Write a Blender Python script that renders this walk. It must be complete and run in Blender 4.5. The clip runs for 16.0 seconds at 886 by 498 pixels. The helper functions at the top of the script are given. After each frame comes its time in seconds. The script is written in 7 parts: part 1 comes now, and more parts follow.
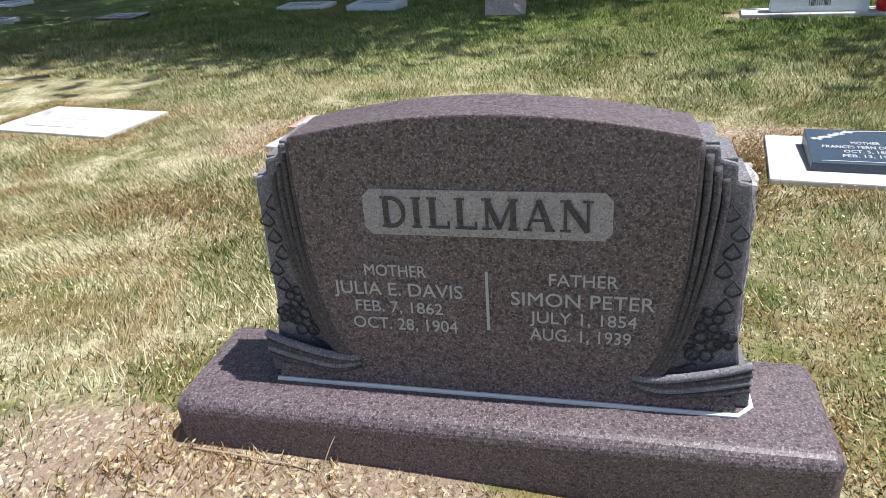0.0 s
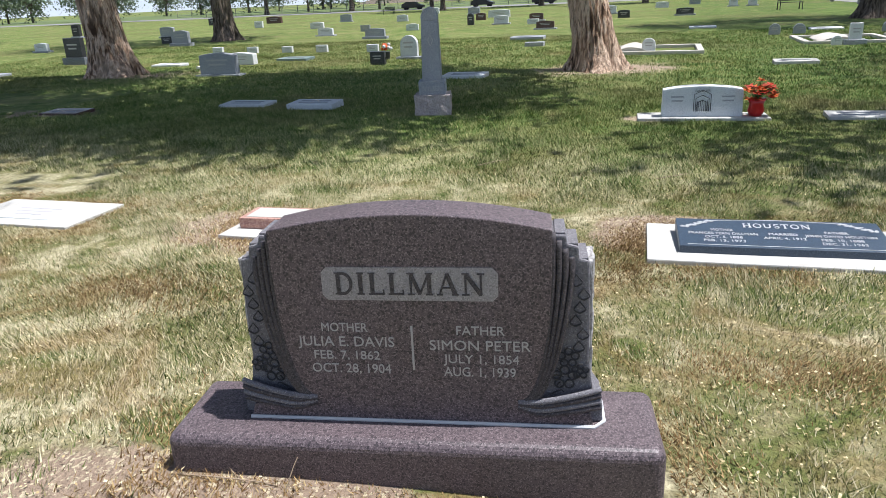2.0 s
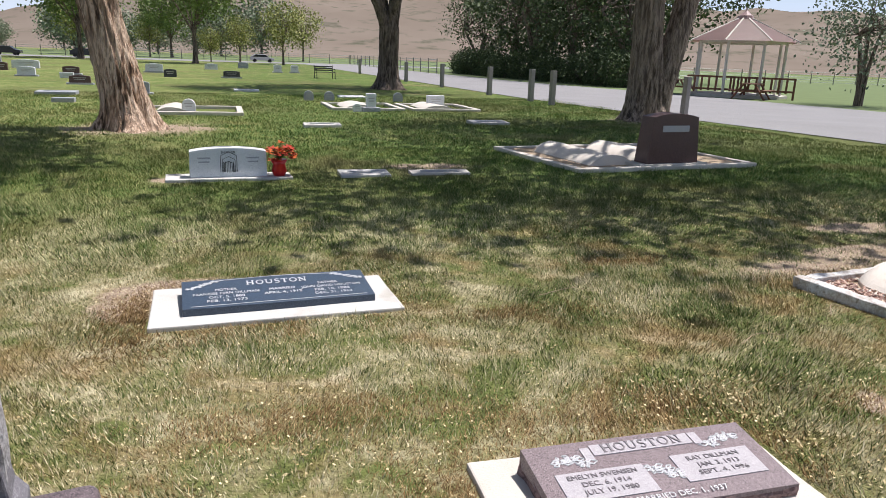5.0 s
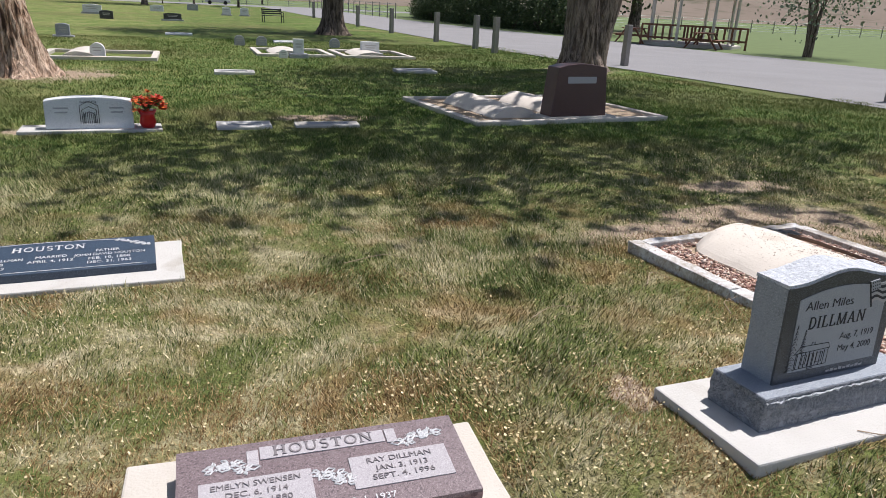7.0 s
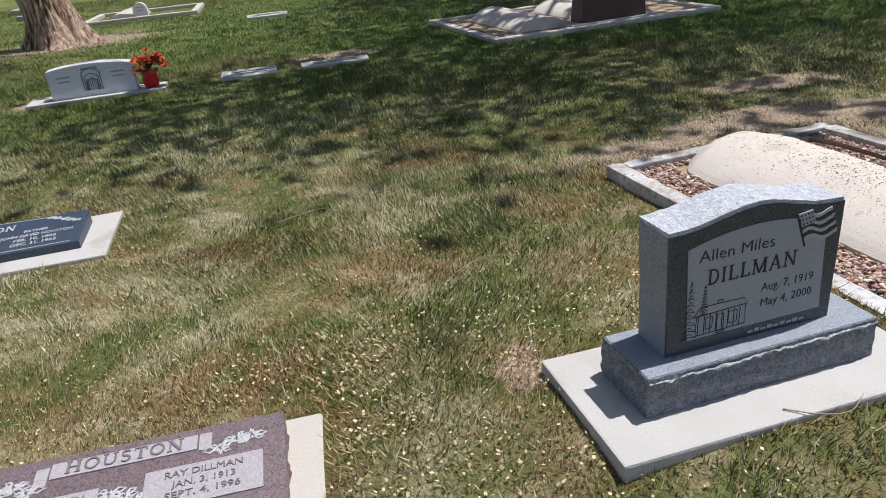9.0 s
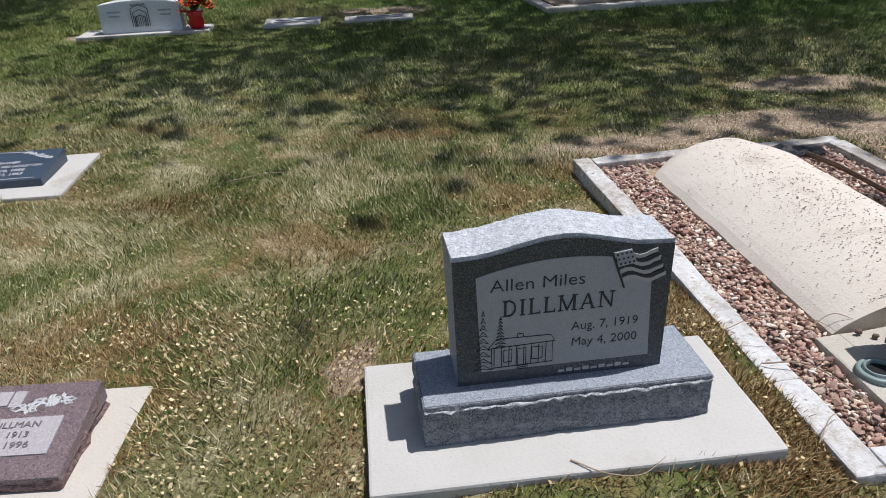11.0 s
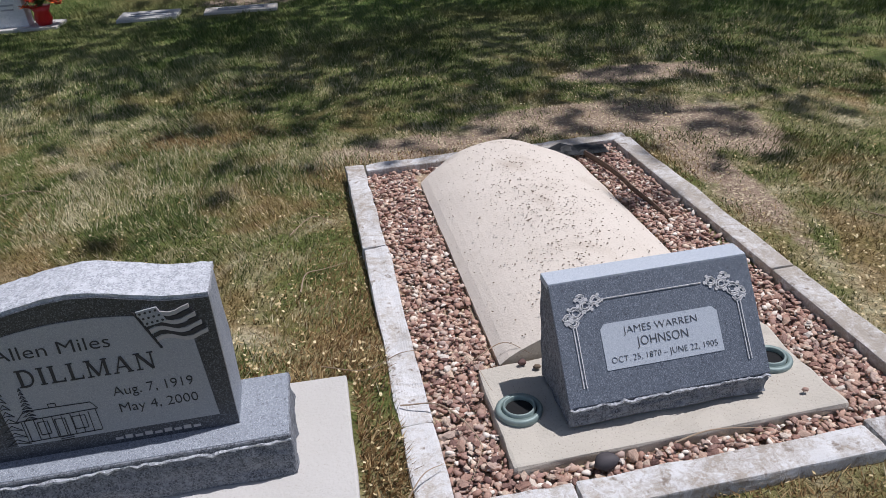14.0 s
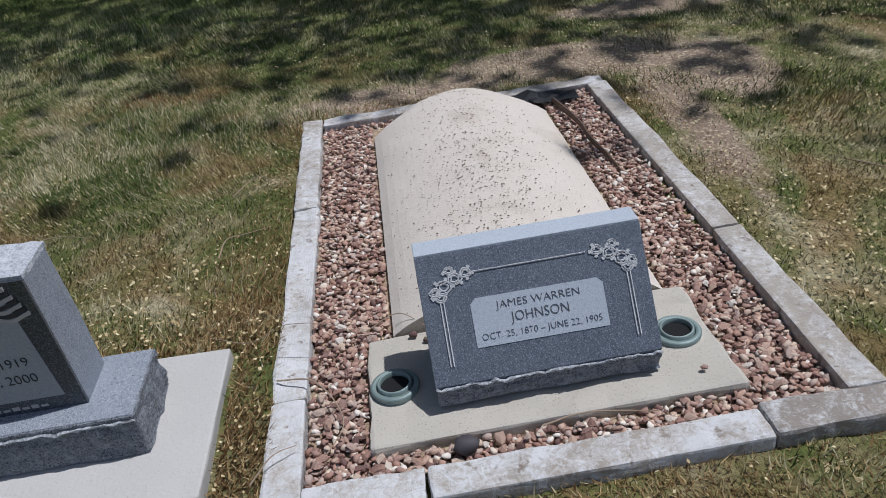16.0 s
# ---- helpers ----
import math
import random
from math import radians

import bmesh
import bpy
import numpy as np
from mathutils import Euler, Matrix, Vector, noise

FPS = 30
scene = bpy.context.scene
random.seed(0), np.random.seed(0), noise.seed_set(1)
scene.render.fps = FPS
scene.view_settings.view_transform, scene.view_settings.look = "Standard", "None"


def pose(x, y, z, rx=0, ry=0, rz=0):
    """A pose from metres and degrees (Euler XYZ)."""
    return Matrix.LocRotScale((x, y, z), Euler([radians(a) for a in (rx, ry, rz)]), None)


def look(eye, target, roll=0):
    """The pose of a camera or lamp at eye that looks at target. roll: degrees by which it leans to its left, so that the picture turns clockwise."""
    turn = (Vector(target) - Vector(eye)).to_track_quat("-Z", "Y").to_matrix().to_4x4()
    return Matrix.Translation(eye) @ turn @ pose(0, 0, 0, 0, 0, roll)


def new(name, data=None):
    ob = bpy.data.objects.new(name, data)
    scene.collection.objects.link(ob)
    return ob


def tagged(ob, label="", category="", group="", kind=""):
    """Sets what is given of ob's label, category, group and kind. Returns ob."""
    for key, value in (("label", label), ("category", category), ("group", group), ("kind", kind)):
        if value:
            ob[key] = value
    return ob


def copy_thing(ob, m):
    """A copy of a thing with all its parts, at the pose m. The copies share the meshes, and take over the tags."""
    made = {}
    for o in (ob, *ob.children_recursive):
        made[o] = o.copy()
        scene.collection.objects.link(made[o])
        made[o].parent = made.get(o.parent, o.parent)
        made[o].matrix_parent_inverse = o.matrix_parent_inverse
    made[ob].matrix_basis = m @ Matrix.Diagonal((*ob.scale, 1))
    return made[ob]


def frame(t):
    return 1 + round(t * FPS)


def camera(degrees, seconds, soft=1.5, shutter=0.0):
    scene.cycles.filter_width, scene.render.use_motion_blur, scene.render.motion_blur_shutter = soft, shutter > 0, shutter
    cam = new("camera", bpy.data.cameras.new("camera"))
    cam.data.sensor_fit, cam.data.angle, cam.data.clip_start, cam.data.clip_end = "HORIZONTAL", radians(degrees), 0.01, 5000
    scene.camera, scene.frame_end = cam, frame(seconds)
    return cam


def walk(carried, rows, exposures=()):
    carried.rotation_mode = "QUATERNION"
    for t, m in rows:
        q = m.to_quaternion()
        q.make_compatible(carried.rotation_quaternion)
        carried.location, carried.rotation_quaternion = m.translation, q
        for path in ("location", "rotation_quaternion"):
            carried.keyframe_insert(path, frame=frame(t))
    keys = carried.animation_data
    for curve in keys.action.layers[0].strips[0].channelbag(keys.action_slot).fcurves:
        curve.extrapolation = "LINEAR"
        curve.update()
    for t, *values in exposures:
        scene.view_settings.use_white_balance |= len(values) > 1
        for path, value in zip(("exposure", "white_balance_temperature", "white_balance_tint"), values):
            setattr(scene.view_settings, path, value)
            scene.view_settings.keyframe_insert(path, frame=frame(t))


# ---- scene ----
cam = camera(64.6, 16.0, soft=0.6)
PATH = [
    (0, (1.144, -1.134, 1.237), (0.418, 0.505, 0.349), -4.3),
    (0.5, (1.212, -1.173, 1.282), (0.333, 0.498, 0.619), -5.8),
    (0.8, (1.268, -1.197, 1.302), (0.333, 0.478, 0.737), -4.9),
    (1, (1.27, -1.2, 1.299), (0.383, 0.505, 0.707), -4.3),
    (1.5, (1.401, -1.615, 1.429), (0.649, 0.127, 0.797), -4.3),
    (2, (1.351, -1.626, 1.423), (0.779, 0.168, 0.748), -2.7),
    (2.5, (1.269, -1.637, 1.414), (0.817, 0.175, 0.699), -5.1),
    (3, (1.26, -1.644, 1.415), (0.884, 0.182, 0.692), -3.7),
    (3.5, (1.363, -1.687, 1.444), (1.005, 0.21, 0.92), -2.3),
    (4, (1.493, -1.744, 1.465), (1.212, 0.191, 1.044), -1.4),
    (4.5, (1.594, -1.723, 1.446), (1.71, 0.192, 0.882), -2.9),
    (5, (1.764, -1.594, 1.447), (2.344, 0.247, 0.92), 2.0),
    (5.2, (1.845, -1.556, 1.439), (2.469, 0.253, 0.855), -0.2),
    (7.3, (2.983, -1.588, 1.488), (3.629, 0.17, 0.787), 3.4),
    (7.5, (3.083, -1.589, 1.467), (3.639, 0.157, 0.666), 1.4),
    (8, (3.321, -1.467, 1.428), (3.895, 0.266, 0.611), 1.7),
    (8.2, (3.425, -1.435, 1.42), (3.998, 0.302, 0.61), -1.6),
    (10.3, (4.298, -1.389, 1.457), (4.415, 0.388, 0.546), -2.9),
    (10.5, (4.384, -1.413, 1.461), (4.476, 0.37, 0.56), -2.8),
    (11, (4.558, -1.369, 1.441), (4.652, 0.393, 0.499), -2.4),
    (11.5, (4.759, -1.274, 1.446), (4.948, 0.497, 0.535), -2.5),
    (12, (4.955, -1.306, 1.457), (4.991, 0.49, 0.577), -2.8),
    (12.5, (5.107, -1.294, 1.458), (5.218, 0.484, 0.548), -2.5),
    (13, (5.239, -1.16, 1.445), (5.457, 0.639, 0.599), -2.7),
    (13.5, (5.37, -1.158, 1.448), (5.479, 0.616, 0.532), -4.9),
    (14, (5.565, -1.234, 1.453), (5.753, 0.492, 0.46), -3.1),
    (14.5, (5.675, -1.192, 1.421), (5.888, 0.482, 0.348), -3.5),
    (15, (5.809, -1.067, 1.426), (6.077, 0.606, 0.363), -3.0),
    (15.5, (5.978, -1.106, 1.428), (6.034, 0.593, 0.374), -4.1),
    (16, (6.097, -1.146, 1.413), (6.071, 0.512, 0.295), -7.8),
]
walk(cam, [(t, look(eye, target, roll)) for t, eye, target, roll in PATH], exposures=[(0, 0.53, 6000, 10), (1.5, 0.42, 5950, 11), (3.5, 0.40, 5970, 11), (5, 0.32, 6200, 15), (8, 0.0, 6120, 15), (10.5, -0.22, 6030, 13), (13, -0.15, 6020, 17), (14.5, -0.5, 5900, 17), (15, -0.52, 5850, 14), (16, -0.68, 5740, 13)])

# ---- light ----
SUN = Vector((0.37, 0.10, 1.0)).normalized()
world = bpy.data.worlds.new("sky")
scene.world = world
world.use_nodes = True
wn = world.node_tree
sky = wn.nodes.new("ShaderNodeTexSky")
sky.sky_type = "NISHITA"
sky.sun_disc = False
sky.sun_elevation = radians(69)
sky.sun_rotation = radians(75)
sky.air_density, sky.dust_density, sky.ozone_density = 1.0, 2.0, 1.0
wn.links.new(sky.outputs[0], wn.nodes["Background"].inputs[0])
wn.nodes["Background"].inputs[1].default_value = 0.072
sun_data = bpy.data.lights.new("sun", "SUN")
sun_data.energy, sun_data.angle, sun_data.color = 5.0, radians(0.55), (1.0, 0.955, 0.89)
sun = new("sun", sun_data)
sun.matrix_world = look(SUN * 60, (0, 0, 0))


# ---- materials ----
class Nodes:
    """A short way to wire a node material."""

    def __init__(self, name):
        self.mat = bpy.data.materials.new(name)
        self.mat.use_nodes = True
        self.t = self.mat.node_tree
        self.bsdf = self.t.nodes["Principled BSDF"]
        self.geo = self.t.nodes.new("ShaderNodeNewGeometry")
        self.tex = self.t.nodes.new("ShaderNodeTexCoord")
        self.info = self.t.nodes.new("ShaderNodeObjectInfo")

    def link(self, a, b):
        self.t.links.new(a, b)

    def noise(self, scale, detail=3.0, rough=0.55, world=False, distort=0.0):
        n = self.t.nodes.new("ShaderNodeTexNoise")
        n.inputs["Scale"].default_value, n.inputs["Detail"].default_value = scale, detail
        n.inputs["Roughness"].default_value, n.inputs["Distortion"].default_value = rough, distort
        self.link(self.geo.outputs["Position"] if world else self.tex.outputs["Object"], n.inputs["Vector"])
        return n.outputs["Fac"]

    def voronoi(self, scale, world=False, out="Distance", feature="F1"):
        n = self.t.nodes.new("ShaderNodeTexVoronoi")
        n.feature = feature
        n.inputs["Scale"].default_value = scale
        self.link(self.geo.outputs["Position"] if world else self.tex.outputs["Object"], n.inputs["Vector"])
        return n.outputs[out]

    def stretched(self, scale, sx, sy, sz, detail=3.0):
        m = self.t.nodes.new("ShaderNodeMapping")
        m.inputs["Scale"].default_value = (sx, sy, sz)
        self.link(self.tex.outputs["Object"], m.inputs["Vector"])
        n = self.t.nodes.new("ShaderNodeTexNoise")
        n.inputs["Scale"].default_value, n.inputs["Detail"].default_value = scale, detail
        self.link(m.outputs[0], n.inputs["Vector"])
        return n.outputs["Fac"]

    def ramp(self, fac, *stops):
        r = self.t.nodes.new("ShaderNodeValToRGB")
        while len(r.color_ramp.elements) < len(stops):
            r.color_ramp.elements.new(0.5)
        for e, (p, c) in zip(r.color_ramp.elements, stops):
            e.position, e.color = p, (*c, 1) if len(c) == 3 else c
        self.link(fac, r.inputs[0])
        return r.outputs[0]

    def mix(self, fac, a, b, kind="MIX"):
        m = self.t.nodes.new("ShaderNodeMix")
        m.data_type, m.blend_type = "RGBA", kind
        for v, i in ((fac, 0), (a, 6), (b, 7)):
            if isinstance(v, bpy.types.NodeSocket):
                self.link(v, m.inputs[i])
            elif isinstance(v, tuple):
                m.inputs[i].default_value = (*v, 1)
            else:
                m.inputs[i].default_value = v
        return m.outputs[2]

    def grey(self, fac, a, b):
        return self.ramp(fac, (a, (0, 0, 0)), (b, (1, 1, 1)))

    def calc(self, op, a, b):
        m = self.t.nodes.new("ShaderNodeMath")
        m.operation = op
        for v, i in ((a, 0), (b, 1)):
            if isinstance(v, bpy.types.NodeSocket):
                self.link(v, m.inputs[i])
            else:
                m.inputs[i].default_value = v
        return m.outputs[0]

    def attribute(self, name):
        a = self.t.nodes.new("ShaderNodeAttribute")
        a.attribute_name = name
        return a.outputs["Fac"]

    def bump(self, height, strength, distance):
        b = self.t.nodes.new("ShaderNodeBump")
        b.inputs["Strength"].default_value, b.inputs["Distance"].default_value = strength, distance
        self.link(height, b.inputs["Height"])
        old = self.bsdf.inputs["Normal"].links
        if old:
            self.link(old[0].from_socket, b.inputs["Normal"])
        self.link(b.outputs[0], self.bsdf.inputs["Normal"])

    def done(self, colour, rough=0.6, metal=0.0, spec=0.5):
        if isinstance(colour, tuple):
            self.bsdf.inputs["Base Color"].default_value = (*colour, 1)
        else:
            self.link(colour, self.bsdf.inputs["Base Color"])
        if isinstance(rough, bpy.types.NodeSocket):
            self.link(rough, self.bsdf.inputs["Roughness"])
        else:
            self.bsdf.inputs["Roughness"].default_value = rough
        self.bsdf.inputs["Metallic"].default_value = metal
        self.bsdf.inputs["Specular IOR Level"].default_value = spec
        return self.mat


def granite(name, dark, mid, light, scale=260.0, rough=0.45, bump=0.0015, patch=0.12, spots=0.84):
    """Speckled crystals of three minerals under a soft weathering."""
    n = Nodes(name)
    cells = n.voronoi(scale, out="Color")
    c = n.ramp(cells, (0.0, dark), (0.35, mid), (0.62, mid), (0.86, light))
    big = n.voronoi(scale * 0.6, out="Color")
    c = n.mix(n.grey(big, spots, spots + 0.04), c, n.mix(0.25, dark, mid))
    stain = n.noise(3.0, 5.0)
    c = n.mix(n.grey(stain, 0.35, 0.75), c, n.mix(patch, c, light), "MIX")
    n.bump(n.noise(scale * 0.5, 2.0), 0.35, bump)
    return n.done(c, n.ramp(stain, (0.3, (rough,) * 3), (0.8, (rough + 0.15,) * 3)))


def rock(name, dark, light, scale=120.0):
    n = Nodes(name)
    c = n.ramp(n.voronoi(scale, out="Color"), (0.1, dark), (0.85, light))
    c = n.mix(n.grey(n.noise(38.0, 5.0, 0.65), 0.50, 0.66), c, light)
    n.bump(n.noise(35.0, 6.0), 0.9, 0.014)
    return n.done(c, 0.85)


def concrete(name, base, pale, dirt, grit=180.0):
    n = Nodes(name)
    c = n.mix(n.noise(5.0, 6.0), base, pale)
    c = n.mix(n.grey(n.noise(2.2, 5.0, distort=0.6), 0.58, 0.78), c, dirt)
    c = n.mix(n.grey(n.voronoi(grit, out="Color"), 0.86, 0.9), c, dirt)
    n.bump(n.noise(90.0, 5.0), 0.5, 0.004)
    return n.done(c, 0.92, spec=0.25)


def plain(name, colour, rough=0.6, metal=0.0, vary=0.25, scale=40.0, bump=0.3):
    n = Nodes(name)
    dim = tuple(v * (1 - vary) for v in colour)
    c = n.mix(n.noise(scale, 4.0), dim, colour)
    n.bump(n.noise(scale * 4, 3.0), bump, 0.002)
    return n.done(c, rough, metal)


DEEP, GREEN, OLIVE, STRAW, THATCH = (0.07, 0.105, 0.026), (0.165, 0.195, 0.055), (0.32, 0.29, 0.14), (0.70, 0.63, 0.42), (0.36, 0.235, 0.11)


def turf_colour(n, r=None, spread=0.8):
    """The lawn's patches by place: deep green tufts, olive, straw swirls, brown thatch and painted tree shade; r varies
    single blades.
    """
    swirl = n.noise(1.15, 4.0, 0.6, world=True, distort=1.6)
    tuft = n.noise(6.5, 3.0, 0.6, world=True, distort=0.5)
    sep = n.t.nodes.new("ShaderNodeSeparateXYZ")
    n.link(n.geo.outputs["Position"], sep.inputs[0])
    far = n.t.nodes.new("ShaderNodeMapRange")
    far.inputs["From Min"].default_value, far.inputs["From Max"].default_value = 2.8, 6.0
    n.link(sep.outputs["Y"], far.inputs["Value"])
    right = n.t.nodes.new("ShaderNodeMapRange")
    right.inputs["From Min"].default_value, right.inputs["From Max"].default_value = 0.0, 6.0
    right.inputs["To Min"].default_value, right.inputs["To Max"].default_value = 0.06, -0.085
    n.link(sep.outputs["X"], right.inputs["Value"])
    v = n.calc("ADD", swirl, right.outputs[0])
    v = n.calc("ADD", v, n.calc("MULTIPLY", n.calc("SUBTRACT", tuft, 0.5), 0.45))
    if r is not None:
        v = n.calc("ADD", v, n.calc("MULTIPLY", n.calc("SUBTRACT", r, 0.5), spread))
    near = n.ramp(v, (0.24, DEEP), (0.40, GREEN), (0.53, OLIVE), (0.72, STRAW))
    brown = n.noise(1.7, 4.0, 0.65, world=True, distort=0.8)
    near = n.mix(n.grey(brown, 0.52, 0.66), near, n.mix(0.62, near, THATCH))
    lawn = n.ramp(v, (0.28, (0.065, 0.12, 0.024)), (0.48, (0.135, 0.215, 0.045)), (0.66, (0.24, 0.28, 0.085)), (0.85, (0.50, 0.48, 0.21)))
    worn = n.noise(0.42, 5.0, 0.65, world=True, distort=0.5)
    lawn = n.mix(n.grey(worn, 0.54, 0.68), lawn, n.mix(0.55, lawn, (0.40, 0.32, 0.16)))
    # broad dark olive patches: patchy tree shade painted into the far lawn
    lawn = n.mix(n.grey(n.noise(0.16, 4.0, 0.6, world=True), 0.46, 0.62), lawn, n.mix(0.55, lawn, (0.15, 0.145, 0.055)))
    return n.mix(far.outputs[0], near, lawn), far.outputs[0]


def make_turf():
    n = Nodes("turf")
    c, far = turf_colour(n)
    c = n.mix(n.grey(n.noise(38.0, 4.0, world=True), 0.32, 0.70), n.mix(0.55, c, (0.075, 0.062, 0.03)), c)
    c = n.mix(n.grey(n.voronoi(70.0, world=True, out="Color"), 0.9, 0.93), c, (0.5, 0.42, 0.24))
    earth = n.mix(n.noise(9.0, 6.0, world=True), (0.235, 0.165, 0.12), (0.42, 0.325, 0.235))
    earth = n.mix(n.grey(n.voronoi(90.0, world=True, out="Color"), 0.66, 0.82), earth, (0.60, 0.51, 0.35))
    ragged = n.calc("ADD", n.attribute("bare"), n.calc("MULTIPLY", n.calc("SUBTRACT", n.noise(5.0, 6.0, 0.7, world=True), 0.5), 1.5))
    c = n.mix(n.grey(ragged, 0.48, 0.80), c, earth)
    n.bump(n.noise(60.0, 5.0, world=True), 0.9, 0.03)
    return n.done(c, 0.95, spec=0.15)


def make_blade():
    n = Nodes("grass_blade")
    c, far = turf_colour(n, n.geo.outputs["Random Per Island"])
    return n.done(c, 0.75, spec=0.2)


def make_dead_blade():
    n = Nodes("dead_grass_blade")
    c = n.ramp(n.geo.outputs["Random Per Island"], (0.0, (0.11, 0.066, 0.028)), (0.5, (0.27, 0.165, 0.07)), (0.95, (0.56, 0.43, 0.22)))
    return n.done(c, 0.85, spec=0.15)


def make_soil():
    n = Nodes("bare_soil")
    c = n.mix(n.noise(9.0, 6.0), (0.27, 0.19, 0.13), (0.44, 0.34, 0.24))
    c = n.mix(n.grey(n.voronoi(70.0, out="Color"), 0.7, 0.84), c, (0.58, 0.50, 0.33))
    n.bump(n.noise(30.0, 6.0), 0.9, 0.02)
    return n.done(c, 1.0, spec=0.1)


def make_bark(name, dark, mid, warm):
    n = Nodes(name)
    v = n.stretched(9.0, 1.6, 1.6, 0.22, 6.0)
    c = n.ramp(v, (0.38, dark), (0.47, mid), (0.58, warm))
    fine = n.stretched(24.0, 1.6, 1.6, 0.3, 5.0)
    c = n.mix(n.grey(fine, 0.36, 0.50), n.mix(0.7, c, dark), c)
    c = n.mix(n.grey(n.noise(1.3, 3.0), 0.4, 0.7), c, n.mix(0.5, c, warm))
    n.bump(v, 1.0, 0.10)
    n.bump(fine, 0.9, 0.03)
    n.bump(n.noise(40.0, 4.0), 0.6, 0.01)
    return n.done(c, 0.95, spec=0.15)


def make_leaf(name, a, b):
    n = Nodes(name)
    c = n.mix(n.geo.outputs["Random Per Island"], a, b)
    n.bsdf.inputs["Transmission Weight"].default_value = 0.0
    return n.done(c, 0.6, spec=0.3)


def make_road():
    n = Nodes("gravel_road")
    c = n.mix(n.noise(0.5, 5.0, world=True), (0.21, 0.205, 0.205), (0.30, 0.295, 0.295))
    c = n.mix(n.grey(n.voronoi(30.0, world=True, out="Color"), 0.75, 0.9), c, (0.3, 0.28, 0.26))
    n.bump(n.noise(24.0, 5.0, world=True), 0.8, 0.03)
    return n.done(c, 1.0, spec=0.1)


def make_hill():
    n = Nodes("dry_hillside")
    c = n.mix(n.noise(0.02, 6.0, world=True), (0.15, 0.122, 0.095), (0.24, 0.20, 0.165))
    c = n.mix(n.grey(n.noise(0.09, 5.0, world=True), 0.54, 0.70), c, (0.10, 0.10, 0.07))
    return n.done(c, 1.0, spec=0.0)


def make_flake():
    n = Nodes("dry_seed")
    c = n.mix(n.geo.outputs["Random Per Island"], (0.44, 0.33, 0.16), (0.78, 0.67, 0.41))
    return n.done(c, 0.8, spec=0.2)


def make_pebble(name="pebble"):
    n = Nodes(name)
    c = n.ramp(n.info.outputs["Random"], (0.0, (0.15, 0.09, 0.08)), (0.14, (0.37, 0.215, 0.165)), (0.32, (0.52, 0.345, 0.26)), (0.46, (0.33, 0.205, 0.17)), (0.62, (0.62, 0.44, 0.33)), (0.76, (0.48, 0.37, 0.32)), (0.88, (0.72, 0.57, 0.43)), (0.96, (0.84, 0.77, 0.67)))
    c = n.mix(n.grey(n.noise(60.0, 4.0), 0.35, 0.75), n.mix(0.3, c, (0.16, 0.1, 0.08)), c)
    n.bump(n.noise(90.0, 4.0), 0.5, 0.003)
    return n.done(c, 0.8, spec=0.3)


def make_gravel_bed():
    n = Nodes("gravel_joined")
    c = n.ramp(n.geo.outputs["Random Per Island"], (0.0, (0.15, 0.09, 0.08)), (0.14, (0.37, 0.215, 0.165)), (0.32, (0.52, 0.345, 0.26)), (0.46, (0.33, 0.205, 0.17)), (0.62, (0.62, 0.44, 0.33)), (0.76, (0.48, 0.37, 0.32)), (0.88, (0.72, 0.57, 0.43)), (0.96, (0.84, 0.77, 0.67)))
    n.bump(n.noise(90.0, 4.0, world=True), 0.5, 0.003)
    return n.done(c, 0.8, spec=0.3)


def make_kerb(name, edge, low=(0.36, 0.32, 0.27), high=(0.52, 0.47, 0.40)):
    """Old whitewash flaking off grey cement; edge: how little of it is left."""
    n = Nodes(name)
    c = n.mix(n.noise(6.0, 6.0), low, high)
    flake = n.calc("ADD", n.calc("MULTIPLY", n.noise(6.0, 6.0, 0.7, distort=0.8), 0.5), n.calc("MULTIPLY", n.noise(42.0, 8.0, 0.8, distort=1.2), 0.5))
    c = n.mix(n.grey(flake, edge, edge + 0.12), c, n.mix(n.noise(30.0, 4.0), (0.55, 0.55, 0.54), (0.74, 0.74, 0.73)))
    c = n.mix(n.grey(n.noise(28.0, 5.0), 0.60, 0.70), c, (0.26, 0.22, 0.18))
    c = n.mix(n.grey(n.noise(2.5, 5.0, 0.7), 0.54, 0.68), c, n.mix(0.45, c, (0.28, 0.24, 0.20)))
    n.bump(flake, 0.8, 0.006)
    n.bump(n.noise(70.0, 5.0), 0.6, 0.004)
    return n.done(c, 0.9, spec=0.2)


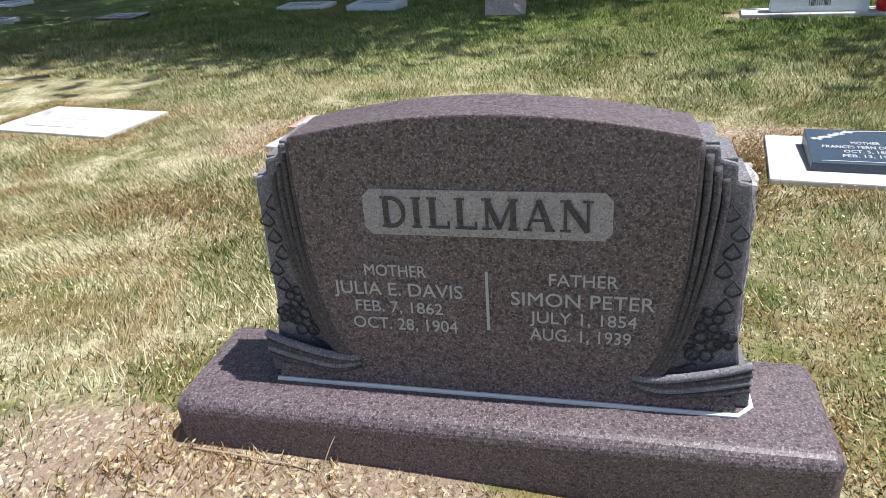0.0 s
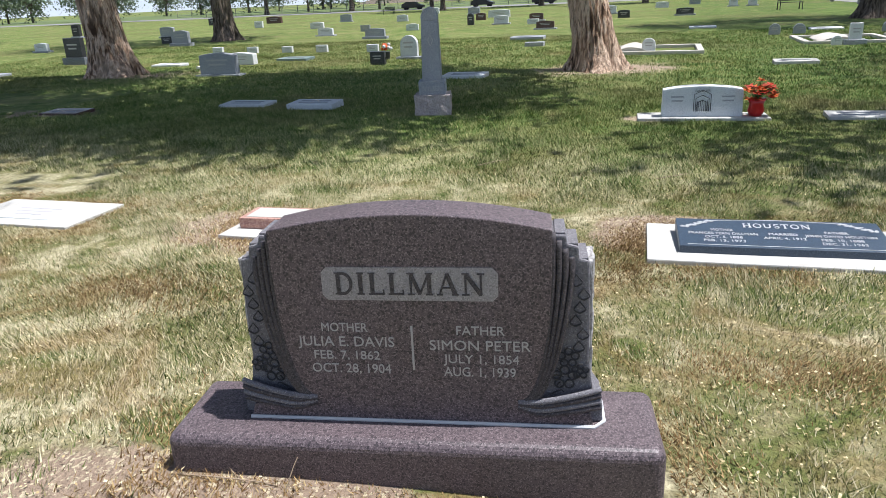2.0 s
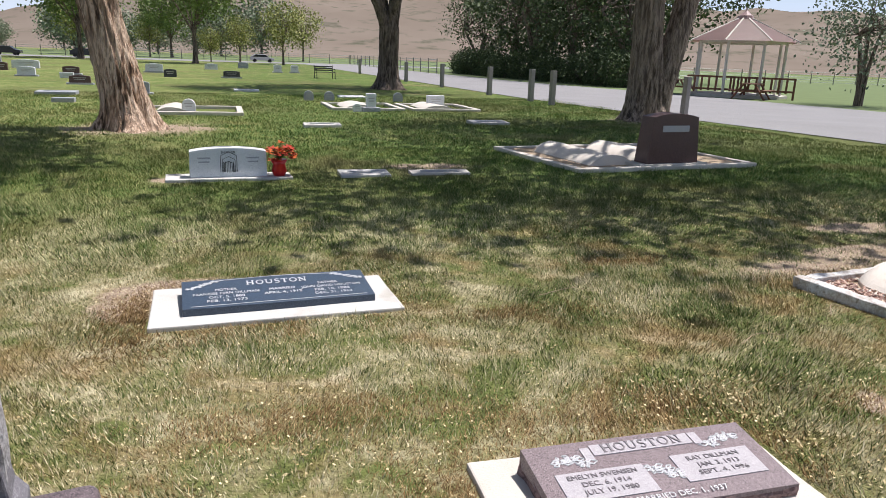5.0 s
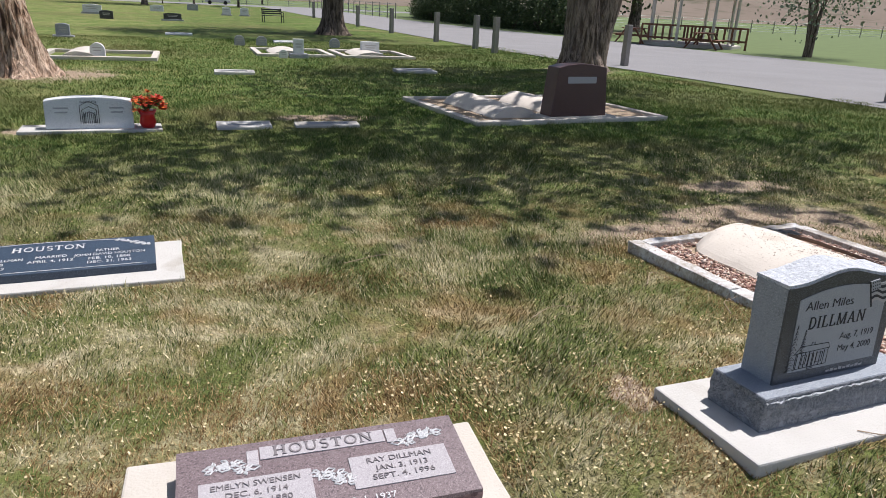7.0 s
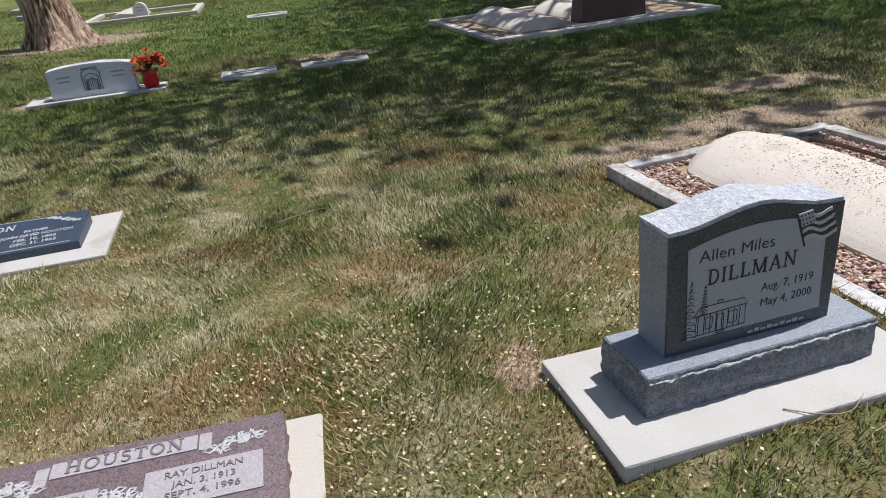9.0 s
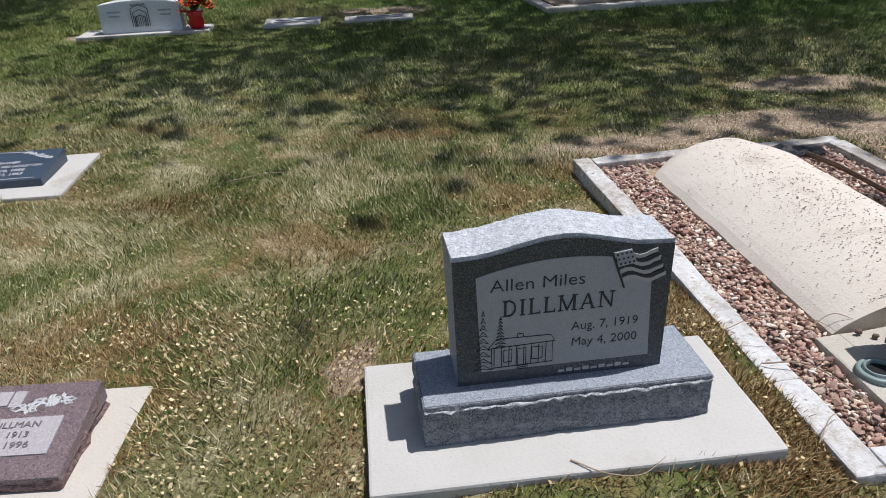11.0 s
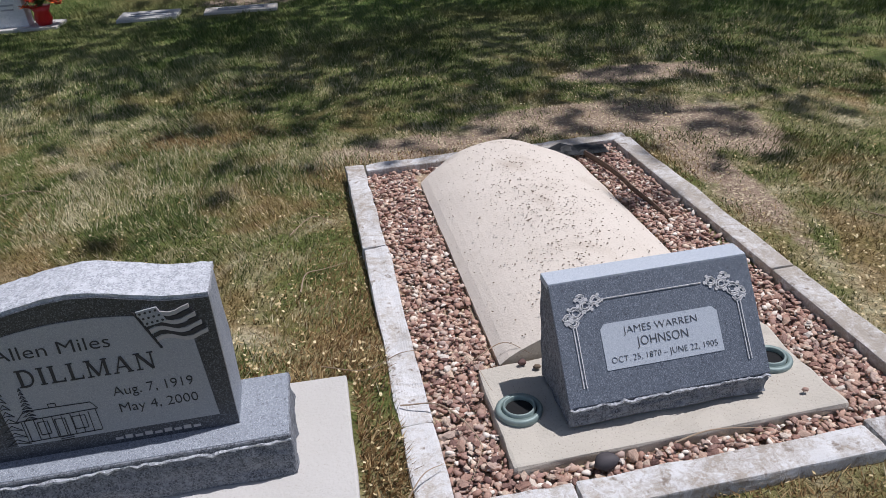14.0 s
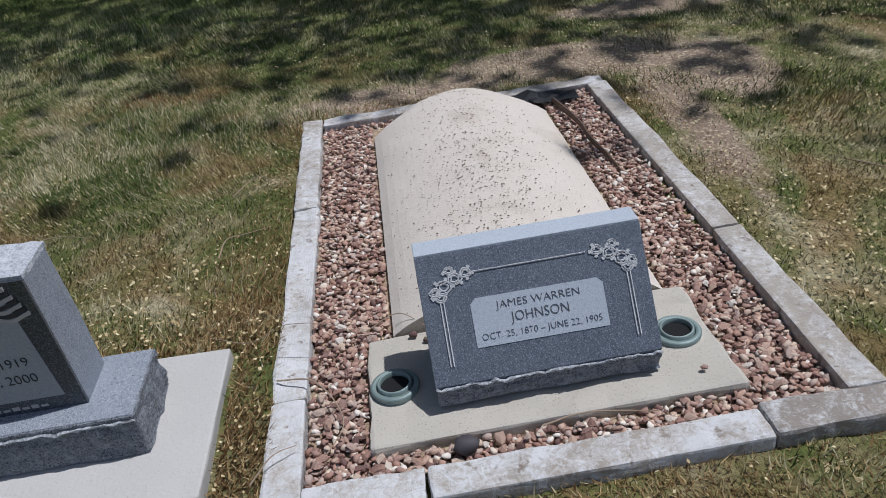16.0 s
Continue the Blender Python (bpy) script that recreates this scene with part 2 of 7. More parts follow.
MAT = {
    "turf": make_turf(), "blade": make_blade(), "dead_blade": make_dead_blade(), "soil": make_soil(), "road": make_road(), "hill": make_hill(), "flake": make_flake(),
    "pebble": make_pebble(), "gravel": make_gravel_bed(), "kerb": make_kerb("whitewashed_cement", 0.40), "kerb_worn": make_kerb("half_bare_cement", 0.435, (0.30, 0.26, 0.22), (0.48, 0.43, 0.36)), "kerb_bare": make_kerb("bare_cement", 0.475, (0.32, 0.285, 0.24), (0.50, 0.455, 0.39)), "kerb_dirty": make_kerb("soiled_cement", 0.475, (0.22, 0.195, 0.17), (0.40, 0.355, 0.30)),
    "bark": make_bark("cottonwood_bark", (0.07, 0.042, 0.028), (0.36, 0.225, 0.145), (0.70, 0.53, 0.40)),
    "bark_grey": make_bark("grey_bark", (0.07, 0.052, 0.042), (0.19, 0.145, 0.115), (0.34, 0.27, 0.22)),
    "bark_dark": make_bark("dark_bark", (0.05, 0.038, 0.03), (0.13, 0.10, 0.08), (0.24, 0.19, 0.15)),
    "leaf": make_leaf("spring_leaf", (0.08, 0.13, 0.027), (0.19, 0.26, 0.065)),
    "leaf_pale": make_leaf("pale_leaf", (0.17, 0.21, 0.05), (0.34, 0.34, 0.09)),
    "leaf_dark": make_leaf("dark_leaf", (0.03, 0.052, 0.018), (0.095, 0.13, 0.045)),
    "leaf_grey": make_leaf("grey_leaf", (0.12, 0.16, 0.10), (0.24, 0.28, 0.17)),
    "brown_granite": granite("brown_granite", (0.018, 0.015, 0.018), (0.108, 0.081, 0.088), (0.235, 0.188, 0.195), 300.0, spots=0.73),
    "brown_panel": granite("brown_granite_frosted", (0.17, 0.15, 0.15), (0.31, 0.285, 0.285), (0.42, 0.39, 0.38), 300.0, 0.7),
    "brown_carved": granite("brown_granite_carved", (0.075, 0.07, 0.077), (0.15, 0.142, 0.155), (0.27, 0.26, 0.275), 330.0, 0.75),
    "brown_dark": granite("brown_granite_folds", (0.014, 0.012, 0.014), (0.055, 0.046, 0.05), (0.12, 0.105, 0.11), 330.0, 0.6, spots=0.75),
    "brown_pitch": rock("pale_pitched_granite", (0.22, 0.205, 0.205), (0.50, 0.48, 0.475), 190.0),
    "red_granite": granite("mauve_granite", (0.055, 0.04, 0.043), (0.155, 0.112, 0.118), (0.27, 0.215, 0.22), 340.0, spots=0.78),
    "red_rock": rock("mauve_rock_face", (0.08, 0.045, 0.045), (0.24, 0.16, 0.15)),
    "frosted": granite("frosted_granite", (0.44, 0.42, 0.42), (0.60, 0.58, 0.58), (0.72, 0.70, 0.70), 300.0, 0.8),
    "mauve_frosted": granite("mauve_granite_frosted", (0.27, 0.25, 0.26), (0.39, 0.365, 0.375), (0.50, 0.475, 0.485), 380.0, 0.8),
    "grey_granite": granite("grey_granite", (0.06, 0.068, 0.082), (0.24, 0.268, 0.305), (0.46, 0.49, 0.53), 480.0, 0.55),
    "grey_polished": granite("grey_granite_polished", (0.010, 0.012, 0.016), (0.042, 0.047, 0.058), (0.15, 0.165, 0.19), 430.0, 0.3, 0.0004),
    "grey_frosted": granite("grey_granite_frosted", (0.25, 0.265, 0.285), (0.33, 0.345, 0.365), (0.41, 0.425, 0.445), 520.0, 0.75, 0.0004),
    "grey_rock": rock("grey_rock_face", (0.05, 0.056, 0.067), (0.25, 0.268, 0.295), 300.0),
    # paler copy of the grey rock: sunlight on the top put into the colour
    "grey_top": rock("sunlit_pitched_granite", (0.30, 0.32, 0.35), (0.60, 0.62, 0.65), 260.0),
    "grey_chip": rock("chipped_grey_granite", (0.20, 0.21, 0.225), (0.58, 0.60, 0.62), 200.0),
    "blue_granite": granite("blue_grey_granite", (0.030, 0.037, 0.05), (0.10, 0.12, 0.15), (0.26, 0.29, 0.335), 480.0, 0.55),
    "blue_frosted": granite("blue_grey_frosted", (0.32, 0.365, 0.42), (0.43, 0.475, 0.525), (0.52, 0.56, 0.60), 450.0, 0.8),
    "slate": granite("blue_slate_granite", (0.018, 0.03, 0.05), (0.035, 0.055, 0.085), (0.07, 0.10, 0.14), 300.0, 0.35, 0.0004),
    "pink_rock": rock("pink_sandstone", (0.30, 0.14, 0.11), (0.52, 0.32, 0.26)),
    "white_marble": concrete("weathered_marble", (0.62, 0.62, 0.62), (0.76, 0.76, 0.75), (0.42, 0.42, 0.41), 120.0),
    "pale_granite": granite("pale_granite", (0.40, 0.415, 0.43), (0.62, 0.635, 0.65), (0.78, 0.785, 0.79), 220.0, 0.6),
    "mid_granite": granite("mid_granite", (0.16, 0.165, 0.18), (0.31, 0.32, 0.34), (0.46, 0.47, 0.49), 200.0, 0.6),
    "black_granite": granite("black_granite", (0.012, 0.012, 0.014), (0.03, 0.03, 0.034), (0.09, 0.09, 0.10), 260.0, 0.25, 0.0003),
    "oxblood": granite("dark_red_granite", (0.03, 0.014, 0.012), (0.085, 0.04, 0.035), (0.16, 0.09, 0.08), 240.0, 0.3, 0.0004),
    "pink_base": rock("pale_pink_rock_face", (0.30, 0.24, 0.22), (0.56, 0.48, 0.45)),
    "concrete": concrete("pale_concrete", (0.50, 0.46, 0.40), (0.60, 0.56, 0.50), (0.40, 0.35, 0.28), 600.0),
    "concrete_white": concrete("white_concrete", (0.47, 0.455, 0.42), (0.58, 0.565, 0.53), (0.37, 0.335, 0.285), 600.0),
    "vault": concrete("sandy_concrete", (0.60, 0.54, 0.46), (0.71, 0.65, 0.57), (0.50, 0.43, 0.35), 220.0),
    "slab_grey": concrete("grey_stained_concrete", (0.44, 0.41, 0.345), (0.57, 0.53, 0.455), (0.31, 0.275, 0.225), 400.0),
    "letter_dark": plain("dark_cut_lettering", (0.035, 0.035, 0.04), 0.7), "letter_mid": plain("mid_cut_lettering", (0.10, 0.105, 0.115), 0.8), "letter_grey": plain("grey_cut_lettering", (0.20, 0.18, 0.185), 0.8),
    "letter_pale": plain("pale_cut_lettering", (0.62, 0.62, 0.62), 0.8, vary=0.15),
    "letter_worn": plain("worn_pale_lettering", (0.50, 0.48, 0.47), 0.8, vary=0.25, scale=90.0),
    "bronze": plain("verdigris_bronze", (0.28, 0.36, 0.34), 0.55, 0.3, 0.35),
    "void": plain("painted_hole_shade", (0.006, 0.007, 0.008), 0.9), "rubber": plain("black_plastic", (0.05, 0.055, 0.06), 0.5),
    "husk": plain("brown_seed_husk", (0.19, 0.14, 0.095), 0.9, vary=0.4), "dark_stone": plain("dark_river_stone", (0.085, 0.075, 0.08), 0.7),
    "stick": plain("dead_twig", (0.42, 0.32, 0.22), 0.9),
    "rust_wood": plain("rotten_edging_board", (0.15, 0.095, 0.065), 0.95, vary=0.5, scale=20.0),
    "red": plain("red_petal", (0.65, 0.05, 0.015), 0.6, vary=0.4), "orange": plain("orange_petal", (0.78, 0.16, 0.02), 0.6),
    "red_foil": plain("red_foil", (0.62, 0.02, 0.02), 0.3), "stem": plain("green_stem", (0.07, 0.13, 0.03), 0.7),
    "post": plain("weathered_post", (0.34, 0.31, 0.28), 0.9, vary=0.4, scale=12.0),
    "cream_paint": plain("cream_paint", (0.62, 0.58, 0.5), 0.6, vary=0.15, scale=6.0),
    "roof_metal": plain("brown_roof_metal", (0.36, 0.24, 0.21), 0.45, vary=0.2, scale=2.0),
    "table_wood": plain("stained_picnic_wood", (0.22, 0.09, 0.05), 0.7, vary=0.4, scale=8.0),
    "iron": plain("black_iron", (0.03, 0.03, 0.032), 0.5),
    "fence_green": plain("galvanised_wire", (0.34, 0.38, 0.34), 0.5, 0.4), "brush": plain("field_grass", (0.14, 0.19, 0.06), 0.95, vary=0.4, scale=1.0),
    "glass_dark": plain("dark_car_glass", (0.02, 0.025, 0.03), 0.1), "car_black": plain("dark_car_paint", (0.02, 0.022, 0.025), 0.25, vary=0.1),
    "car_white": plain("pale_car_paint", (0.5, 0.5, 0.5), 0.3, vary=0.1), "tyre": plain("tyre_rubber", (0.02, 0.02, 0.02), 0.9),
}


# ---- shapes ----
def mesh_of(name, bm, mats):
    bm.normal_update()
    me = bpy.data.meshes.new(name)
    bm.to_mesh(me)
    bm.free()
    for m in mats if isinstance(mats, (list, tuple)) else [mats]:
        me.materials.append(MAT[m])
    return me


def part(name, bm, material, parent, label="", smooth=False, m=None):
    me = bm if isinstance(bm, bpy.types.Mesh) else mesh_of(name, bm, material)
    if smooth:
        me.polygons.foreach_set("use_smooth", [True] * len(me.polygons))
    ob = new(name, me)
    ob.parent = parent
    if m is not None:
        ob.matrix_basis = m
    return tagged(ob, label)


def thing(name, m, label, category, group="", kind=""):
    ob = new(name)
    ob.empty_display_size = 0.1
    ob.matrix_basis = m
    return tagged(ob, label, category, group, kind)


def solo(name, bm, material, m, label, category, group="", kind="", smooth=False):
    me = bm if isinstance(bm, bpy.types.Mesh) else mesh_of(name, bm, material)
    if smooth:
        me.polygons.foreach_set("use_smooth", [True] * len(me.polygons))
    ob = new(name, me)
    ob.matrix_basis = m
    return tagged(ob, label, category, group, kind)


def fast_mesh(name, verts, faces, mat):
    """A mesh from arrays: points (n, 3) and faces (m, 3 or 4)."""
    verts, faces = np.asarray(verts, np.float32), np.asarray(faces, np.int32)
    k = faces.shape[1]
    me = bpy.data.meshes.new(name)
    me.vertices.add(len(verts))
    me.vertices.foreach_set("co", verts.ravel())
    me.loops.add(faces.size)
    me.loops.foreach_set("vertex_index", faces.ravel())
    me.polygons.add(len(faces))
    me.polygons.foreach_set("loop_start", np.arange(len(faces), dtype=np.int32) * k)
    me.update(calc_edges=True)
    me.materials.append(MAT[mat])
    return me


def box(x0, x1, y0, y1, z0, z1, bevel=0.0, bm=None, segments=2):
    own = bm is None
    b = bmesh.new()
    bmesh.ops.create_cube(b, size=1)
    for v in b.verts:
        v.co = Vector(((x0 + x1) / 2 + v.co.x * (x1 - x0), (y0 + y1) / 2 + v.co.y * (y1 - y0), (z0 + z1) / 2 + v.co.z * (z1 - z0)))
    if bevel:
        bmesh.ops.bevel(b, geom=b.edges[:], offset=bevel, segments=segments, affect="EDGES", profile=0.6)
    if own:
        return b
    return join(bm, b)


def join(bm, other):
    me = bpy.data.meshes.new("scratch")
    other.to_mesh(me)
    other.free()
    bm.from_mesh(me)
    bpy.data.meshes.remove(me)
    return bm


def slab(outline, y0, y1, bevel=0.0, segments=2):
    """An upright plate: an outline in x and z, between two depths."""
    b = bmesh.new()
    front = [b.verts.new((x, y0, z)) for x, z in outline]
    back = [b.verts.new((x, y1, z)) for x, z in outline]
    b.faces.new(front)
    b.faces.new(back[::-1])
    for i in range(len(front)):
        j = (i + 1) % len(front)
        b.faces.new((front[j], front[i], back[i], back[j]))
    bmesh.ops.recalc_face_normals(b, faces=b.faces[:])
    if bevel:
        sharp = [e for e in b.edges if e.calc_face_angle(0) > 0.5]
        bmesh.ops.bevel(b, geom=sharp, offset=bevel, segments=segments, affect="EDGES", profile=0.6)
    return b


def roughen(b, amount, scale, keep=None, cuts=6, seed=0.0):
    """Breaks the faces up and pushes them in and out as a hewn stone's are; keep(v) names points that stay."""
    bmesh.ops.subdivide_edges(b, edges=[e for e in b.edges if e.calc_length() > 0.03], cuts=cuts, use_grid_fill=True)
    b.normal_update()
    for v in b.verts:
        if keep and keep(v.co):
            continue
        p = v.co * scale + Vector((seed, seed * 0.7, seed * 1.3))
        v.co += v.normal * amount * (noise.noise(p) + 0.5 * noise.noise(p * 2.7))
    return b


def tube(points, radius, sides=6, taper=1.0, bm=None, flat=1.0):
    """A rod along points; its radius runs to radius * taper at the end."""
    b = bm or bmesh.new()
    pts = [Vector(p) for p in points]
    rings = []
    up = Vector((0.13, 0.31, 1)).normalized()
    for i, p in enumerate(pts):
        d = (pts[min(i + 1, len(pts) - 1)] - pts[max(i - 1, 0)]).normalized()
        side = d.cross(up)
        side = (side if side.length > 1e-3 else d.cross(Vector((1, 0, 0)))).normalized()
        other = side.cross(d)
        r = radius * (1 + (taper - 1) * i / max(1, len(pts) - 1))
        rings.append([b.verts.new(p + side * (r * math.cos(a)) + other * (r * flat * math.sin(a))) for a in (2 * math.pi * k / sides for k in range(sides))])
    for r0, r1 in zip(rings, rings[1:]):
        for k in range(sides):
            b.faces.new((r0[k], r0[(k + 1) % sides], r1[(k + 1) % sides], r1[k]))
    b.faces.new(rings[0][::-1])
    b.faces.new(rings[-1])
    return b


def lathe(profile, sides=24, closed=True):
    """A turned solid from (radius, z) pairs; an open one is a sleeve."""
    b = bmesh.new()
    rings = [[b.verts.new((r * math.cos(2 * math.pi * k / sides), r * math.sin(2 * math.pi * k / sides), z)) for k in range(sides)] for r, z in profile]
    for r0, r1 in zip(rings, rings[1:]):
        for k in range(sides):
            b.faces.new((r0[k], r0[(k + 1) % sides], r1[(k + 1) % sides], r1[k]))
    if closed:
        b.faces.new(rings[0][::-1])
        b.faces.new(rings[-1])
    return b


def arc(a, b, rise, n=14):
    """Points from a to b (x, z) over a bow of that rise."""
    return [(a[0] + (b[0] - a[0]) * i / n, a[1] + (b[1] - a[1]) * i / n + rise * (1 - (2 * i / n - 1) ** 2)) for i in range(n + 1)]


def curve(points, n=8):
    """A smooth line through points (Catmull-Rom)."""
    p = [Vector(q) for q in points]
    p = [p[0] * 2 - p[1], *p, p[-1] * 2 - p[-2]]
    out = []
    for i in range(1, len(p) - 2):
        for k in range(n):
            t = k / n
            out.append(0.5 * (2 * p[i] + (p[i + 1] - p[i - 1]) * t + (2 * p[i - 1] - 5 * p[i] + 4 * p[i + 1] - p[i + 2]) * t * t + (3 * p[i] - p[i - 1] - 3 * p[i + 1] + p[i + 2]) * t ** 3))
    return out + [p[-2]]


def lettering(body, height, width, depth=0.002, bold=0.0):
    """Words as a mesh in the x-z plane, centred on x, base line at z = 0, facing -y; width squeezes or stretches the line."""
    c = bpy.data.curves.new("words", "FONT")
    c.body, c.size, c.align_x, c.extrude, c.offset, c.resolution_u = body, height / 0.69, "CENTER", depth / 2, bold, 3
    ob = bpy.data.objects.new("words", c)
    scene.collection.objects.link(ob)
    dg = bpy.context.evaluated_depsgraph_get()
    me = bpy.data.meshes.new_from_object(ob.evaluated_get(dg))
    bpy.data.objects.remove(ob)
    bpy.data.curves.remove(c)
    xs = [v.co.x for v in me.vertices]
    k = width / (max(xs) - min(xs)) if width else 1.0
    mid = (max(xs) + min(xs)) / 2
    for v in me.vertices:
        v.co = Vector(((v.co.x - mid) * k, -v.co.z, v.co.y))
    return me


def glyphs(me):
    """The separate letters of a line: pieces of the mesh that stand above one another belong together."""
    b = bmesh.new()
    b.from_mesh(me)
    b.faces.ensure_lookup_table()
    seen, spans = set(), []
    for f in b.faces:
        if f in seen:
            continue
        stack, piece = [f], []
        seen.add(f)
        while stack:
            g = stack.pop()
            piece.append(g.index)
            for e in g.edges:
                for h in e.link_faces:
                    if h not in seen:
                        seen.add(h)
                        stack.append(h)
        xs = [v.co.x for k in piece for v in b.faces[k].verts]
        spans.append([min(xs), max(xs), piece])
    b.free()
    spans.sort(key=lambda q: q[0])
    out = []
    for lo, hi, piece in spans:
        if out and lo < out[-1][1] - 0.35 * (hi - lo):
            out[-1][1] = max(hi, out[-1][1])
            out[-1][2] += piece
        else:
            out.append([lo, hi, list(piece)])
    return [piece for _, _, piece in out]


def words(parent, body, x, y, z, height, width, mat, m=None, label="", bold=0.0, depth=0.002):
    """A line of writing, each letter a part of its own."""
    me = lettering(body, height, width, depth, bold)
    place = pose(x, y, z) if m is None else m @ pose(x, y, z)
    co = [v.co.copy() for v in me.vertices]
    for piece in glyphs(me):
        faces = [list(me.polygons[k].vertices) for k in piece]
        used = sorted({v for f in faces for v in f})
        at = {v: k for k, v in enumerate(used)}
        one = bpy.data.meshes.new("letter")
        one.from_pydata([co[v] for v in used], [], [[at[v] for v in f] for f in faces])
        one.materials.append(MAT[mat])
        part("letter", one, mat, parent, label, m=place)
    bpy.data.meshes.remove(me)


def bowed(cx, cz, rx, rz, a0, a1, n=14):
    return [(cx + rx * math.cos(radians(a0 + (a1 - a0) * k / n)), cz + rz * math.sin(radians(a0 + (a1 - a0) * k / n))) for k in range(n + 1)]


THICK, THIN, FOOT = 0.17, 0.085, 0.30


def roman_letter(ch):
    """The strokes of a Roman capital one unit high, as (line, width) pairs, and how wide it stands."""
    def stem(x, w=THICK, top=True, foot=True):
        out = [([(x, 0), (x, 1)], w)]
        if foot:
            out.append(([(x - FOOT / 2, 0.03), (x + FOOT / 2, 0.03)], 0.06))
        if top:
            out.append(([(x - FOOT / 2, 0.97), (x + FOOT / 2, 0.97)], 0.06))
        return out
    if ch == "I":
        return stem(0.17), 0.34
    if ch == "L":
        return stem(0.17) + [([(0.17, 0.04), (0.66, 0.04)], 0.08), ([(0.65, 0.0), (0.65, 0.24)], 0.06)], 0.68
    if ch == "D":
        return stem(0.17) + [([(0.17, 0.96), (0.36, 0.96), *bowed(0.36, 0.5, 0.36, 0.46, 80, -80), (0.36, 0.04), (0.17, 0.04)], 0.12)], 0.80
    if ch == "M":
        return stem(0.14, THIN) + stem(0.92) + [([(0.14, 0.98), (0.52, 0.04)], 0.15), ([(0.52, 0.04), (0.90, 0.98)], THIN)], 1.06
    if ch == "A":
        return [([(0.12, 0.02), (0.45, 0.98)], THIN), ([(0.45, 0.98), (0.78, 0.02)], THICK), ([(0.22, 0.34), (0.68, 0.34)], 0.06), ([(0.0, 0.03), (0.25, 0.03)], 0.06), ([(0.64, 0.03), (0.92, 0.03)], 0.06)], 0.92
    if ch == "N":
        return stem(0.14, THIN) + stem(0.78, THIN, foot=False) + [([(0.14, 0.98), (0.78, 0.02)], THICK)], 0.92
    if ch == "H":
        return stem(0.17) + stem(0.75) + [([(0.17, 0.52), (0.75, 0.52)], THIN)], 0.92
    if ch == "O":
        return [(bowed(0.46, 0.5, 0.38, 0.45, 0, 360, 26), 0.13)], 0.92
    if ch == "U":
        return [([(0.15, 1), (0.15, 0.34), *bowed(0.44, 0.34, 0.29, 0.29, 190, 350), (0.73, 0.34), (0.73, 1)], 0.12), ([(0.0, 0.97), (0.30, 0.97)], 0.06), ([(0.58, 0.97), (0.88, 0.97)], 0.06)], 0.88
    if ch == "S":
        return [([*bowed(0.33, 0.74, 0.22, 0.22, 30, 260, 12), *bowed(0.33, 0.27, 0.24, 0.24, 75, -150, 12)], 0.12)], 0.66
    return [([(0.38, 0), (0.38, 1)], THICK), ([(0.23, 0.03), (0.53, 0.03)], 0.06), ([(0.02, 0.96), (0.74, 0.96)], 0.08), ([(0.03, 0.76), (0.03, 1)], 0.06), ([(0.73, 0.76), (0.73, 1)], 0.06)], 0.76


def carved_name(parent, body, x, y, z, height, width, mat, m=None, depth=0.0022, heavy=1.0):
    """A name in Roman capitals, each letter a part of its own, centred on x and facing -y."""
    sets = [roman_letter(ch) for ch in body]
    gap = 0.16
    k = width / (sum(w for _, w in sets) + gap * (len(body) - 1))
    left = x - width / 2
    for strokes, w in sets:
        b = bmesh.new()
        for q, (line, thick) in enumerate(strokes):
            d = depth + 0.00012 * q
            t = thick * heavy / 2
            ring = []
            for i, p in enumerate(line):
                a, c = line[max(i - 1, 0)], line[min(i + 1, len(line) - 1)]
                dx, dz = c[0] - a[0], c[1] - a[1]
                n = math.hypot(dx, dz) or 1.0
                ring.append(((p[0] - dz / n * t, p[1] + dx / n * t), (p[0] + dz / n * t, p[1] - dx / n * t)))
            rows = [[b.verts.new((u * k, v, r * height)) for (u, r) in pair for v in (-d / 2, d / 2)] for pair in ring]
            for r0, r1 in zip(rows, rows[1:]):
                for i, j in ((0, 2), (3, 1), (1, 0), (2, 3)):
                    b.faces.new((r0[i], r0[j], r1[j], r1[i]))
        bmesh.ops.recalc_face_normals(b, faces=b.faces[:])
        place = pose(left, y, z)
        part("letter", b, mat, parent, m=place if m is None else m @ place)
        left += (w + gap) * k


# ---- ground ----
SWELLS = [(-0.2, -0.1, 1.6, 0.95, 0.12), (4.85, 0.10, 0.95, 0.80, 0.150), (6.7, 0.5, 1.0, 1.7, 0.085)]  # x, y, widths, height


def swell(x, y):
    """The low banks along the row of graves."""
    return sum(h * np.exp(-((x - a) / u) ** 2 - ((y - b) / v) ** 2) for a, b, u, v, h in SWELLS)


def lift(x, y):
    """The lawn's height."""
    h = float(swell(x, y))
    h += 0.012 * noise.noise(Vector((x * 0.8, y * 0.8, 3.0))) * math.exp(-((x - 2) / 12) ** 2 - (y / 12) ** 2)
    return h


PLOTS = []  # footprints (x, y, angle, half width, half depth) on which no grass grows


def on_plot(x, y, pad=0.0):
    for px, py, c, s, hw, hd in PLOTS:
        dx, dy = x - px, y - py
        if abs(dx * c + dy * s) < hw + pad and abs(dy * c - dx * s) < hd + pad:
            return True
    return False


def plot(x0, x1, y0, y1, angle=0.0):
    a = radians(angle)
    PLOTS.append(((x0 + x1) / 2, (y0 + y1) / 2, math.cos(a), math.sin(a), (x1 - x0) / 2, (y1 - y0) / 2))


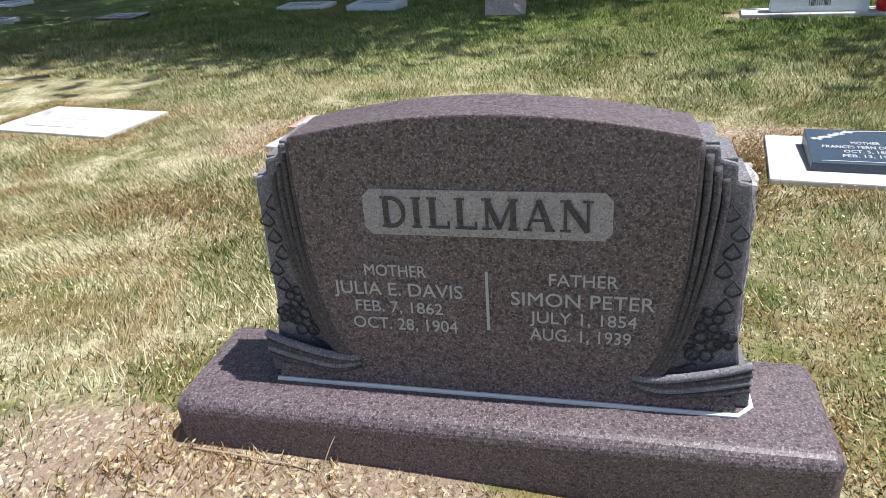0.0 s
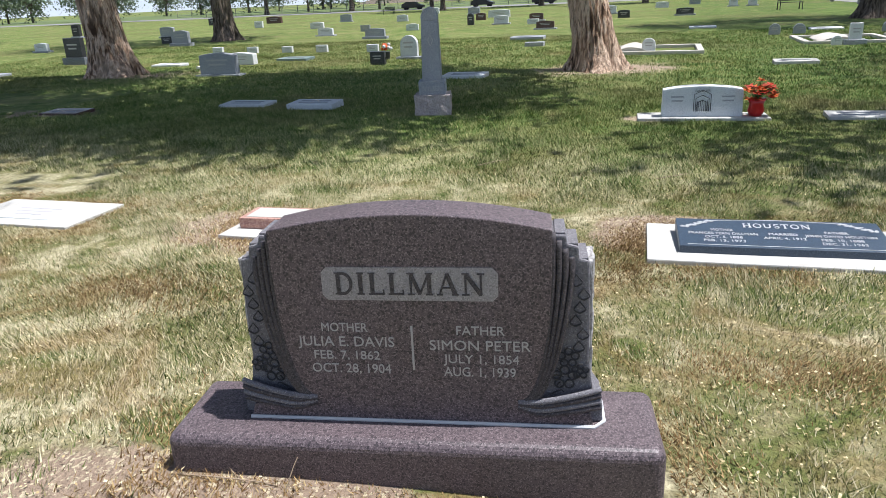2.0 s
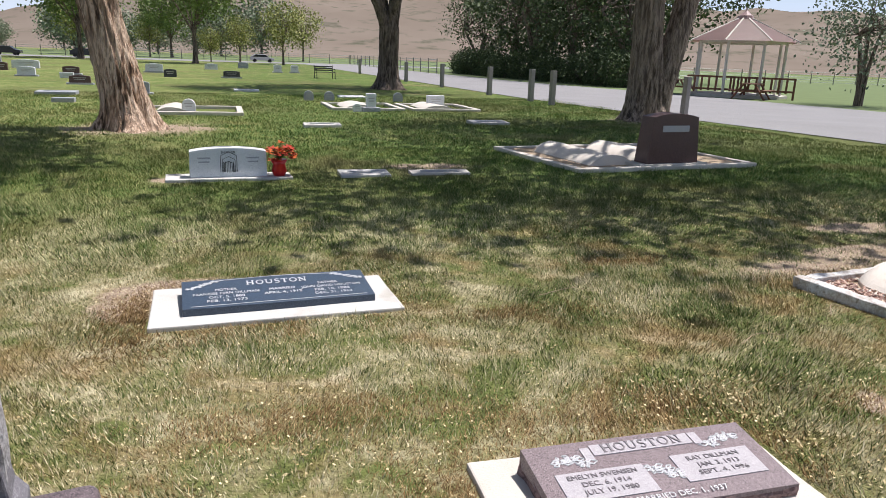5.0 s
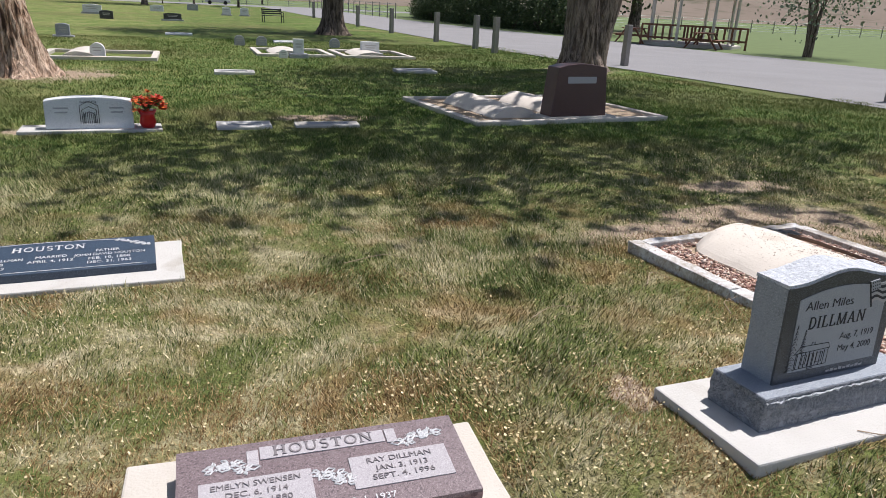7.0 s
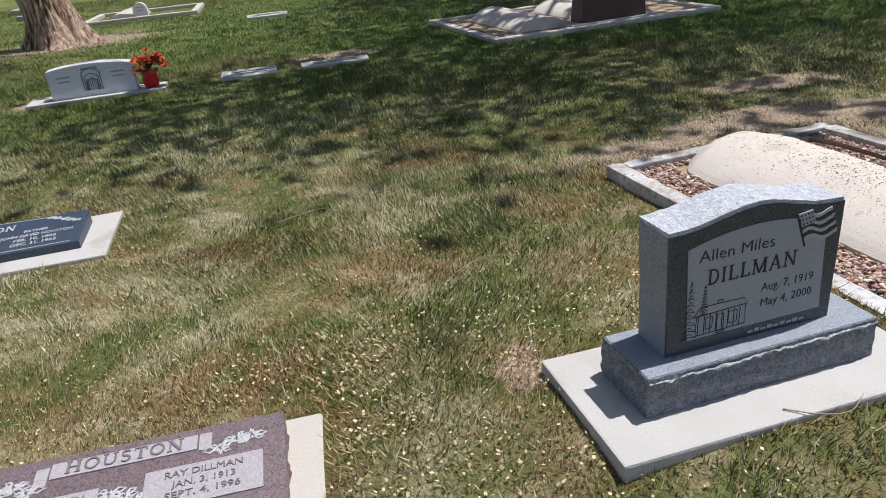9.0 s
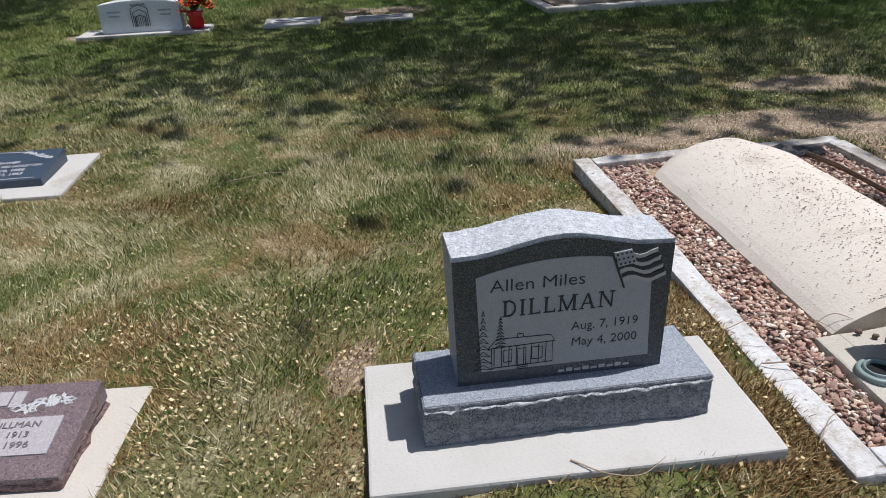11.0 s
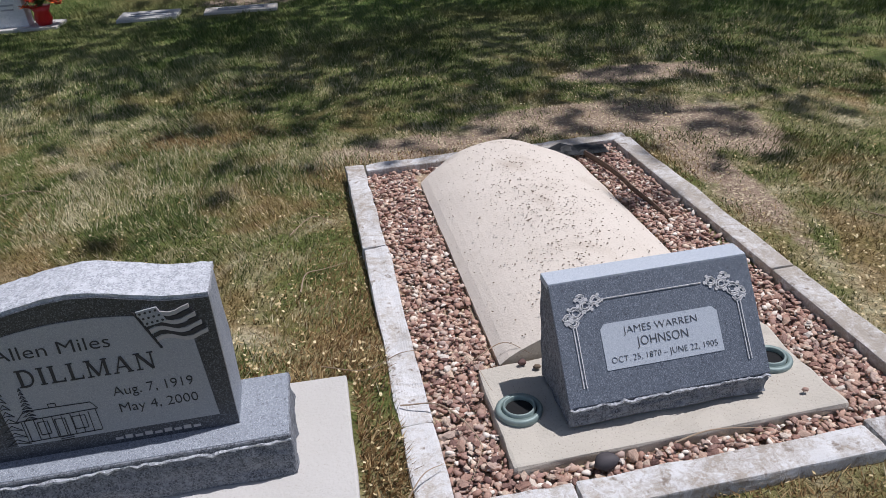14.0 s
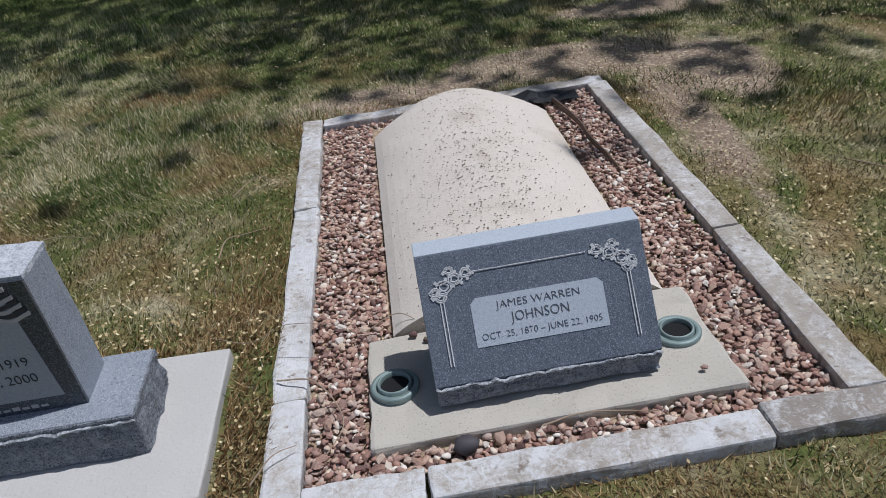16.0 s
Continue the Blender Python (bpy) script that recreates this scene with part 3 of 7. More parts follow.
def ground_sheet():
    """One sheet: fine near the walk, coarse to the horizon."""
    xs = sorted({*np.arange(-6, 10.01, 0.1).round(3), *np.arange(-30, 40, 2.5).round(3), *(s * v for v in (60, 90, 150, 300, 700, 2500) for s in (-1, 1))})
    ys = sorted({*np.arange(-3, 9.01, 0.1).round(3), *np.arange(-20, 60, 2.5).round(3), *(s * v for v in (90, 150, 300, 700, 2500) for s in (-1, 1))})
    verts = [(x, y, lift(x, y) - (0.08 if on_plot(x, y, -0.10) else 0.0)) for y in ys for x in xs]
    w = len(xs)
    faces = [(j * w + i, j * w + i + 1, (j + 1) * w + i + 1, (j + 1) * w + i) for j in range(len(ys) - 1) for i in range(w - 1)]
    me = fast_mesh("ground", verts, faces, "turf")
    me.polygons.foreach_set("use_smooth", [True] * len(me.polygons))
    bald = me.attributes.new("bare", "FLOAT", "POINT")
    bald.data.foreach_set("value", [bare_at(v[0], v[1]) for v in verts])
    return tagged(new("ground", me), "patchy spring lawn, half green and half dry straw", "lawn", kind="structure")



def strip(name, left, right, z, mat, label, kind="structure", category="road"):
    n = len(left)
    verts = [(x, y, z) for x, y in left] + [(x, y, z) for x, y in right]
    faces = [(i, i + 1, n + i + 1, n + i) for i in range(n - 1)]
    return tagged(new(name, fast_mesh(name, verts, faces, mat)), label, category, kind=kind)


ROAD_LEFT = [(18.0, -40), (15.6, 0), (14.9, 9.8), (13.7, 18.3), (13.0, 25), (12.8, 33), (12.4, 54), (12.0, 92)]
ROAD_RIGHT = [(30, -40), (28.0, 0), (26.5, 12), (25.5, 20), (24.3, 30), (21.5, 44), (20.5, 60), (20.0, 92)]
strip("road", ROAD_LEFT, ROAD_RIGHT, 0.02, "road", "pale grey gravel lane beside the lawn")
strip("cross_road", [(-260, 92), (-60, 92), (12, 92), (60, 92)], [(-260, 104), (-60, 104), (12, 104), (60, 104)], 0.024, "road", "pale gravel lane across the far lawn")
strip("field", [(26.5, 12), (25.5, 20), (24.3, 30), (21.5, 44), (20.5, 60), (20, 92), (20, 104), (-200, 108)], [(150, 12), (150, 20), (150, 30), (150, 44), (150, 60), (150, 92), (150, 200), (-200, 200)], 0.012, "brush", "green field beyond the lane", category="field")


def hills():
    """A dry ridge across the valley, its slopes gullied."""
    verts, w, d = [], 150, 26
    for j in range(d):
        for i in range(w):
            az = radians(-75 + 165 * i / (w - 1))
            r = 230 + 500 * j / (d - 1)
            a = math.degrees(az)
            rise = max(0.0, min(1.0, (a + 24) / 26)) * (1 - 0.4 * max(0.0, min(1.0, (a - 22) / 30)))
            low = 0.0
            g = noise.fractal(Vector((a * 0.12, j * 0.22, 1.0)), 1.0, 2.0, 4)
            up = 1 / (1 + math.exp(-(j / (d - 1) - 0.36) * 11))
            h = 54 * (rise + low) * up * (1 + 0.10 * g) + 5 * g * up * (rise + low) - 1.5
            verts.append((r * math.sin(az), r * math.cos(az), h))
    faces = [(j * w + i, j * w + i + 1, (j + 1) * w + i + 1, (j + 1) * w + i) for j in range(d - 1) for i in range(w - 1)]
    me = fast_mesh("backdrop_hill", verts, faces, "hill")
    me.polygons.foreach_set("use_smooth", [True] * len(me.polygons))
    return tagged(new("backdrop_hill", me), "dry brown sagebrush hill across the valley", "hill", kind="structure")


hills()


def horizon_haze():
    """An added glowing ring, painted as bright hazy sky low over the valley, all round."""
    verts, w = [], 64
    for h in (-40, 60, 160, 320, 560, 900):
        for k in range(w):
            a = 2 * math.pi * k / w
            verts.append((2300 * math.cos(a), 2300 * math.sin(a), h))
    faces = [(j * w + k, j * w + (k + 1) % w, (j + 1) * w + (k + 1) % w, (j + 1) * w + k) for j in range(5) for k in range(w)]
    n = Nodes("glowing_sky_ring")
    sep = n.t.nodes.new("ShaderNodeSeparateXYZ")
    n.link(n.geo.outputs["Position"], sep.inputs[0])
    up = n.t.nodes.new("ShaderNodeMapRange")
    up.inputs["From Max"].default_value = 900
    n.link(sep.outputs["Z"], up.inputs["Value"])
    c = n.ramp(up.outputs[0], (0.0, (0.74, 0.80, 0.86)), (0.25, (0.60, 0.72, 0.86)), (1.0, (0.30, 0.42, 0.62)))
    n.bsdf.inputs["Base Color"].default_value = (0, 0, 0, 1)
    n.bsdf.inputs["Specular IOR Level"].default_value = 0.0
    n.link(c, n.bsdf.inputs["Emission Color"])
    n.bsdf.inputs["Emission Strength"].default_value = 0.85
    MAT["haze"] = n.mat
    me = fast_mesh("backdrop_sky", verts, faces, "haze")
    me.polygons.foreach_set("use_smooth", [True] * len(me.polygons))
    return tagged(new("backdrop_sky", me), "glowing ring painted as the pale hazy spring sky over the valley", "sky", kind="structure")


horizon_haze()


# ---- gravestones ----
def chipped_edge(x0, x1, y, z, r, seed):
    """The ragged bright edge that the chisel leaves along a pitched face."""
    rnd = random.Random(seed)
    pts = [(x0 + (x1 - x0) * k / 46, y + rnd.uniform(-0.003, 0.002), z + rnd.uniform(-0.004, 0.004)) for k in range(47)]
    b = tube(pts, r, 5)
    for v in b.verts:
        v.co += Vector((0, 1, 1.4)) * r * 0.9 * noise.noise(v.co * 70.0)
    return b



def concrete_slab(x0, x1, y0, y1, top, mat="concrete_white", label="pale concrete slab set flush in the lawn", m=None, turn=0.0):
    """A cast slab; with no pose of its own it lies flat in the lawn, turned about its middle."""
    cx, cy = (x0 + x1) / 2, (y0 + y1) / 2
    b = roughen(box(x0 - cx, x1 - cx, y0 - cy, y1 - cy, top - 0.12, top, 0.008), 0.004, 6.0, cuts=3, seed=x0)
    if m is None:
        plot(x0 - 0.015, x1 + 0.015, y0 - 0.015, y1 + 0.015, turn)
    place = pose(cx, cy, 0, 0, 0, turn) if m is None else m @ pose(cx, cy, 0)
    return solo("concrete_slab", b, mat, place, label, "concrete slab", "slabs under the markers")


def big_stone():
    """The wide brown die with draped shoulders on its base."""
    t = thing("upright_gravestone", pose(0.712, 0.050, 0, 0, 0, 9.6), "brown granite family gravestone with draped shoulders on a polished base", "gravestone")
    a = radians(9.6)
    PLOTS.append((0.712 + 0.055 * -math.sin(a), 0.05 + 0.055 * math.cos(a), math.cos(a), math.sin(a), 0.76, 0.185))
    base = box(-0.745, 0.705, -0.115, 0.225, -0.05, 0.24)
    top = [e for e in base.edges if all(v.co.z > 0.2 for v in e.verts) or abs(e.verts[0].co.z - e.verts[1].co.z) > 0.1]
    bmesh.ops.bevel(base, geom=top, offset=0.035, segments=5, affect="EDGES", profile=0.5)
    part("base", base, "brown_granite", t, "polished brown granite base with rounded edges")
    field = [(-0.515, 0.24), (0.515, 0.24), (0.50, 0.285), (0.33, 0.30), (0.345, 0.36), (0.372, 0.46), (0.387, 0.58), (0.392, 0.72), (0.392, 0.838)]
    field += arc((0.392, 0.838), (-0.392, 0.838), 0.045)[1:] + [(-x, z) for x, z in field[7:1:-1]]
    part("die", slab(field, 0.0, 0.15, 0.004), "brown_granite", t, "steeled brown granite die with an arched top")
    for s in (1, -1):
        wing = [(0.0, 0.24), (0.54, 0.24), (0.54, 0.30), (0.512, 0.34), (0.498, 0.44), (0.494, 0.70), (0.490, 0.742), (0.465, 0.748), (0.462, 0.782), (0.432, 0.79), (0.428, 0.815), (0.0, 0.815)]
        wing = [(s * x, z) for x, z in wing]
        b = slab(wing if s > 0 else wing[::-1], 0.028, 0.165, 0.006)
        part("shoulder", b, "brown_carved", t, "frosted stepped shoulder")
        edge = roughen(box(s * 0.497 - 0.009, s * 0.497 + 0.009, 0.05, 0.163, 0.345, 0.735, 0.004), 0.008, 40.0, cuts=6, seed=s)
        part("pitched_edge", edge, "brown_pitch", t, "pale rock-pitched side")
        for x0, x1, z in ((0.468, 0.489, 0.744), (0.435, 0.461, 0.786), (0.398, 0.427, 0.8165)):
            part("step_top", box(min(s * x0, s * x1), max(s * x0, s * x1), 0.036, 0.160, z - 0.004, z + 0.004, 0.002), "brown_carved", t, "frosted step")
        for k in range(4):
            o = 0.017 * k
            line = curve([(s * (0.392 + o), 0.012 + 0.006 * k, 0.826 - 0.024 * k), (s * (0.394 + o), 0.012 + 0.004 * k, 0.70), (s * (0.386 + o * 0.8), 0.010, 0.56), (s * (0.366 + o * 0.6), 0.006, 0.43), (s * (0.338 + o * 0.45), 0.004, 0.345), (s * (0.305 + o * 0.5), 0.0, 0.305 + 0.002 * k)], 6)
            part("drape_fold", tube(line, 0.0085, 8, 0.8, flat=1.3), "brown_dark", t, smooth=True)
        for k in range(4):
            z = 0.286 + 0.013 * k
            line = curve([(s * 0.300, 0.004, 0.300 + 0.005 * k), (s * 0.36, -0.003, z - 0.004), (s * 0.43, -0.002, z + 0.004 + 0.002 * k), (s * 0.49, 0.004, z + 0.012 + 0.004 * k), (s * 0.532, 0.015, z + 0.014 + 0.006 * k)], 6)
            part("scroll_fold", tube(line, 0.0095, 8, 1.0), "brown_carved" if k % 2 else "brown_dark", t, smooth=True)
        for fx, fz, r in ((0.440, 0.452, 0.020), (0.430, 0.388, 0.024), (0.474, 0.410, 0.016)):
            b = bmesh.new()
            for k in range(5):
                g = 2 * math.pi * k / 5 + 0.3
                c = Vector((s * fx + r * math.cos(g), 0.022, fz + r * math.sin(g)))
                ring = [c + Vector((0.55 * r * math.cos(h), 0, 0.55 * r * math.sin(h))) for h in (2 * math.pi * q / 9 for q in range(10))]
                tube(ring, 0.0026, 5, bm=b)
            part("carved_flower", b, "letter_dark", t, "flower outlined in dark cut lines")
        b = bmesh.new()
        for k in range(6):
            z = 0.47 + 0.040 * k
            x = s * (0.468 + 0.012 * math.sin(k * 2.1))
            for f in (-1, 1):
                tube(curve([(x, 0.023, z), (x + f * 0.016, 0.021, z + 0.012), (x + f * 0.004, 0.022, z + 0.030), (x, 0.023, z + 0.036)], 3), 0.0026, 4, 0.5, bm=b)
        for k in range(5):
            z = 0.335 + 0.024 * k
            tube(curve([(s * (0.395 + 0.012 * math.sin(k * 1.7)), 0.022, z), (s * (0.41 + 0.01 * math.cos(k)), 0.021, z + 0.014), (s * (0.428 - 0.01 * (k % 2)), 0.023, z + 0.006)], 3), 0.0022, 4, 0.5, bm=b)
        part("carved_vine", b, "letter_dark", t, "dark cut leaf stems")
    band = [(-0.247, 0.650), (-0.232, 0.634), (0.232, 0.634), (0.247, 0.650), (0.247, 0.716), (0.232, 0.733), (-0.232, 0.733), (-0.247, 0.716)]
    panel = part("name_panel", slab(band, -0.003, 0.01), "brown_panel", t, "frosted panel with clipped corners")
    carved_name(panel, "DILLMAN", 0.0, -0.005, 0.652, 0.066, 0.42, "brown_dark")
    for body, x, z, h, w in (("MOTHER", -0.195, 0.535, 0.027, 0.135), ("JULIA E. DAVIS", -0.195, 0.488, 0.031, 0.285), ("FEB. 7, 1862", -0.195, 0.446, 0.027, 0.195), ("OCT. 28, 1904", -0.185, 0.402, 0.029, 0.235), ("FATHER", 0.195, 0.530, 0.027, 0.135), ("SIMON PETER", 0.192, 0.481, 0.031, 0.285), ("JULY 1, 1854", 0.195, 0.440, 0.027, 0.215), ("AUG. 1, 1939", 0.19, 0.398, 0.029, 0.205)):
        words(t, body, x, -0.001, z, h, w, "letter_worn")
    part("divider", box(-0.003, 0.003, -0.002, 0.004, 0.415, 0.555), "letter_worn", t)
    part("sealant_bead", tube([(-0.515, -0.004, 0.243), (0.515, -0.004, 0.243), (0.545, 0.03, 0.243), (0.545, 0.14, 0.243)], 0.006, 6), "letter_pale", t, "pale setting compound along the joint")
    return t


big_stone()
concrete_slab(1.315, 2.72, 2.155, 2.81, 0.022, turn=1.8)
concrete_slab(2.535, 3.695, -0.085, 0.495, 0.032, "concrete", turn=-2.5)
CABIN_TILT = pose(4.842, 0.0721, 0.3395, -0.70, 0.78, 3.03) @ Matrix.Scale(0.908, 4) @ pose(-4.9758, -0.2299, -0.2440)
concrete_slab(4.505, 5.655, -0.025, 0.535, 0.042, "concrete_white", m=CABIN_TILT)
plot(4.42, 5.465, -0.145, 0.365, 3.0)
concrete_slab(-1.39, -0.75, 2.115, 2.675, 0.020)
concrete_slab(-3.70, -2.61, 2.075, 2.675, 0.022)
concrete_slab(-5.4, -4.25, 1.96, 2.54, 0.022)
concrete_slab(1.09, 2.50, 6.70, 7.12, 0.03, turn=3.0)


def wedge(x0, x1, y0, y1, z0, front, back, bevel):
    """A block whose top falls from the back to the front."""
    b = box(x0, x1, y0, y1, z0, 1.0)
    for v in b.verts:
        if v.co.z > z0 + 0.01:
            v.co.z = front if v.co.y < (y0 + y1) / 2 else back
    if bevel:
        bmesh.ops.bevel(b, geom=b.edges[:], offset=bevel, segments=2, affect="EDGES", profile=0.6)
    return b


def sprig(b, x, y, size, turn, n=9, rad=0.0022):
    """A spray of carved leaves drawn with thin rods in the x-y plane at z = 0."""
    for k in range(n):
        a = turn + 2 * math.pi * k / n
        r = size * (0.7 + 0.3 * math.sin(k * 2.3))
        p = Vector((x + 0.25 * r * math.cos(a), y + 0.25 * r * math.sin(a), 0))
        q = Vector((x + r * math.cos(a) * 1.25, y + r * math.sin(a) * 0.6, 0))
        s = (q - p).cross(Vector((0, 0, 1))) * 0.28
        tube([p, (p + q) / 2 + s, q, (p + q) / 2 - s, p], rad, 4, bm=b)
    return b


def blue_marker():
    t = thing("flat_gravestone", pose(2.029, 2.492, 0.020, 0, 0, 3.0), "low dark blue granite companion marker on a white slab", "gravestone")
    part("marker", wedge(-0.545, 0.545, -0.195, 0.2, 0.0, 0.045, 0.082, 0.004), "slate", t, "polished blue-grey granite")
    tilt = math.degrees(math.atan2(0.037, 0.395))
    # letters lie in x-z facing -y: turn them to lie on the sloping top
    lay = pose(0, -0.195, 0.0465, -90 + tilt, 0, 0)
    carved_name(t, "HOUSTON", 0.0, -0.001, 0.275, 0.060, 0.36, "letter_pale", m=lay)
    rows = (("MOTHER", -0.30, 0.215, 0.12), ("FRANCES FERN DILLMAN", -0.30, 0.165, 0.37), ("OCT. 5, 1888", -0.30, 0.115, 0.20), ("FEB. 13, 1973", -0.30, 0.065, 0.22), ("MARRIED", 0.02, 0.175, 0.15), ("APRIL 4, 1912", 0.02, 0.12, 0.22), ("FATHER", 0.30, 0.215, 0.12), ("JOHN DAVID HOUSTON", 0.31, 0.165, 0.36), ("FEB. 10, 1888", 0.31, 0.115, 0.21), ("DEC. 31, 1963", 0.31, 0.065, 0.22))
    for body, x, z, w in rows:
        words(t, body, x, -0.001, z, 0.030, w, "letter_pale", m=lay)
    b = tube([(-0.5, 0.021, 0.0), (0.5, 0.021, 0.0)], 0.002, 4)
    tube(curve([(-0.36, 0.365, 0), (0, 0.388, 0), (0.36, 0.365, 0)], 6), 0.002, 4, bm=b)
    part("cut_border", b, "letter_pale", t, "thin pale border line", m=pose(0, -0.195, 0.047, tilt, 0, 0))
    for s in (-1, 1):
        b = bmesh.new()
        for k in range(5):
            sprig(b, s * (0.50 - 0.035 * k), 0.27 + 0.022 * k, 0.026, k * 0.7, 7, 0.003)
        part("carved_spray", b, "letter_pale", t, "pale carved flower spray", m=pose(0, -0.195, 0.047, tilt, 0, 0))
    return t


def brown_marker():
    t = thing("bevel_gravestone", pose(3.150, 0.235, 0.032, 0, 0, -1.0), "mauve granite companion marker with rough sides on a concrete slab", "gravestone")
    body = roughen(wedge(-0.445, 0.445, -0.175, 0.165, -0.004, 0.045, 0.092, 0.004), 0.016, 22.0, keep=lambda c: c.z > 0.047 + (c.y + 0.175) * 0.138 - 0.008 or c.z < 0.0, cuts=7)
    part("marker", body, "red_rock", t, "rock-pitched sides")
    top = wedge(-0.447, 0.447, -0.176, 0.167, 0.03, 0.047, 0.0945, 0.0)
    part("face", top, "red_granite", t, "smooth mauve face")
    tilt = math.degrees(math.atan2(0.0475, 0.343))
    flat = pose(0, -0.176, 0.0485, tilt, 0, 0)
    lay = pose(0, -0.176, 0.052, -90 + tilt, 0, 0)

    def panel(x0, x1, y0, y1, name="inscription_panel"):
        b = box(x0, x1, y0, y1, -0.002, 0.0025, 0.001)
        return part(name, b, "mauve_frosted", t, "pale frosted panel", m=flat)

    panel(-0.20, 0.20, 0.263, 0.318, "name_scroll")
    panel(-0.24, -0.205, 0.243, 0.308, "scroll_end")
    panel(0.205, 0.24, 0.255, 0.318, "scroll_end")
    panel(-0.385, -0.055, 0.062, 0.195)
    panel(0.065, 0.385, 0.078, 0.212)
    carved_name(t, "HOUSTON", 0, -0.001, 0.271, 0.042, 0.32, "letter_grey", m=lay)
    for body_, x, z, w in (("EMELYN SWENSEN", -0.22, 0.158, 0.26), ("DEC. 6, 1914", -0.22, 0.122, 0.18), ("JULY 19, 1980", -0.22, 0.086, 0.20), ("RAY DILLMAN", 0.225, 0.174, 0.21), ("JAN. 3, 1913", 0.225, 0.138, 0.17), ("SEPT. 4, 1996", 0.225, 0.102, 0.20)):
        words(t, body_, x, -0.001, z, 0.021, w, "letter_grey", m=lay)
    words(t, "MARRIED DEC. 1, 1937", 0.01, -0.001, 0.022, 0.023, 0.34, "letter_pale", m=lay)
    for x, y in ((-0.335, 0.255), (-0.29, 0.262), (-0.25, 0.235), (0.265, 0.25), (0.31, 0.272), (0.355, 0.275), (-0.025, 0.165), (0.015, 0.15), (0.045, 0.125)):
        part("carved_leaf", sprig(bmesh.new(), x, y, 0.043, x * 9, 8, 0.0036), "letter_pale", t, "pale carved leaves", m=flat)
    return t


def cabin_stone():
    """Grey serp-top die with an etched panel, on a rough base."""
    t = thing("upright_gravestone", CABIN_TILT @ pose(4.76, 0.206, 0.04, 0, 0, 1.2), "grey granite gravestone with etched cabin panel and flag", "gravestone")
    base = roughen(box(-0.098, 0.738, -0.075, 0.19, 0.0, 0.14, 0.006), 0.010, 24.0, keep=lambda c: c.z > 0.128 or c.z < 0.004, cuts=8)
    part("base", base, ["grey_rock"], t, "rock-pitched grey granite base")
    part("base_top", box(-0.093, 0.733, -0.070, 0.185, 0.120, 0.1425, 0.003), "grey_granite", t, "sawn grey granite top")
    part("chipped_edge", chipped_edge(-0.095, 0.735, -0.075, 0.123, 0.0048, 1), "grey_chip", t, "bright chipped edge")
    crown = [(0.012, 0.14), (0.606, 0.14), (0.602, 0.540)] + [(x, z) for x, z in ((0.56, 0.541), (0.50, 0.545), (0.43, 0.560), (0.36, 0.578), (0.30, 0.583), (0.24, 0.578), (0.17, 0.563), (0.10, 0.547), (0.05, 0.541))] + [(0.0, 0.540)]
    part("die", roughen(slab(crown, 0.008, 0.155, 0.003), 0.006, 30.0, keep=lambda c: c.y < 0.02 or c.z < 0.15, cuts=3), "grey_granite", t, "grey granite die with rough sides")
    lid = [(x, z) for x, z in crown[2:]]
    # the top's sunlit brightness is painted by its lighter rock
    part("top", roughen(slab([(x, z + 0.010) for x, z in lid] + [(x, z - 0.004) for x, z in lid[::-1]], 0.006, 0.160), 0.003, 34.0, cuts=3, seed=4.0), "grey_top", t, "rock-pitched top with sunlight painted into its colour")
    part("face", slab(crown, 0.0, 0.009), "grey_polished", t, "polished dark front face")
    panel = [(0.078, 0.186), (0.563, 0.186), (0.543, 0.488)] + arc((0.543, 0.488), (0.062, 0.488), 0.038)[1:]
    plate = part("etched_panel", slab(panel, -0.0025, 0.004), "grey_frosted", t, "pale frosted panel")
    for body, x, z, h, w in (("Allen Miles", 0.230, 0.442, 0.036, 0.258), ("Aug. 7, 1919", 0.425, 0.296, 0.028, 0.19), ("May 4, 2000", 0.428, 0.243, 0.028, 0.188)):
        words(plate, body, x, -0.003, z, h, w, "letter_dark", bold=-0.0006)
    carved_name(plate, "DILLMAN", 0.290, -0.0035, 0.362, 0.050, 0.312, "letter_dark", heavy=0.78)
    for k in range(9):
        part("worn_line", box(0.30 + 0.024 * k, 0.318 + 0.024 * k, -0.001, 0.003, 0.155, 0.163 + 0.004 * (k % 2)), "letter_worn", t)
    b = bmesh.new()
    y = -0.0035

    def line(*pts):
        tube([(x, y, z) for x, z in pts], 0.0012, 4, bm=b)

    line((0.095, 0.262), (0.12, 0.292), (0.272, 0.29), (0.285, 0.268), (0.095, 0.262))
    line((0.106, 0.262), (0.106, 0.196), (0.28, 0.2), (0.278, 0.268))
    line((0.14, 0.212), (0.14, 0.252), (0.163, 0.253), (0.163, 0.213), (0.14, 0.212))
    line((0.18, 0.2), (0.18, 0.254), (0.203, 0.254), (0.203, 0.2))
    line((0.22, 0.214), (0.22, 0.254), (0.25, 0.254), (0.25, 0.214), (0.22, 0.214))
    for k in range(8):
        line((0.113 + 0.021 * k, 0.198), (0.113 + 0.021 * k, 0.262))
    for k in range(3):
        line((0.178, 0.196 - 0.006 * k), (0.21, 0.197 - 0.006 * k))
    line((0.178, 0.292), (0.178, 0.303), (0.195, 0.303), (0.195, 0.292))
    part("etched_cabin", b, "letter_dark", plate, "dark line drawing of a cabin")
    for x, z, h in ((0.082, 0.187, 0.2), (0.13, 0.262, 0.10)):
        b = bmesh.new()
        for k in range(9):
            f = k / 9
            wv = 0.004 + 0.026 * f * h / 0.2
            zz = z + h * (1 - f)
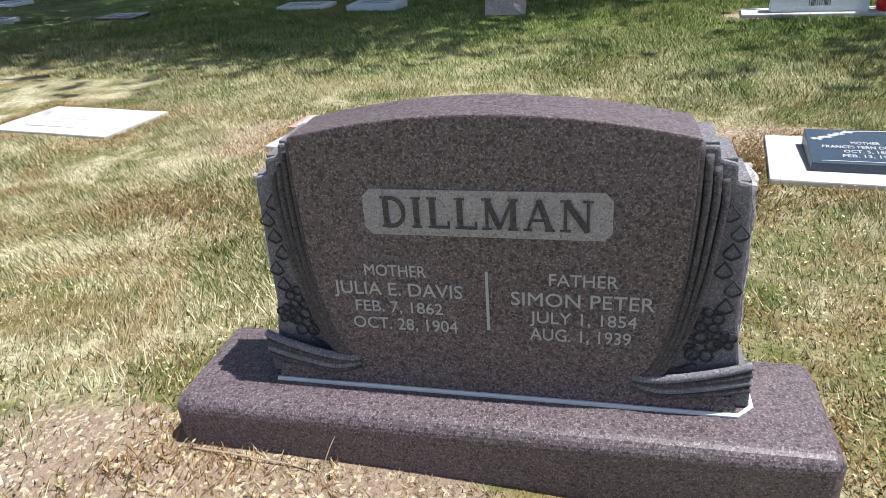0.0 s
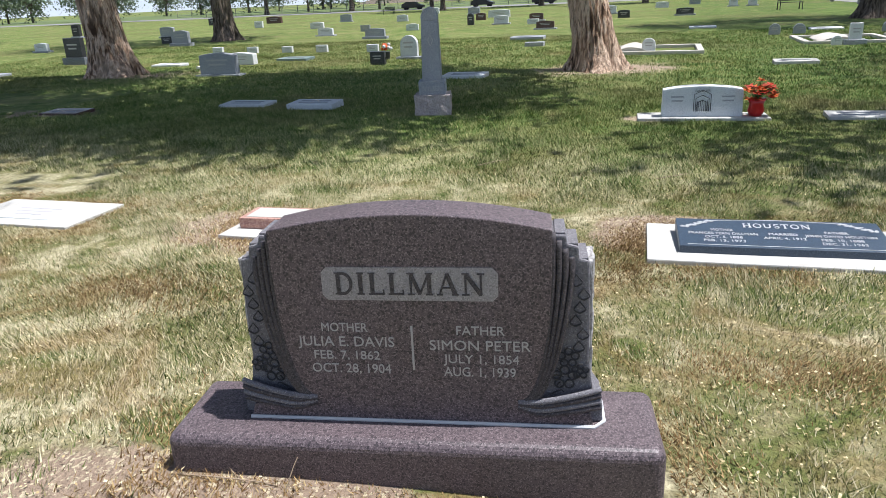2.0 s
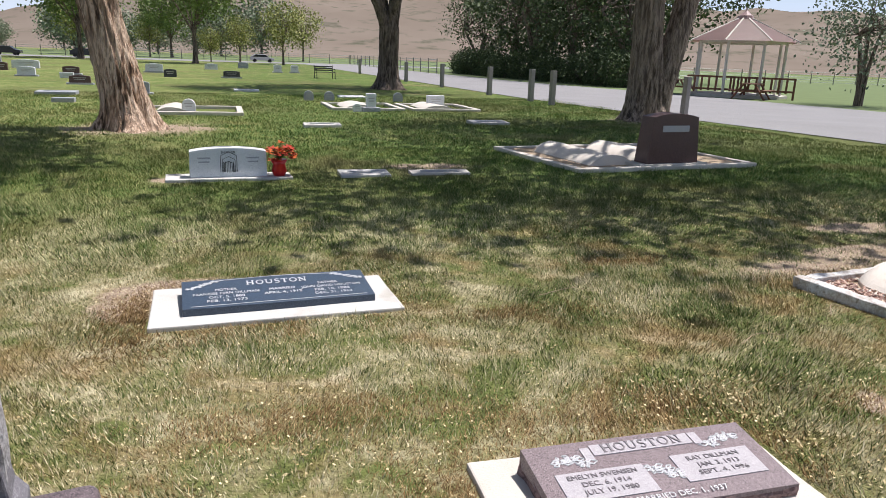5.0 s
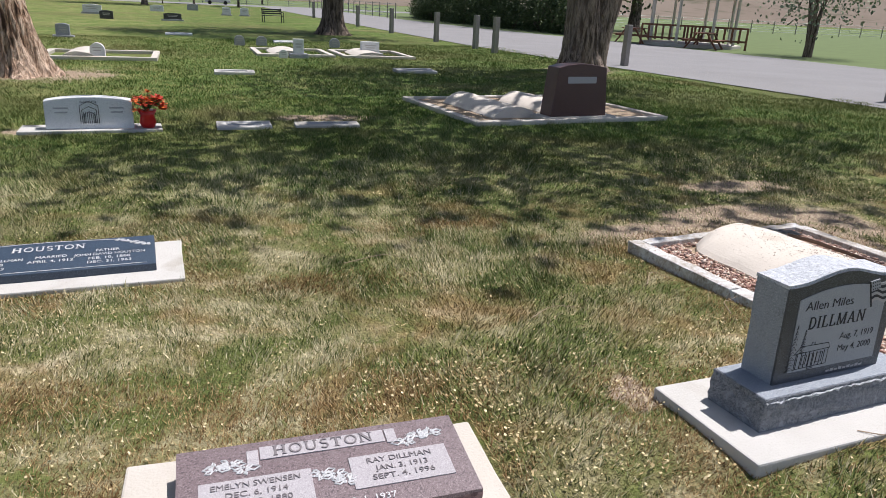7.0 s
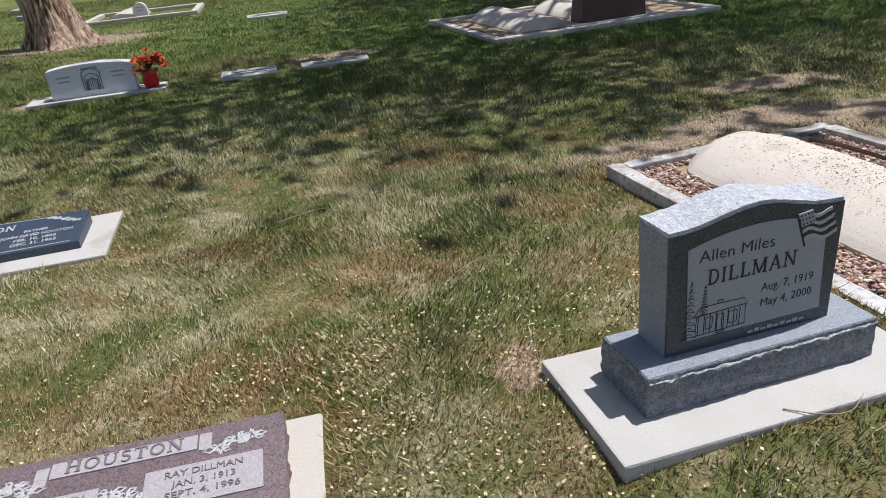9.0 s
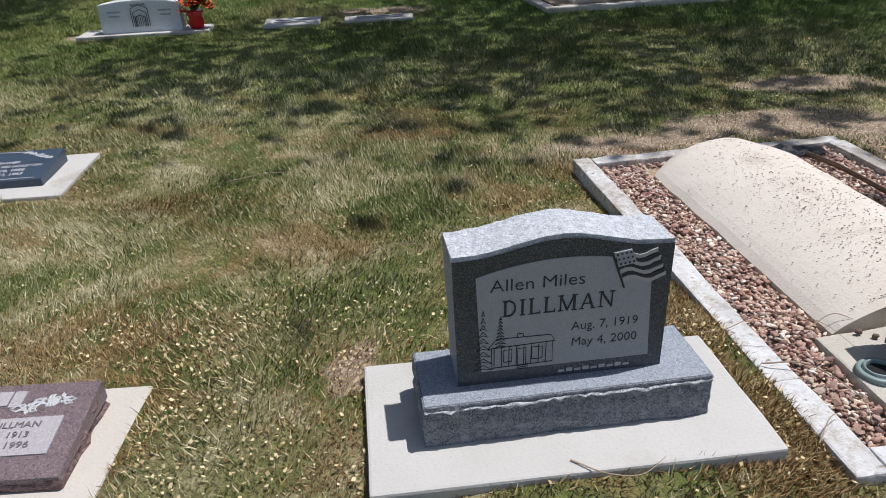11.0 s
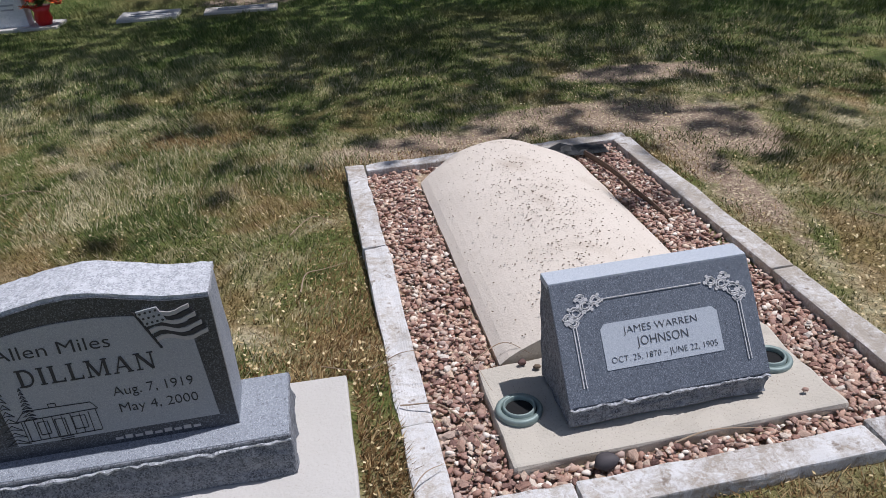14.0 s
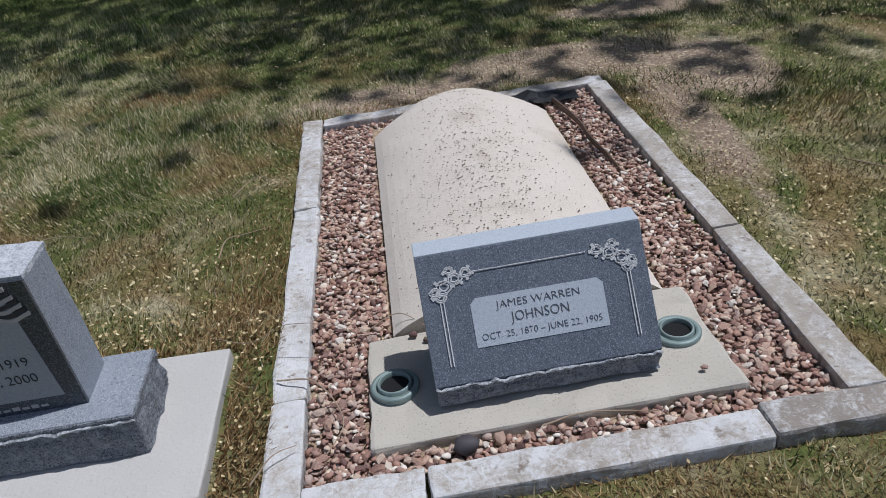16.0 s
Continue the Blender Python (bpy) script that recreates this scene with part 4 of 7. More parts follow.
            tube([(x, y, zz), (x - wv, y, zz - h * 0.09), (x, y, zz - h * 0.06), (x + wv, y, zz - h * 0.09), (x, y, zz)], 0.0010, 4, bm=b)
        part("etched_spruce", b, "letter_dark", plate, "dark line drawing of a spruce")
    pole = tube([(0.428, y, 0.528), (0.470, y, 0.418)], 0.003, 5)
    part("flag_pole", pole, "letter_dark", t)
    for k in range(7):
        z0, z1 = 0.523 - 0.0125 * k, 0.512 - 0.0125 * k
        wave = [(0.435 + 0.005 * k + 0.017 * i, 0.008 * math.sin(i * 1.1)) for i in range(8)]
        ring = [(x, z0 + dz) for x, dz in wave] + [(x, z1 + dz) for x, dz in wave[::-1]]
        part("flag_stripe", slab(ring, -0.0045, 0.002), "letter_dark" if k % 2 else "letter_worn", t)
    canton = part("flag_canton", slab([(0.434, 0.527), (0.482, 0.534), (0.498, 0.494), (0.450, 0.484)], -0.0055, 0.0), "grey_frosted", t, "pale star field")
    for k in range(12):
        u, v = (k % 4 + 0.5) / 4, (k // 4 + 0.5) / 3
        cx, cz = 0.434 + 0.048 * u + 0.016 * v, 0.527 + 0.007 * u - 0.042 * v
        part("star", slab([(cx + 0.0032 * math.cos(a), cz + 0.0032 * math.sin(a)) for a in (math.pi * q / 3 for q in range(6))], -0.0065, -0.005), "letter_dark", canton)
    return t


blue_marker()
brown_marker()
cabin_stone()


def pink_marker():
    t = thing("flat_gravestone", pose(-1.095, 2.405, 0.020, 0, 0, 3), "small pink sandstone marker with a pale top", "gravestone")
    part("marker", roughen(box(-0.225, 0.225, -0.13, 0.13, -0.003, 0.075, 0.005), 0.012, 20.0, keep=lambda c: c.z > 0.07 or c.z < 0, cuts=5), "pink_rock", t, "rough pink sides")
    part("face", box(-0.185, 0.185, -0.1, 0.1, 0.06, 0.0785, 0.002), "concrete_white", t, "pale smooth face")
    return t


pink_marker()
for x0, x1 in ((-3.48, -2.88), (-5.1, -4.5)):
    flat = thing("flat_gravestone", pose((x0 + x1) / 2, 2.37, 0.022), "pale polished flat marker set in a white slab", "gravestone", "flat markers in white slabs")
    part("marker", box(-0.3, 0.3, -0.17, 0.17, -0.02, 0.006, 0.003), "pale_granite", flat)
    for k in range(3):
        part("worn_line", box(-0.2 + 0.03 * k, 0.2 - 0.03 * k, 0.06 - 0.07 * k, 0.085 - 0.07 * k, 0.004, 0.0075), "letter_worn", flat)


def flower_vase(x, y):
    t = thing("flower_pot", pose(x, y, 0.03) @ Matrix.Scale(1.2, 4), "red foil pot of red and orange cloth flowers", "flowers")
    part("pot", lathe([(0.055, 0), (0.075, 0.05), (0.06, 0.11), (0.085, 0.16), (0.07, 0.16)], 16), "red_foil", t, "crinkled red foil pot", smooth=True)
    rnd = random.Random(5)
    for k in range(44):
        a, r = rnd.uniform(0, 6.28), 0.15 * math.sqrt(rnd.random())
        c = Vector((r * math.cos(a), r * math.sin(a), 0.31 - r * 0.6 + rnd.uniform(-0.06, 0.04)))
        part("stem", tube([(0, 0, 0.14), (c.x * 0.5, c.y * 0.5, 0.23), tuple(c)], 0.003, 4), "stem", t)
        b = bmesh.new()
        for q in range(6):
            g = 2 * math.pi * q / 6 + k
            d = Vector((math.cos(g), math.sin(g), 0.3 * math.sin(q * 2 + k)))
            s = d.cross(Vector((0, 0, 1))) * 0.016
            v = [b.verts.new(c + o) for o in (Vector((0, 0, 0)), d * 0.028 + s, d * 0.052 + Vector((0, 0, 0.006)), d * 0.028 - s, Vector((0, 0, -0.008)))]
            b.faces.new((v[0], v[1], v[2], v[3]))
            b.faces.new((v[4], v[3], v[2], v[1]))
        part("bloom", b, "red" if k % 3 else "orange", t)
    return t


flower_vase(2.36, 6.88)


def pale_stone():
    t = thing("upright_gravestone", pose(1.79, 6.80, 0.03, 0, 0, 3.0), "pale grey granite companion gravestone with a carved emblem", "gravestone")
    out = [(-0.43, 0.0), (0.43, 0.0), (0.425, 0.30)] + arc((0.425, 0.30), (-0.425, 0.30), 0.04)[1:]
    part("die", slab(out, 0.0, 0.18, 0.008), "pale_granite", t)
    b = bmesh.new()
    for k in range(3):
        w, h = 0.05 + 0.02 * k, 0.05 + 0.022 * k
        tube([(-w, -0.003, 0.06), (-w, -0.003, 0.06 + h * 2), (0, -0.003, 0.06 + h * 2.5), (w, -0.003, 0.06 + h * 2), (w, -0.003, 0.06)], 0.004, 4, bm=b)
    for k in range(7):
        tube([(-0.06 + 0.02 * k, -0.003, 0.06), (-0.055 + 0.018 * k, -0.003, 0.18)], 0.003, 4, bm=b)
    part("carved_emblem", b, "letter_dark", t, "dark carved building emblem")
    words(t, "BARKER", 0.0, -0.001, 0.275, 0.026, 0.16, "letter_dark")
    for s in (-1, 1):
        for k in range(2):
            part("worn_line", box(s * 0.27 - 0.07 + 0.01 * k, s * 0.27 + 0.07 - 0.01 * k, -0.0015, 0.004, 0.215 - 0.045 * k, 0.232 - 0.045 * k), "mid_granite", t)
    return t


pale_stone()


def obelisk():
    t = thing("obelisk", pose(-1.51, 7.24, 0, 0, 0, 14) @ Matrix.Diagonal((0.80, 0.80, 0.97, 1)), "grey marble obelisk on a pink rough-hewn base", "obelisk")
    part("plinth", roughen(box(-0.285, 0.285, -0.285, 0.285, -0.05, 0.26, 0.01), 0.022, 12.0, keep=lambda c: c.z < 0, cuts=7), "pink_base", t, "rough pink granite block")
    part("step", box(-0.215, 0.215, -0.215, 0.215, 0.26, 0.44, 0.012), "mid_granite", t)
    words(t, "NIELSEN", 0, -0.217, 0.31, 0.06, 0.30, "letter_worn", depth=0.004)
    b = box(-0.155, 0.155, -0.155, 0.155, 0.44, 1.2)
    for v in b.verts:
        if v.co.z > 1:
            v.co.x *= 0.86
            v.co.y *= 0.86
    bmesh.ops.bevel(b, geom=b.edges[:], offset=0.01, segments=2, affect="EDGES")
    part("shaft", b, "mid_granite", t)
    cap = slab([(-0.134, 1.195), (0.134, 1.195), (0.134, 1.26), (0.09, 1.335), (0.0, 1.365), (-0.09, 1.335), (-0.134, 1.26)], -0.134, 0.134, 0.012)
    part("cap", cap, "mid_granite", t, "weathered rounded cap")
    part("carved_emblem", tube([(-0.04, -0.14, 0.95), (0, -0.145, 1.02), (0.04, -0.14, 0.95), (0, -0.15, 0.88), (-0.04, -0.145, 0.95)], 0.008, 5), "letter_worn", t)
    plot(-1.76, -1.2, 6.92, 7.48)
    return t


obelisk()


def flat_marker(x, y, w, d, h, mat, label, tilt=0.0):
    t = thing("flat_gravestone", pose(x, y, lift(x, y), 0, tilt, 0), label + " set low in the lawn", "gravestone", "flat markers in the lawn")
    part("marker", wedge(-w / 2, w / 2, -d / 2, d / 2, -0.05, h, h + 0.02, 0.005), mat, t)
    b = bmesh.new()
    for k in range(2):
        box(-w * 0.32, w * 0.32, -d * 0.18 + d * 0.26 * k, -d * 0.08 + d * 0.26 * k, h + 0.004 + 0.008 * k, h + 0.014 + 0.006 * k, bm=b)
    part("worn_line", b, "mid_granite", t)
    plot(x - w / 2, x + w / 2, y - d / 2, y + d / 2)
    return t


for x, y, w, d, h, mat, label in ((-4.70, 7.88, 0.78, 0.4, 0.035, "white_marble", "white marble flat marker"), (-3.46, 7.68, 0.72, 0.4, 0.075, "pale_granite", "pale granite marker with rough edges"), (3.40, 6.98, 0.62, 0.34, 0.03, "concrete_white", "white concrete flat marker"), (4.38, 6.98, 0.78, 0.2, 0.025, "concrete", "sunken pale flat marker beside bare soil"), (-2.2, 11.4, 0.8, 0.5, 0.05, "white_marble", "white marble flat marker"), (3.67, 12.95, 0.75, 0.35, 0.05, "concrete_white", "pale flat marker"), (7.6, 13.8, 0.9, 0.5, 0.05, "concrete_white", "cracked pale flat marker"), (-15.6, 12.8, 1.3, 0.6, 0.05, "mid_granite", "grey flat marker"), (-12.0, 8.85, 0.8, 0.45, 0.04, "white_marble", "pale flat marker"), (-9.8, 6.8, 0.75, 0.4, 0.04, "mid_granite", "grey flat marker"), (-7.4, 7.1, 0.7, 0.4, 0.03, "oxblood", "dark red flat marker in bare soil"), (-3.0, 22.4, 1.1, 0.6, 0.08, "mid_granite", "grey flat marker"), (-19.3, 13.6, 1.0, 0.5, 0.05, "white_marble", "pale flat marker"), (6.0, 23.0, 0.9, 0.5, 0.05, "white_marble", "pale flat marker"), (2.6, 26.0, 0.9, 0.5, 0.05, "white_marble", "pale flat marker"), (-9.5, 14.2, 0.9, 0.4, 0.05, "white_marble", "pale flat marker"), (-11.4, 14.9, 0.9, 0.4, 0.05, "white_marble", "pale flat marker"), (-8.2, 16.0, 0.9, 0.5, 0.06, "bronze", "bronze flat marker with dry flowers")):
    flat_marker(x, y, w, d, h, mat, label)


def headstone(x, y, w, h, d, mat, label, top="serp", base=None, turn=0.0, line="letter_worn"):
    """A common upright stone: die, base if it has one, and worn inscription lines."""
    k = 0.62 if y > 22 else 0.72 if y > 13 else 0.92
    w, h, d, base = w * k, h * k, d * k, base and base * k
    t = thing("upright_gravestone", pose(x, y, lift(x, y), 0, 0, turn), label + " on the far lawn", "gravestone", "upright gravestones on the far lawn")
    z = 0.0
    if base:
        part("base", roughen(box(-w / 2 - 0.1, w / 2 + 0.1, -0.06, d + 0.06, -0.05, base, 0.01), 0.012, 14.0, cuts=3, seed=x), "mid_granite" if base < 0.2 else "grey_rock", t)
        z = base
    if top == "serp":
        out = [(-w / 2, z), (w / 2, z), (w / 2 * 0.98, z + h * 0.88)] + arc((w / 2 * 0.98, z + h * 0.88), (-w / 2 * 0.98, z + h * 0.88), h * 0.12, 10)[1:]
    elif top == "round":
        out = [(-w / 2, z), (w / 2, z)] + [(w / 2 * math.cos(a), z + h - w / 2 + w / 2 * math.sin(a)) for a in (math.pi * k / 12 for k in range(13))]
    else:
        out = [(-w / 2, z), (w / 2, z), (w / 2, z + h), (-w / 2, z + h)]
    part("die", slab(out, 0.0, d, 0.012), mat, t)
    for k in range(2):
        part("worn_line", box(-w * (0.3 - 0.06 * k), w * (0.3 - 0.06 * k), -0.004, 0.004, z + h * (0.62 - 0.2 * k), z + h * (0.70 - 0.2 * k)), line, t)
    plot(x - w / 2 - 0.1, x + w / 2 + 0.1, y - 0.1, y + d + 0.1)
    return t


for row in (
    (-8.1, 12.2, 0.98, 0.50, 0.2, "mid_granite", "grey granite gravestone with an arched top", "serp", 0.04), (-9.3, 14.9, 1.3, 0.42, 0.3, "white_marble", "wide white marble gravestone", "serp", None),
    (-15.6, 16.0, 0.85, 0.78, 0.25, "black_granite", "black granite gravestone on a rough grey base", "flat", 0.3), (-23.5, 22.5, 1.0, 0.5, 0.3, "pale_granite", "pale granite gravestone", "serp", 0.1),
    (-12.65, 19.0, 0.5, 0.30, 0.16, "white_marble", "small white slanted gravestone", "flat", None), (-11.3, 18.9, 0.5, 0.28, 0.16, "white_marble", "small white slanted gravestone", "flat", None), (-10.05, 18.9, 0.5, 0.26, 0.16, "white_marble", "small white slanted gravestone", "flat", None),
    (-8.75, 18.7, 0.52, 0.30, 0.16, "white_marble", "small white slanted gravestone", "flat", None), (-6.9, 18.3, 0.5, 0.30, 0.16, "pale_granite", "small pale gravestone", "flat", None),
    (-5.1, 14.2, 0.50, 0.42, 0.2, "black_granite", "small black granite gravestone with a portrait", "flat", None), (-4.8, 15.6, 0.62, 0.72, 0.2, "pale_granite", "white arched gravestone with flower pots", "round", 0.08),
    (-17.9, 24.2, 1.3, 0.8, 0.3, "mid_granite", "wide grey granite gravestone", "serp", 0.2), (-20.4, 26.6, 0.9, 0.5, 0.3, "black_granite", "low dark gravestone", "flat", None), (-13.5, 28.8, 1.2, 0.5, 0.25, "white_marble", "white gravestone", "serp", 0.08),
    (-9.65, 25.3, 1.35, 0.5, 0.25, "mid_granite", "dark grey gravestone", "serp", 0.15), (-13.0, 32.3, 0.8, 0.5, 0.2, "mid_granite", "grey gravestone", "flat", None), (-10.3, 31.7, 1.0, 0.5, 0.2, "white_marble", "white gravestone", "serp", None),
    (-8.4, 35.5, 0.55, 0.95, 0.3, "black_granite", "tall dark rounded gravestone", "round", None), (-6.7, 35.1, 1.2, 0.6, 0.3, "pale_granite", "pale grey gravestone", "serp", 0.1), (-4.9, 34.2, 0.9, 0.4, 0.3, "white_marble", "white gravestone", "flat", None),
    (-3.4, 28.5, 1.2, 0.45, 0.25, "oxblood", "low brown granite gravestone", "serp", 0.1), (-9.6, 42.6, 1.0, 0.7, 0.3, "oxblood", "pinkish brown gravestone", "serp", None), (-2.2, 18.9, 0.75, 0.16, 0.4, "mid_granite", "low grey slanted marker", "flat", None),
    (-30.2, 53.5, 2.2, 0.9, 0.5, "oxblood", "wide red-brown gravestone", "serp", None), (-9.5, 47.3, 2.4, 0.8, 0.4, "pale_granite", "wide pale gravestone", "serp", None), (-5.3, 37.5, 1.2, 0.55, 0.3, "oxblood", "low dark gravestone", "serp", 0.15),
    (-2.1, 44.7, 1.6, 0.7, 0.3, "pale_granite", "pale grey gravestone", "serp", 0.15), (-0.8, 38.2, 1.0, 0.65, 0.3, "black_granite", "dark gravestone", "serp", None), (-0.65, 22.9, 0.62, 0.55, 0.2, "mid_granite", "grey tablet gravestone", "serp", 0.1),
    (2.25, 38.5, 1.4, 0.5, 0.3, "black_granite", "dark gravestone with a pale face", "serp", 0.12), (5.6, 51.7, 0.9, 0.8, 0.3, "white_marble", "white gravestone", "serp", 0.1), (6.8, 51.7, 0.9, 0.8, 0.3, "white_marble", "white gravestone", "serp", 0.1),
    (4.34, 21.2, 0.42, 0.42, 0.12, "mid_granite", "small grey rounded gravestone", "round", None), (7.25, 21.3, 0.45, 0.40, 0.12, "mid_granite", "small grey rounded gravestone", "round", None), (5.0, 21.3, 0.45, 0.4, 0.12, "mid_granite", "small grey rounded gravestone", "round", None), (7.75, 18.6, 0.72, 0.42, 0.25, "pale_granite", "pale grey tablet gravestone", "flat", 0.08),
    (-17.95, 12.7, 1.2, 0.45, 0.2, "pale_granite", "pale grey gravestone", "serp", None), (-24.7, 32.3, 1.4, 0.8, 0.3, "mid_granite", "grey granite gravestone", "serp", 0.15), (-34.8, 36.5, 0.9, 1.1, 0.4, "black_granite", "tall black gravestone", "flat", 0.2), (-48.5, 41.8, 1.4, 1.0, 0.4, "mid_granite", "grey gravestone", "serp", None),
    (-18.7, 38.4, 1.4, 0.6, 0.3, "white_marble", "white gravestone", "serp", None), (-16.0, 46.0, 1.3, 0.7, 0.3, "pale_granite", "pale gravestone", "serp", None), (-22.0, 50.0, 1.5, 0.8, 0.3, "mid_granite", "grey gravestone", "serp", 0.1), (-26.0, 44.0, 1.0, 0.7, 0.3, "white_marble", "white gravestone", "flat", None),
    (-37.0, 55.0, 1.8, 1.0, 0.4, "black_granite", "dark gravestone", "serp", None), (-14.0, 58.0, 1.6, 0.8, 0.4, "mid_granite", "grey gravestone", "serp", 0.1), (1.0, 55.0, 1.5, 0.7, 0.4, "pale_granite", "pale gravestone", "serp", None), (-20.0, 66.0, 1.6, 0.9, 0.4, "white_marble", "white gravestone", "serp", None), (3.5, 62.0, 1.4, 0.8, 0.4, "mid_granite", "grey gravestone", "serp", None),
):
    headstone(*row)


def border(name, x0, x1, y0, y1, wall, top, mat, label, m=Matrix(), bottom=-0.08):
    """A low kerb of four sides round a grave plot."""
    t = thing(name, m, label, "grave kerb", "grave kerbs")
    sides = ((x0, x1, y0, y0 + wall), (x0, x1, y1 - wall, y1), (x0, x0 + wall, y0 + wall, y1 - wall), (x1 - wall, x1, y0 + wall, y1 - wall))
    for k, (a, b_, c, d) in enumerate(sides):
        part("kerb_side", roughen(box(a, b_, c, d, bottom, top, 0.012), 0.007, 7.0, cuts=9 if wall > 0.08 else 4, seed=k + x0), mat[k] if isinstance(mat, tuple) else mat, t)
    return t


def mound(x0, x1, y0, y1, z, rise, mat, name, label, m=Matrix(), category="grave cover", thick=0.06, seed=0.0):
    """A concrete cover that bows from side to side."""
    b = bmesh.new()
    nx, ny = 26, 34
    rows = []
    for j in range(ny + 1):
        for i in range(nx + 1):
            u, v = i / nx, j / ny
            x, y = x0 + (x1 - x0) * u, y0 + (y1 - y0) * v
            x += (x0 + x1 - 2 * x) * 1.6 * max(0.0, v - 0.92)
            h = rise * (1 - (2 * u - 1) ** 2) ** 0.85 + 0.006 * noise.noise(Vector((x * 5, y * 5, seed)))
            rows.append(b.verts.new((x, y, z + h)))
    w = nx + 1
    for j in range(ny):
        for i in range(nx):
            b.faces.new((rows[j * w + i], rows[j * w + i + 1], rows[(j + 1) * w + i + 1], rows[(j + 1) * w + i]))
    rim = [e for e in b.edges if e.is_boundary]
    out = bmesh.ops.extrude_edge_only(b, edges=rim)
    for v in out["geom"]:
        if isinstance(v, bmesh.types.BMVert):
            v.co.z = z - thick
    bmesh.ops.recalc_face_normals(b, faces=b.faces[:])
    return solo(name, b, mat, m, label, category, smooth=False)


# ---- the kerbed plot beside the walk ----
PLOT_TILT = pose(6.228, 0.6507, 0.1243, -0.88, 1.1, 3.55) @ Matrix.Diagonal((0.905, 0.845, 0.93, 1)) @ pose(-6.5158, -0.8489, -0.0902) @ pose(6.57, 1.3, 0.02, 0, -1.6, 0) @ pose(-6.57, -1.3, 0)
def old_kerb():
    """The whitewashed kerb, cracked through into lengths that have settled."""
    t = thing("grave_kerb", PLOT_TILT, "low cement grave kerb with flaking whitewash and cracks", "grave kerb", "grave kerbs")
    lengths = ((5.872, 6.185, -0.115, -0.01, "kerb", 0.3), (6.192, 7.05, -0.118, -0.012, "kerb_worn", -0.2), (7.056, 7.40, -0.113, -0.008, "kerb_dirty", 0.4),
               (5.765, 5.870, -0.117, 0.33, "kerb", 0.3), (5.766, 5.871, 0.334, 1.55, "kerb", -0.1), (5.763, 5.868, 1.553, 2.60, "kerb_worn", 0.1),
               (5.87, 6.75, 2.495, 2.60, "kerb_worn", 0.2), (6.754, 7.40, 2.497, 2.602, "kerb_bare", -0.2),
               (7.295, 7.40, -0.006, 0.86, "kerb_bare", -0.2), (7.297, 7.402, 0.864, 2.493, "kerb_bare", 0.1))
    for k, (a, b_, c, d, mat, turn) in enumerate(lengths):
        mx, my = (a + b_) / 2, (c + d) / 2
        body = roughen(box(a - mx, b_ - mx, c - my, d - my, -0.08, 0.062 - 0.004 * (k % 3 == 1), 0.009), 0.009, 9.0, cuts=9, seed=k * 1.9)
        part("kerb_length", body, mat, t, m=pose(mx, my, 0, 0, 0, turn))


old_kerb()
plot(5.53, 6.982, -0.158, 2.124, 3.55)
mound(6.135, 7.02, 0.58, 2.43, 0.035, 0.13, "vault", "grave_cover", "sandy bowed concrete grave cover strewn with seeds", PLOT_TILT)
solo("concrete_slab", roughen(box(6.05, 7.07, 0.085, 0.565, -0.04, 0.052, 0.010), 0.013, 8.0, cuts=10, seed=3.0), "slab_grey", PLOT_TILT, "sandy concrete slab under the slanted marker", "concrete slab")


